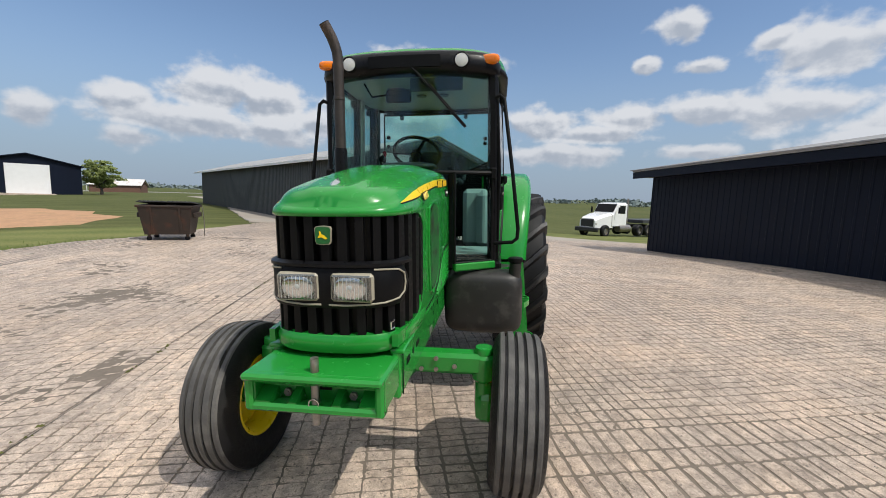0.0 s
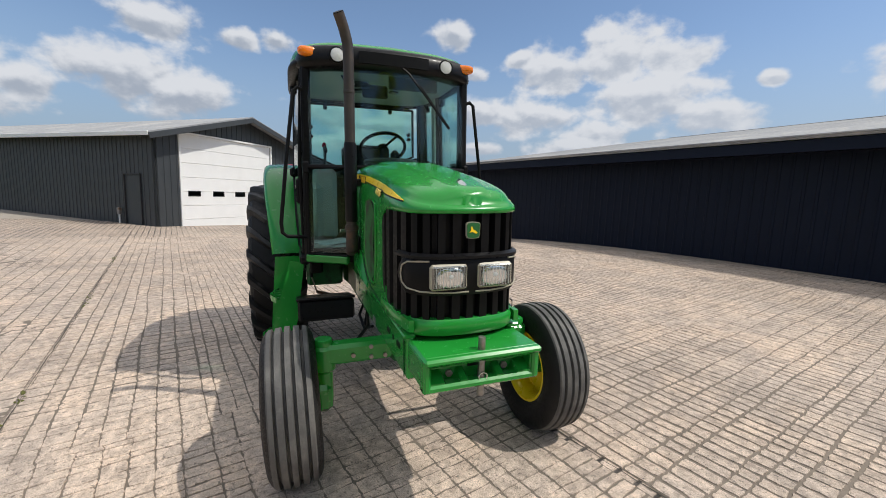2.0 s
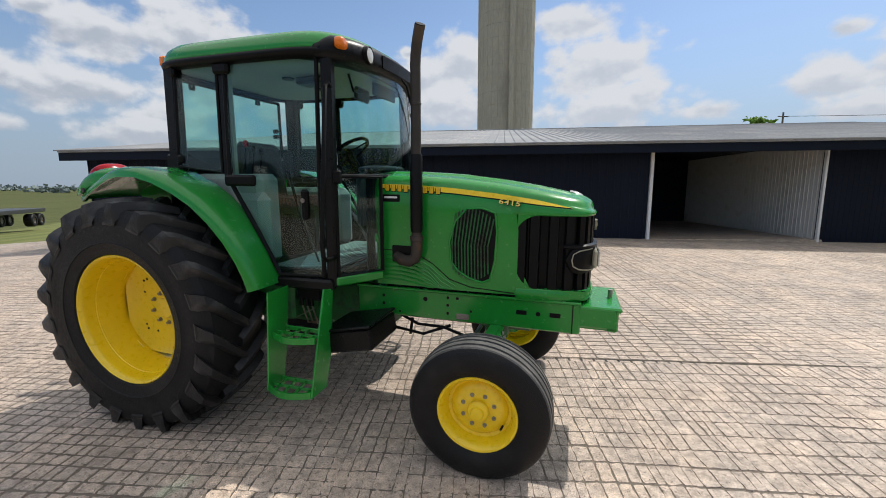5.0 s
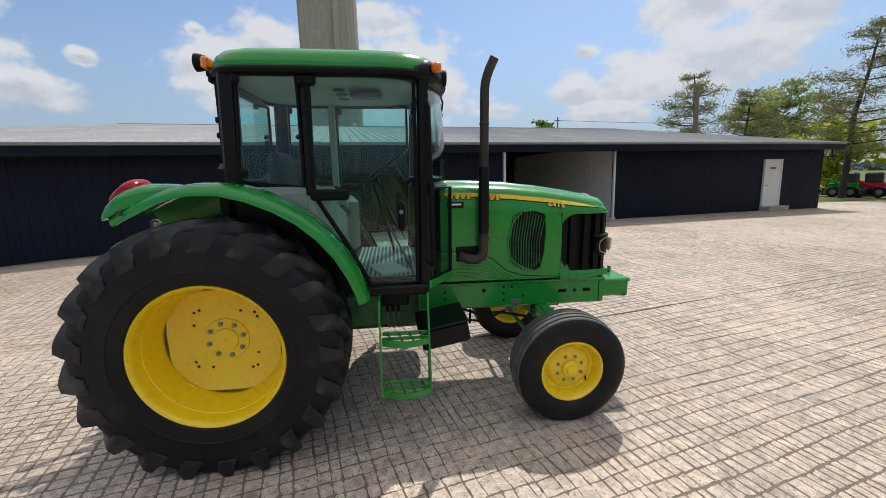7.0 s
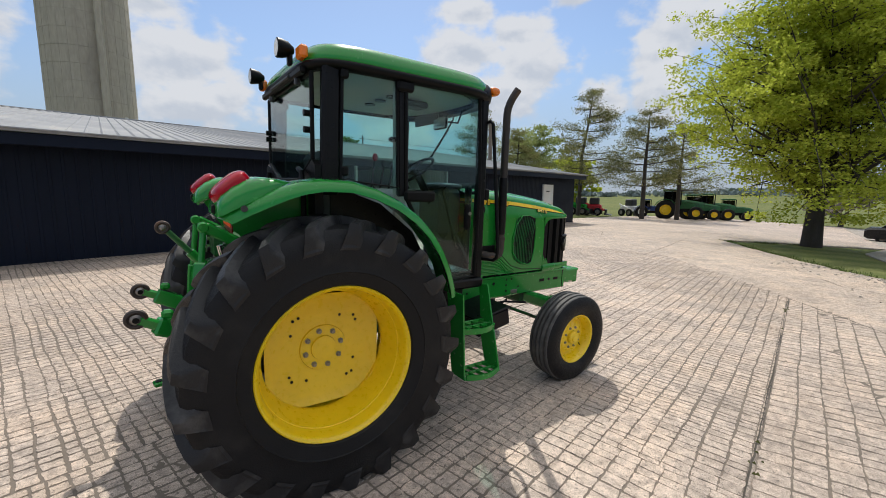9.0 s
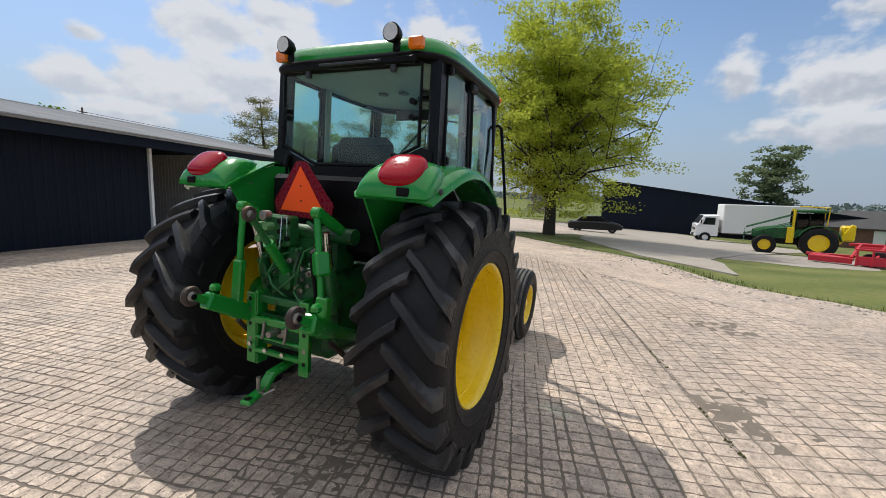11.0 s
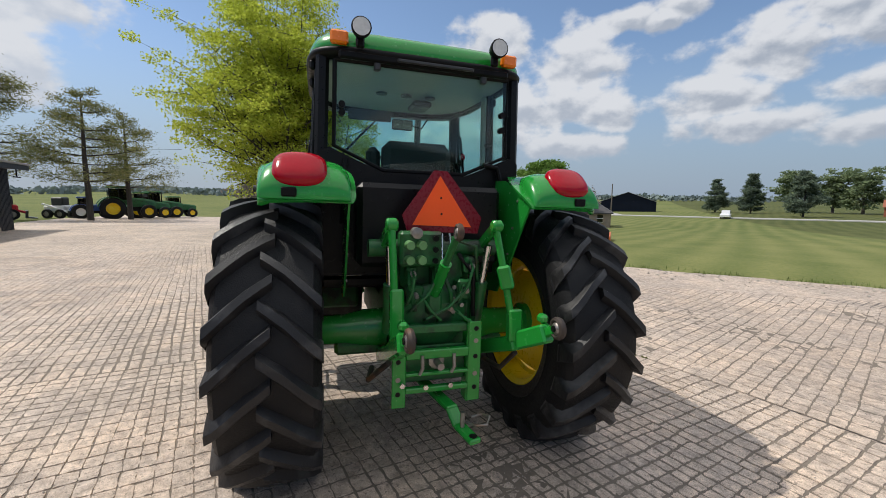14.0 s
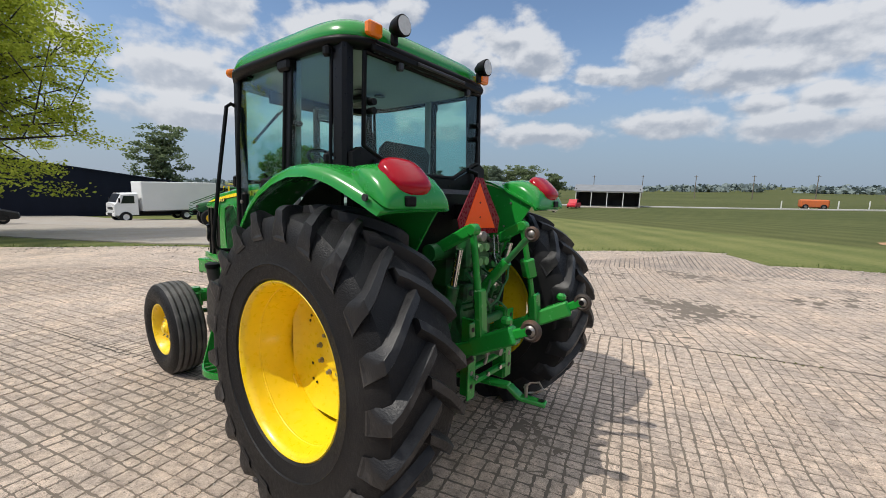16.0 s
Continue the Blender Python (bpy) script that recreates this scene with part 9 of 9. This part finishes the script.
def red_mower():
    t = thing("folding_mower", standing(19.4, -10.7, -115, -0.1) @ Matrix.Scale(0.8, 4), "red folding mower with raised wings parked on gravel", "mower")
    panel = part("front_panel", Geo().box((0, 0, 0), (2.9, 0.06, 0.46), 0.03, Matrix.Translation((1.25, 0.0, 0.42)) @ Matrix.Rotation(radians(-12), 4, "X")), RED_PAINT, t)
    for k in range(6):
        part("rib", Geo().beam((-0.15 + 0.56 * k, -0.02, 0.98), (-0.15 + 0.56 * k, -0.14, 0.15), 0.09, 0.08, 0.015), RED_PAINT, panel)
    part("top_rail", Geo().beam((-0.25, 0.08, 0.97), (2.75, 0.08, 0.97), 0.1, 0.1, 0.02), RED_PAINT, t)
    part("deck", Geo().box((1.25, 0.95, 0.42), (2.9, 1.6, 0.12), 0.04), RED_PAINT, t)
    part("wing", Geo().box((0, 0, 0), (1.7, 1.1, 0.14), 0.04, Matrix.Translation((-1.15, 0.5, 0.42)) @ Matrix.Rotation(radians(4), 4, "Y")), RED_PAINT, t)
    part("wing_skirt", Geo().box((-1.15, -0.06, 0.36), (1.7, 0.06, 0.3), 0.02), RED_PAINT, t)
    for x0 in (-0.4, 0.5, 1.4, 2.3):
        part("fold_arm", Geo().beam((x0, 0.4, 0.5), (x0 + 0.25, 1.5, 1.15), 0.12, 0.1, 0.02), RED_PAINT, t)
    part("cross_bar", Geo().beam((-0.6, 1.5, 1.12), (2.6, 1.55, 1.18), 0.13, 0.13, 0.02), RED_PAINT, t)
    part("rear_wing", Geo().box((0, 0, 0), (2.8, 0.08, 0.42), 0.03, Matrix.Translation((1.0, 2.2, 0.98)) @ Matrix.Rotation(radians(-20), 4, "X")), RED_PAINT, t)
    for x0 in (-0.3, 1.0, 2.2):
        part("wing_brace", Geo().beam((x0, 2.15, 0.85), (x0, 1.2, 0.5), 0.08, 0.08, 0.015), RED_PAINT, t)
    part("drive_box", Geo().box((0.6, 0.9, 0.72), (0.5, 0.5, 0.4), 0.08), CHARCOAL, t)
    part("hydraulic_tube", Geo().tube([(0.9, 0.7, 1.0), (2.7, 1.0, 0.86)], 0.06, 10), STEEL, t, "grey hydraulic tube")
    part("tongue", Geo().beam((-0.3, 1.2, 0.5), (-2.3, 1.6, 0.45), 0.14, 0.14, 0.02), RED_PAINT, t)
    for x0 in (0.2, 2.3):
        wheel_parts(t, x0, 1.9, 0.33, 0.2, rim=RED_PAINT)
    return t


red_mower()


def orange_mower():
    t = thing("rotary_mower", standing(16.4, -13.8, 50, -0.06) @ Matrix.Scale(1.15, 4), "faded orange rotary mower resting on the lawn", "mower")
    part("deck", Geo().box((0, 0, 0.25), (1.6, 2.5, 0.2), 0.06), ORANGE_PAINT, t)
    part("rim", Geo().box((0.78, 0, 0.2), (0.06, 2.5, 0.3), 0.02), ORANGE_PAINT, t)
    part("rim", Geo().box((-0.78, 0, 0.2), (0.06, 2.5, 0.3), 0.02), ORANGE_PAINT, t)
    part("gearbox", Geo().box((0, 0, 0.45), (0.4, 0.4, 0.25), 0.06), CHARCOAL, t)
    for s in (-1, 1):
        part("a_frame", Geo().beam((0.6, s * 0.4, 0.35), (0.75, 0.05 * s, 0.7), 0.07, 0.07, 0.01), ORANGE_PAINT, t)
    part("brace", Geo().beam((0.75, 0, 0.68), (-0.7, 0.3, 0.4), 0.05, 0.05, 0.01), CHARCOAL, t)
    part("drive_shaft", Geo().tube([(0.1, 0, 0.5), (1.2, -0.2, 0.55)], 0.06, 8), CHARCOAL, t)
    return t


orange_mower()


def car(x, y, heading, paint, label, category, pickup=False, scale=1.0):
    t = thing("parked_car" if not pickup else "pickup_truck", standing(x, y, heading) @ Matrix.Scale(scale, 4), label, category)
    L = 2.7 if pickup else 2.3
    for s in (-1, 1):
        for xx in (-1.45, 1.45):
            wheel_parts(t, xx * L / 2.3, s * 0.78, 0.34, 0.22)
    part("body", Geo().loft([[(x0, -w, zb), (x0, -w, zt - 0.12), (x0, -w * 0.88, zt), (x0, w * 0.88, zt), (x0, w, zt - 0.12), (x0, w, zb)] for x0, w, zb, zt in ((-L, 0.8, 0.4, 0.85), (-L + 0.2, 0.88, 0.28, 0.98), (0, 0.9, 0.25, 1.0), (L - 0.8, 0.88, 0.25, 0.95), (L - 0.1, 0.8, 0.3, 0.75), (L, 0.7, 0.38, 0.65))]), paint, t)
    cab3 = ((-1.6, 0.98), (-1.1, 1.42), (0.4, 1.46), (1.2, 1.0)) if not pickup else ((-0.6, 1.0), (-0.45, 1.68), (0.9, 1.7), (1.5, 1.0))
    c = part("cabin", Geo().plate([(a, b) for a, b in cab3], 1.5, pose(0, 0, 0, 90)), paint, t)
    for s in (-1, 1):
        part("window", Geo().plate([(a * 0.9, 1.02 + (b - 1.0) * 0.86) for a, b in cab3], 0.01, Matrix.Translation((0, s * 0.757, 0)) @ pose(0, 0, 0, 90)), BLACK, c)
    return t


car(37.2, 0.6, -84, DARK_CAR, "black sedan parked beyond the shade tree", "car")
car(62.6, -81.7, -55, TRUCK_WHITE, "white pickup truck on the far road", "pickup", True)
car(27.6, -76.0, 100, RED_PAINT, "red pickup truck beside the open shed", "pickup", True)
car(-16.5, 12.5, 60, DARK_CAR, "dark red car parked past the shed's end", "car").children[0]


# ---- far buildings ----
def gable_house(name, x, y, heading, w, d, h, rise, wall, roof, label, category, openings=(), base=0.0, hip=0.0):
    """House with its front along local x, facing -y; openings: (name, x, z, width, height, material)."""
    t = thing(name, standing(x, y, heading, base), label, category)
    th = 0.2
    for a, s in (((0, -d / 2, h / 2), (w, th, h)), ((0, d / 2, h / 2), (w, th, h)), ((-w / 2, 0, h / 2), (th, d, h)), ((w / 2, 0, h / 2), (th, d, h))):
        part("wall", Geo().box((a[0], a[1], a[2] - 1.0), (s[0], s[1], s[2] + 2.0), 0.02), wall, t)
    o = 0.4
    for s in (-1, 1):
        r = Geo()
        e0, e1 = (-w / 2 - o, s * (d / 2 + o), h - 0.1), (w / 2 + o, s * (d / 2 + o), h - 0.1)
        r0, r1 = (-w / 2 - o + hip, 0, h + rise), (w / 2 + o - hip, 0, h + rise)
        r.loft([[e0, r0, (r0[0], r0[1], r0[2] - 0.12), (e0[0], e0[1], e0[2] - 0.12)], [e1, r1, (r1[0], r1[1], r1[2] - 0.12), (e1[0], e1[1], e1[2] - 0.12)]])
        part("roof", r, roof, t)
    for s in (-1, 1):
        g3 = Geo()
        if hip:
            g3.v = [(s * (w / 2 + o), -d / 2 - o, h - 0.1), (s * (w / 2 + o), d / 2 + o, h - 0.1), (s * (w / 2 + o - hip), 0, h + rise)]
            g3.f = [(0, 1, 2)]
            part("roof", g3, roof, t)
        else:
            g3.plate([(-d / 2, h), (d / 2, h), (0, h + rise)], 0.15, Matrix.Translation((s * (w / 2 - 0.05), 0, 0)) @ pose(0, 0, 0, 90, 0, 90))
            part("gable", g3, wall, t)
    for nm, ox, oz, ow, oh, mt in openings:
        f = part(nm, Geo().box((ox, -d / 2 - 0.06, oz), (ow, 0.12, oh), 0.02), mt, t)
        if nm == "window":
            part("frame", Geo().box((ox, -d / 2 - 0.10, oz), (ow + 0.14, 0.06, 0.07), 0.01), WHITE, f)
            part("sill", Geo().box((ox, -d / 2 - 0.12, oz - oh / 2), (ow + 0.2, 0.12, 0.07), 0.01), WHITE, f)
    return t


# dark barn with a white door on the rise
b = thing("far_barn", standing(-39.1, -56.7, 142.5), "black metal barn with a large white door on the rise", "barn")
part("wall", Geo().plate([(-5.0, -1), (5.0, -1), (5.0, 3.75), (0, 4.95), (-5.0, 3.75)], 0.15, pose(0, 0, 0, 90)), SIDING, b)
part("back_wall", Geo().plate([(-5.0, -1), (5.0, -1), (5.0, 3.75), (0, 4.95), (-5.0, 3.75)], 0.15, Matrix.Translation((0, 14, 0)) @ pose(0, 0, 0, 90)), SIDING, b)
for s in (-1, 1):
    part("side_wall", Geo().box((s * 4.95, 7, 1.4), (0.12, 13.9, 4.8), 0.02), SIDING, b)
    part("roof", Geo().loft([[(s * 5.3, y0, 3.75), (0, y0, 5.05), (0, y0, 4.93), (s * 5.3, y0, 3.63)] for y0 in (-0.4, 14.4)]), SIDING, b)
part("door", Geo().box((0.05, -0.12, 1.85), (3.95, 0.1, 3.7), 0.02), WHITE, b, "large white door")
part("apron", Geo().box((-0.2, -1.3, -0.02), (5.2, 2.4, 0.3), 0.03), CONCRETE_PAD, b)
gable_house("long_barn", -81, -87, 118, 9.5, 5, 1.6, 1.4, BRICK_RED, WHITE_ROOF, "old barn with a pale metal roof across the field", "barn", base=0.1)
gable_house("cottage", -78, -104, 40, 6, 5, 2.2, 1.4, WHITE, SHINGLE, "small white house far across the field", "house")
gable_house("cottage", -70, -98, 40, 4, 4, 1.8, 1.0, WHITE, SHINGLE, "small white outbuilding beside the drive", "outbuilding")
# dark building behind the box truck
d0 = thing("dark_building", standing(58.5, -13.5, -100), "long black metal building behind the box truck", "building")
prof = [(-15, -2), (15, -2), (15, 2.6), (-13.5, 6.8), (-15, 6.6)]
part("wall", Geo().plate([(x, z) for x, z in prof], 0.2, pose(0, 0, 0, 90)), SIDING, d0)
part("wall", Geo().plate([(x, z) for x, z in prof], 0.2, Matrix.Translation((0, 12, 0)) @ pose(0, 0, 0, 90)), SIDING, d0)
for s in (-1, 1):
    part("side_wall", Geo().box((s * 14.95, 6, 0.3 + (2.1 if s < 0 else 0)), (0.1, 11.8, 4.6 + (4.2 if s < 0 else 0)), 0.02), SIDING, d0)
part("roof", Geo().loft([[(15.3, y0, 2.62), (-13.5, y0, 6.9), (-15.3, y0, 6.7), (-15.3, y0, 6.55), (-13.5, y0, 6.75), (15.3, y0, 2.47)] for y0 in (-0.3, 12.3)]), SIDING, d0)
gable_house("brick_house", 57, -27.5, -118, 11, 7, 2.3, 1.7, BRICK_RED, SHINGLE, "low brown brick house with a dark roof", "house", [("window", -2.5, 1.3, 1.2, 1.0, DARK_GLASS), ("window", 2, 1.3, 1.2, 1.0, DARK_GLASS), ("door", 0, 1.0, 0.9, 2.0, WHITE)], hip=2.5)
gable_house("brick_house", 49, -34.6, -128, 10.5, 7, 2.2, 1.5, BRICK_TAN, SHINGLE, "low tan brick house beside the round maple", "house", [("window", 1.8, 1.35, 0.7, 1.0, DARK_GLASS), ("window", 4.0, 1.35, 0.7, 1.0, DARK_GLASS)], hip=2.5)
gable_house("white_house", 104, -72, -130, 14, 8, 2.6, 2.0, WHITE, SHINGLE, "white bungalow across the road", "house", [("window", -3, 1.4, 1.4, 1.1, DARK_GLASS), ("window", 3, 1.4, 1.4, 1.1, DARK_GLASS)], hip=2.5)
gable_house("field_barn", 116, -103, -40, 12, 17, 3.4, 3.2, SIDING, ROOF_METAL, "dark barn with a grey roof across the road", "barn")
gable_house("red_house", 56, -126, -155, 5, 4.5, 2.3, 1.5, BRICK_ORANGE, BRICK_ORANGE, "small red-brown house at the wood's edge", "house", [("garage_door", -0.6, 0.9, 1.6, 1.7, WHITE)])
# open pole shed in the field
SHED_ROOF = material("dull_grey_roofing", (0.20, 0.21, 0.225), 0.6, var=0.15, scale=1)
sh = thing("pole_shed", standing(24.6, -86.5, -165), "open-fronted dark pole shed with a grey roof", "shed")
part("back_wall", Geo().box((0, 5.0, 1.6), (12.5, 0.15, 4.6), 0.02), WOOD_DARK, sh)
for s in (-1, 1):
    part("end_wall", Geo().box((s * 6.2, 2.5, 1.6), (0.15, 5.0, 4.4), 0.02), WOOD_DARK, sh)
part("roof", Geo().loft([[(x0, -0.5, 3.3), (x0, 2.2, 4.6), (x0, 5.4, 3.5), (x0, 5.4, 3.35), (x0, 2.2, 4.42), (x0, -0.5, 3.15)] for x0 in (-6.6, 6.6)]), SHED_ROOF, sh)
for k in range(5):
    part("post", Geo().box((-6.2 + 3.1 * k, -0.2, 1.3), (0.16, 0.16, 4.0), 0.02), WHITE_SIDING, sh)
part("beam", Geo().box((0, -0.2, 3.1), (12.6, 0.2, 0.22), 0.02), WHITE_SIDING, sh)
for k in range(4):
    for j in range(4):
        part("rail", Geo().box((-4.65 + 3.1 * k, 3.2, 0.5 + 0.6 * j), (2.9, 0.1, 0.14), 0.01), WOOD_DARK, sh)
part("apron", Geo().box((1.0, -3.0, -0.05), (15, 4.5, 0.3), 0.03), GRAVEL, sh)

# ---- road, dirt, poles and small far things ----
def strip(name, pts, width, mat, lift, label, category):
    geo = Geo()
    dense = []
    for (a, b), (c, d) in zip(pts, pts[1:]):
        dense += [(a + (c - a) * k / 12, b + (d - b) * k / 12) for k in range(12)]
    dense.append(pts[-1])
    for i, (x, y) in enumerate(dense):
        x0, y0 = dense[max(0, i - 1)]
        x1, y1 = dense[min(len(dense) - 1, i + 1)]
        n = Vector((y0 - y1, x1 - x0)).normalized() * width / 2
        for k in (-1, -0.5, 0, 0.5, 1):
            px, py = x + n.x * k, y + n.y * k
            geo.v.append((px, py, ground_z(px, py) + hills(px, py) + lift))
    for i in range(len(dense) - 1):
        for k in range(4):
            a = i * 5 + k
            geo.f.append((a, a + 5, a + 6, a + 1))
    m2 = len(geo.v)
    geo.v += [(x, y, z - 0.3) for x, y, z in geo.v]
    for i in range(len(dense) - 1):
        a = i * 5
        geo.f += [(a, a + m2, a + 5 + m2, a + 5), (a + 4, a + 9, a + 9 + m2, a + 4 + m2)]
    return tagged(part(name, geo, mat, smooth=20, fix=False), label, category, kind="structure")


strip("road", [(190, -20), (120, -52), (87, -74), (62, -83.5), (44, -90), (20, -93.5), (-30, -96), (-120, -96)], 4.5, ASPHALT, 0.1, "pale country road across the lower field", "road")
strip("side_road", [(87, -74), (110, -88), (160, -100)], 4.0, ASPHALT, 0.1, "pale side road towards the houses", "road")
dirt = Geo()
rs0 = np.random.RandomState(4)
ringp = [(8.0 * (1 + 0.06 * math.sin(3 * a + 1) + 0.05 * math.sin(7 * a)) * math.cos(a), 4.6 * (1 + 0.12 * math.sin(2 * a) + 0.1 * math.sin(9 * a)) * math.sin(a)) for a in (2 * math.pi * k / 40 for k in range(40))]
dm = pose(-11.3, -23.2, 0, 0, 0, -127)
for q in (0.0, 0.4, 0.7, 0.9, 1.0):
    for px, py in ringp:
        w = dm @ Vector((px * q, py * q, 0))
        dirt.v.append((w.x, w.y, ground_z(w.x, w.y) - 0.05 + 0.07 * (1 - q ** 3) + 0.04 * noise.noise((w.x * 0.9, w.y * 0.9, 0)) * (1 - q)))
for i in range(4):
    for k in range(40):
        a, b2 = i * 40 + k, i * 40 + (k + 1) % 40
        dirt.f.append((a, b2, b2 + 40, a + 40))
tagged(part("dirt_patch", dirt, DIRT, smooth=40, fix=False), "bare orange earth patch on the lawn", "bare earth", kind="stuff")

spot = Geo()
gm = pose(21.0, -9.6, 0, 0, 0, -38)
for q in (0.0, 0.5, 0.8, 0.93, 1.0):
    for px, py in ringp:
        w = gm @ Vector((px * q * 0.75, py * q * 0.55, 0))
        spot.v.append((w.x, w.y, ground_z(w.x, w.y) - 0.052 + 0.03 * (1 - q ** 3) + 0.02 * noise.noise((w.x * 1.9, w.y * 1.9, 0)) * (1 - q)))
spot.f = list(dirt.f)
tagged(part("gravel_patch", spot, GRAVEL, smooth=40, fix=False), "thin patch of pale gravel worn into the lawn", "gravel", kind="stuff")


def pole(x, y, h, r, label, arm=0.0, mat=None):
    t = thing("utility_pole", standing(x, y, 20), label, "pole")
    part("shaft", Geo().tube([(0, 0, -0.5), (0, 0, h)], [r, r * 0.75], 10), mat or POLE, t)
    if arm:
        part("crossarm", Geo().box((0, 0, h - 0.6), (arm, 0.12, 0.12), 0.02), mat or POLE, t)
    return t


POLE = material("weathered_pole_wood", (0.17, 0.14, 0.115), 0.9, var=0.25, scale=3, stretch=(1, 1, 0.2))
pole(20.4, 21.0, 7.2, 0.17, "thick weathered pole rising behind the shed roof")
pole(32.0, 71.0, 13.0, 0.16, "wooden utility pole beyond the shed", 1.6)
pole(74, -62, 7.5, 0.14, "wooden utility pole beside the road")
for i in range(7):
    pole(70 - 22 * i, -215 - 6 * i, 11, 0.2, "distant wooden utility pole", 1.8)
cable = new("overhead_cable", mesh_of("overhead_cable", Geo().tube([(32 + (110 - 32) * f, 71 - 40 * f, ground_z(32, 71) + 12.4 - 3.0 * math.sin(math.pi * f)) for f in (k / 16 for k in range(17))], 0.03, 5), BLACK))
tagged(cable, "thin sagging overhead cable between poles", "cable")
fence = thing("field_fence", pose(0, 0, 0), "row of pale fence posts across the far field", "fence")
for k in range(26):
    x, y = -4 - 4.2 * k, -104 - 0.6 * k
    part("post", Geo().box((x, y, ground_z(x, y) + 0.6), (0.18, 0.18, 1.6), 0.02), WHITE_SIDING, fence)
t = thing("orange_machine", standing(-8.5, -100, 10), "orange machine standing by the far fence", "machine")
part("body", Geo().box((0, 0, 1.0), (4.2, 1.6, 1.5), 0.2), ORANGE_PAINT, t)
for s in (-1, 1):
    for xx in (-1.3, 1.3):
        wheel_parts(t, xx, s * 0.8, 0.45, 0.3)
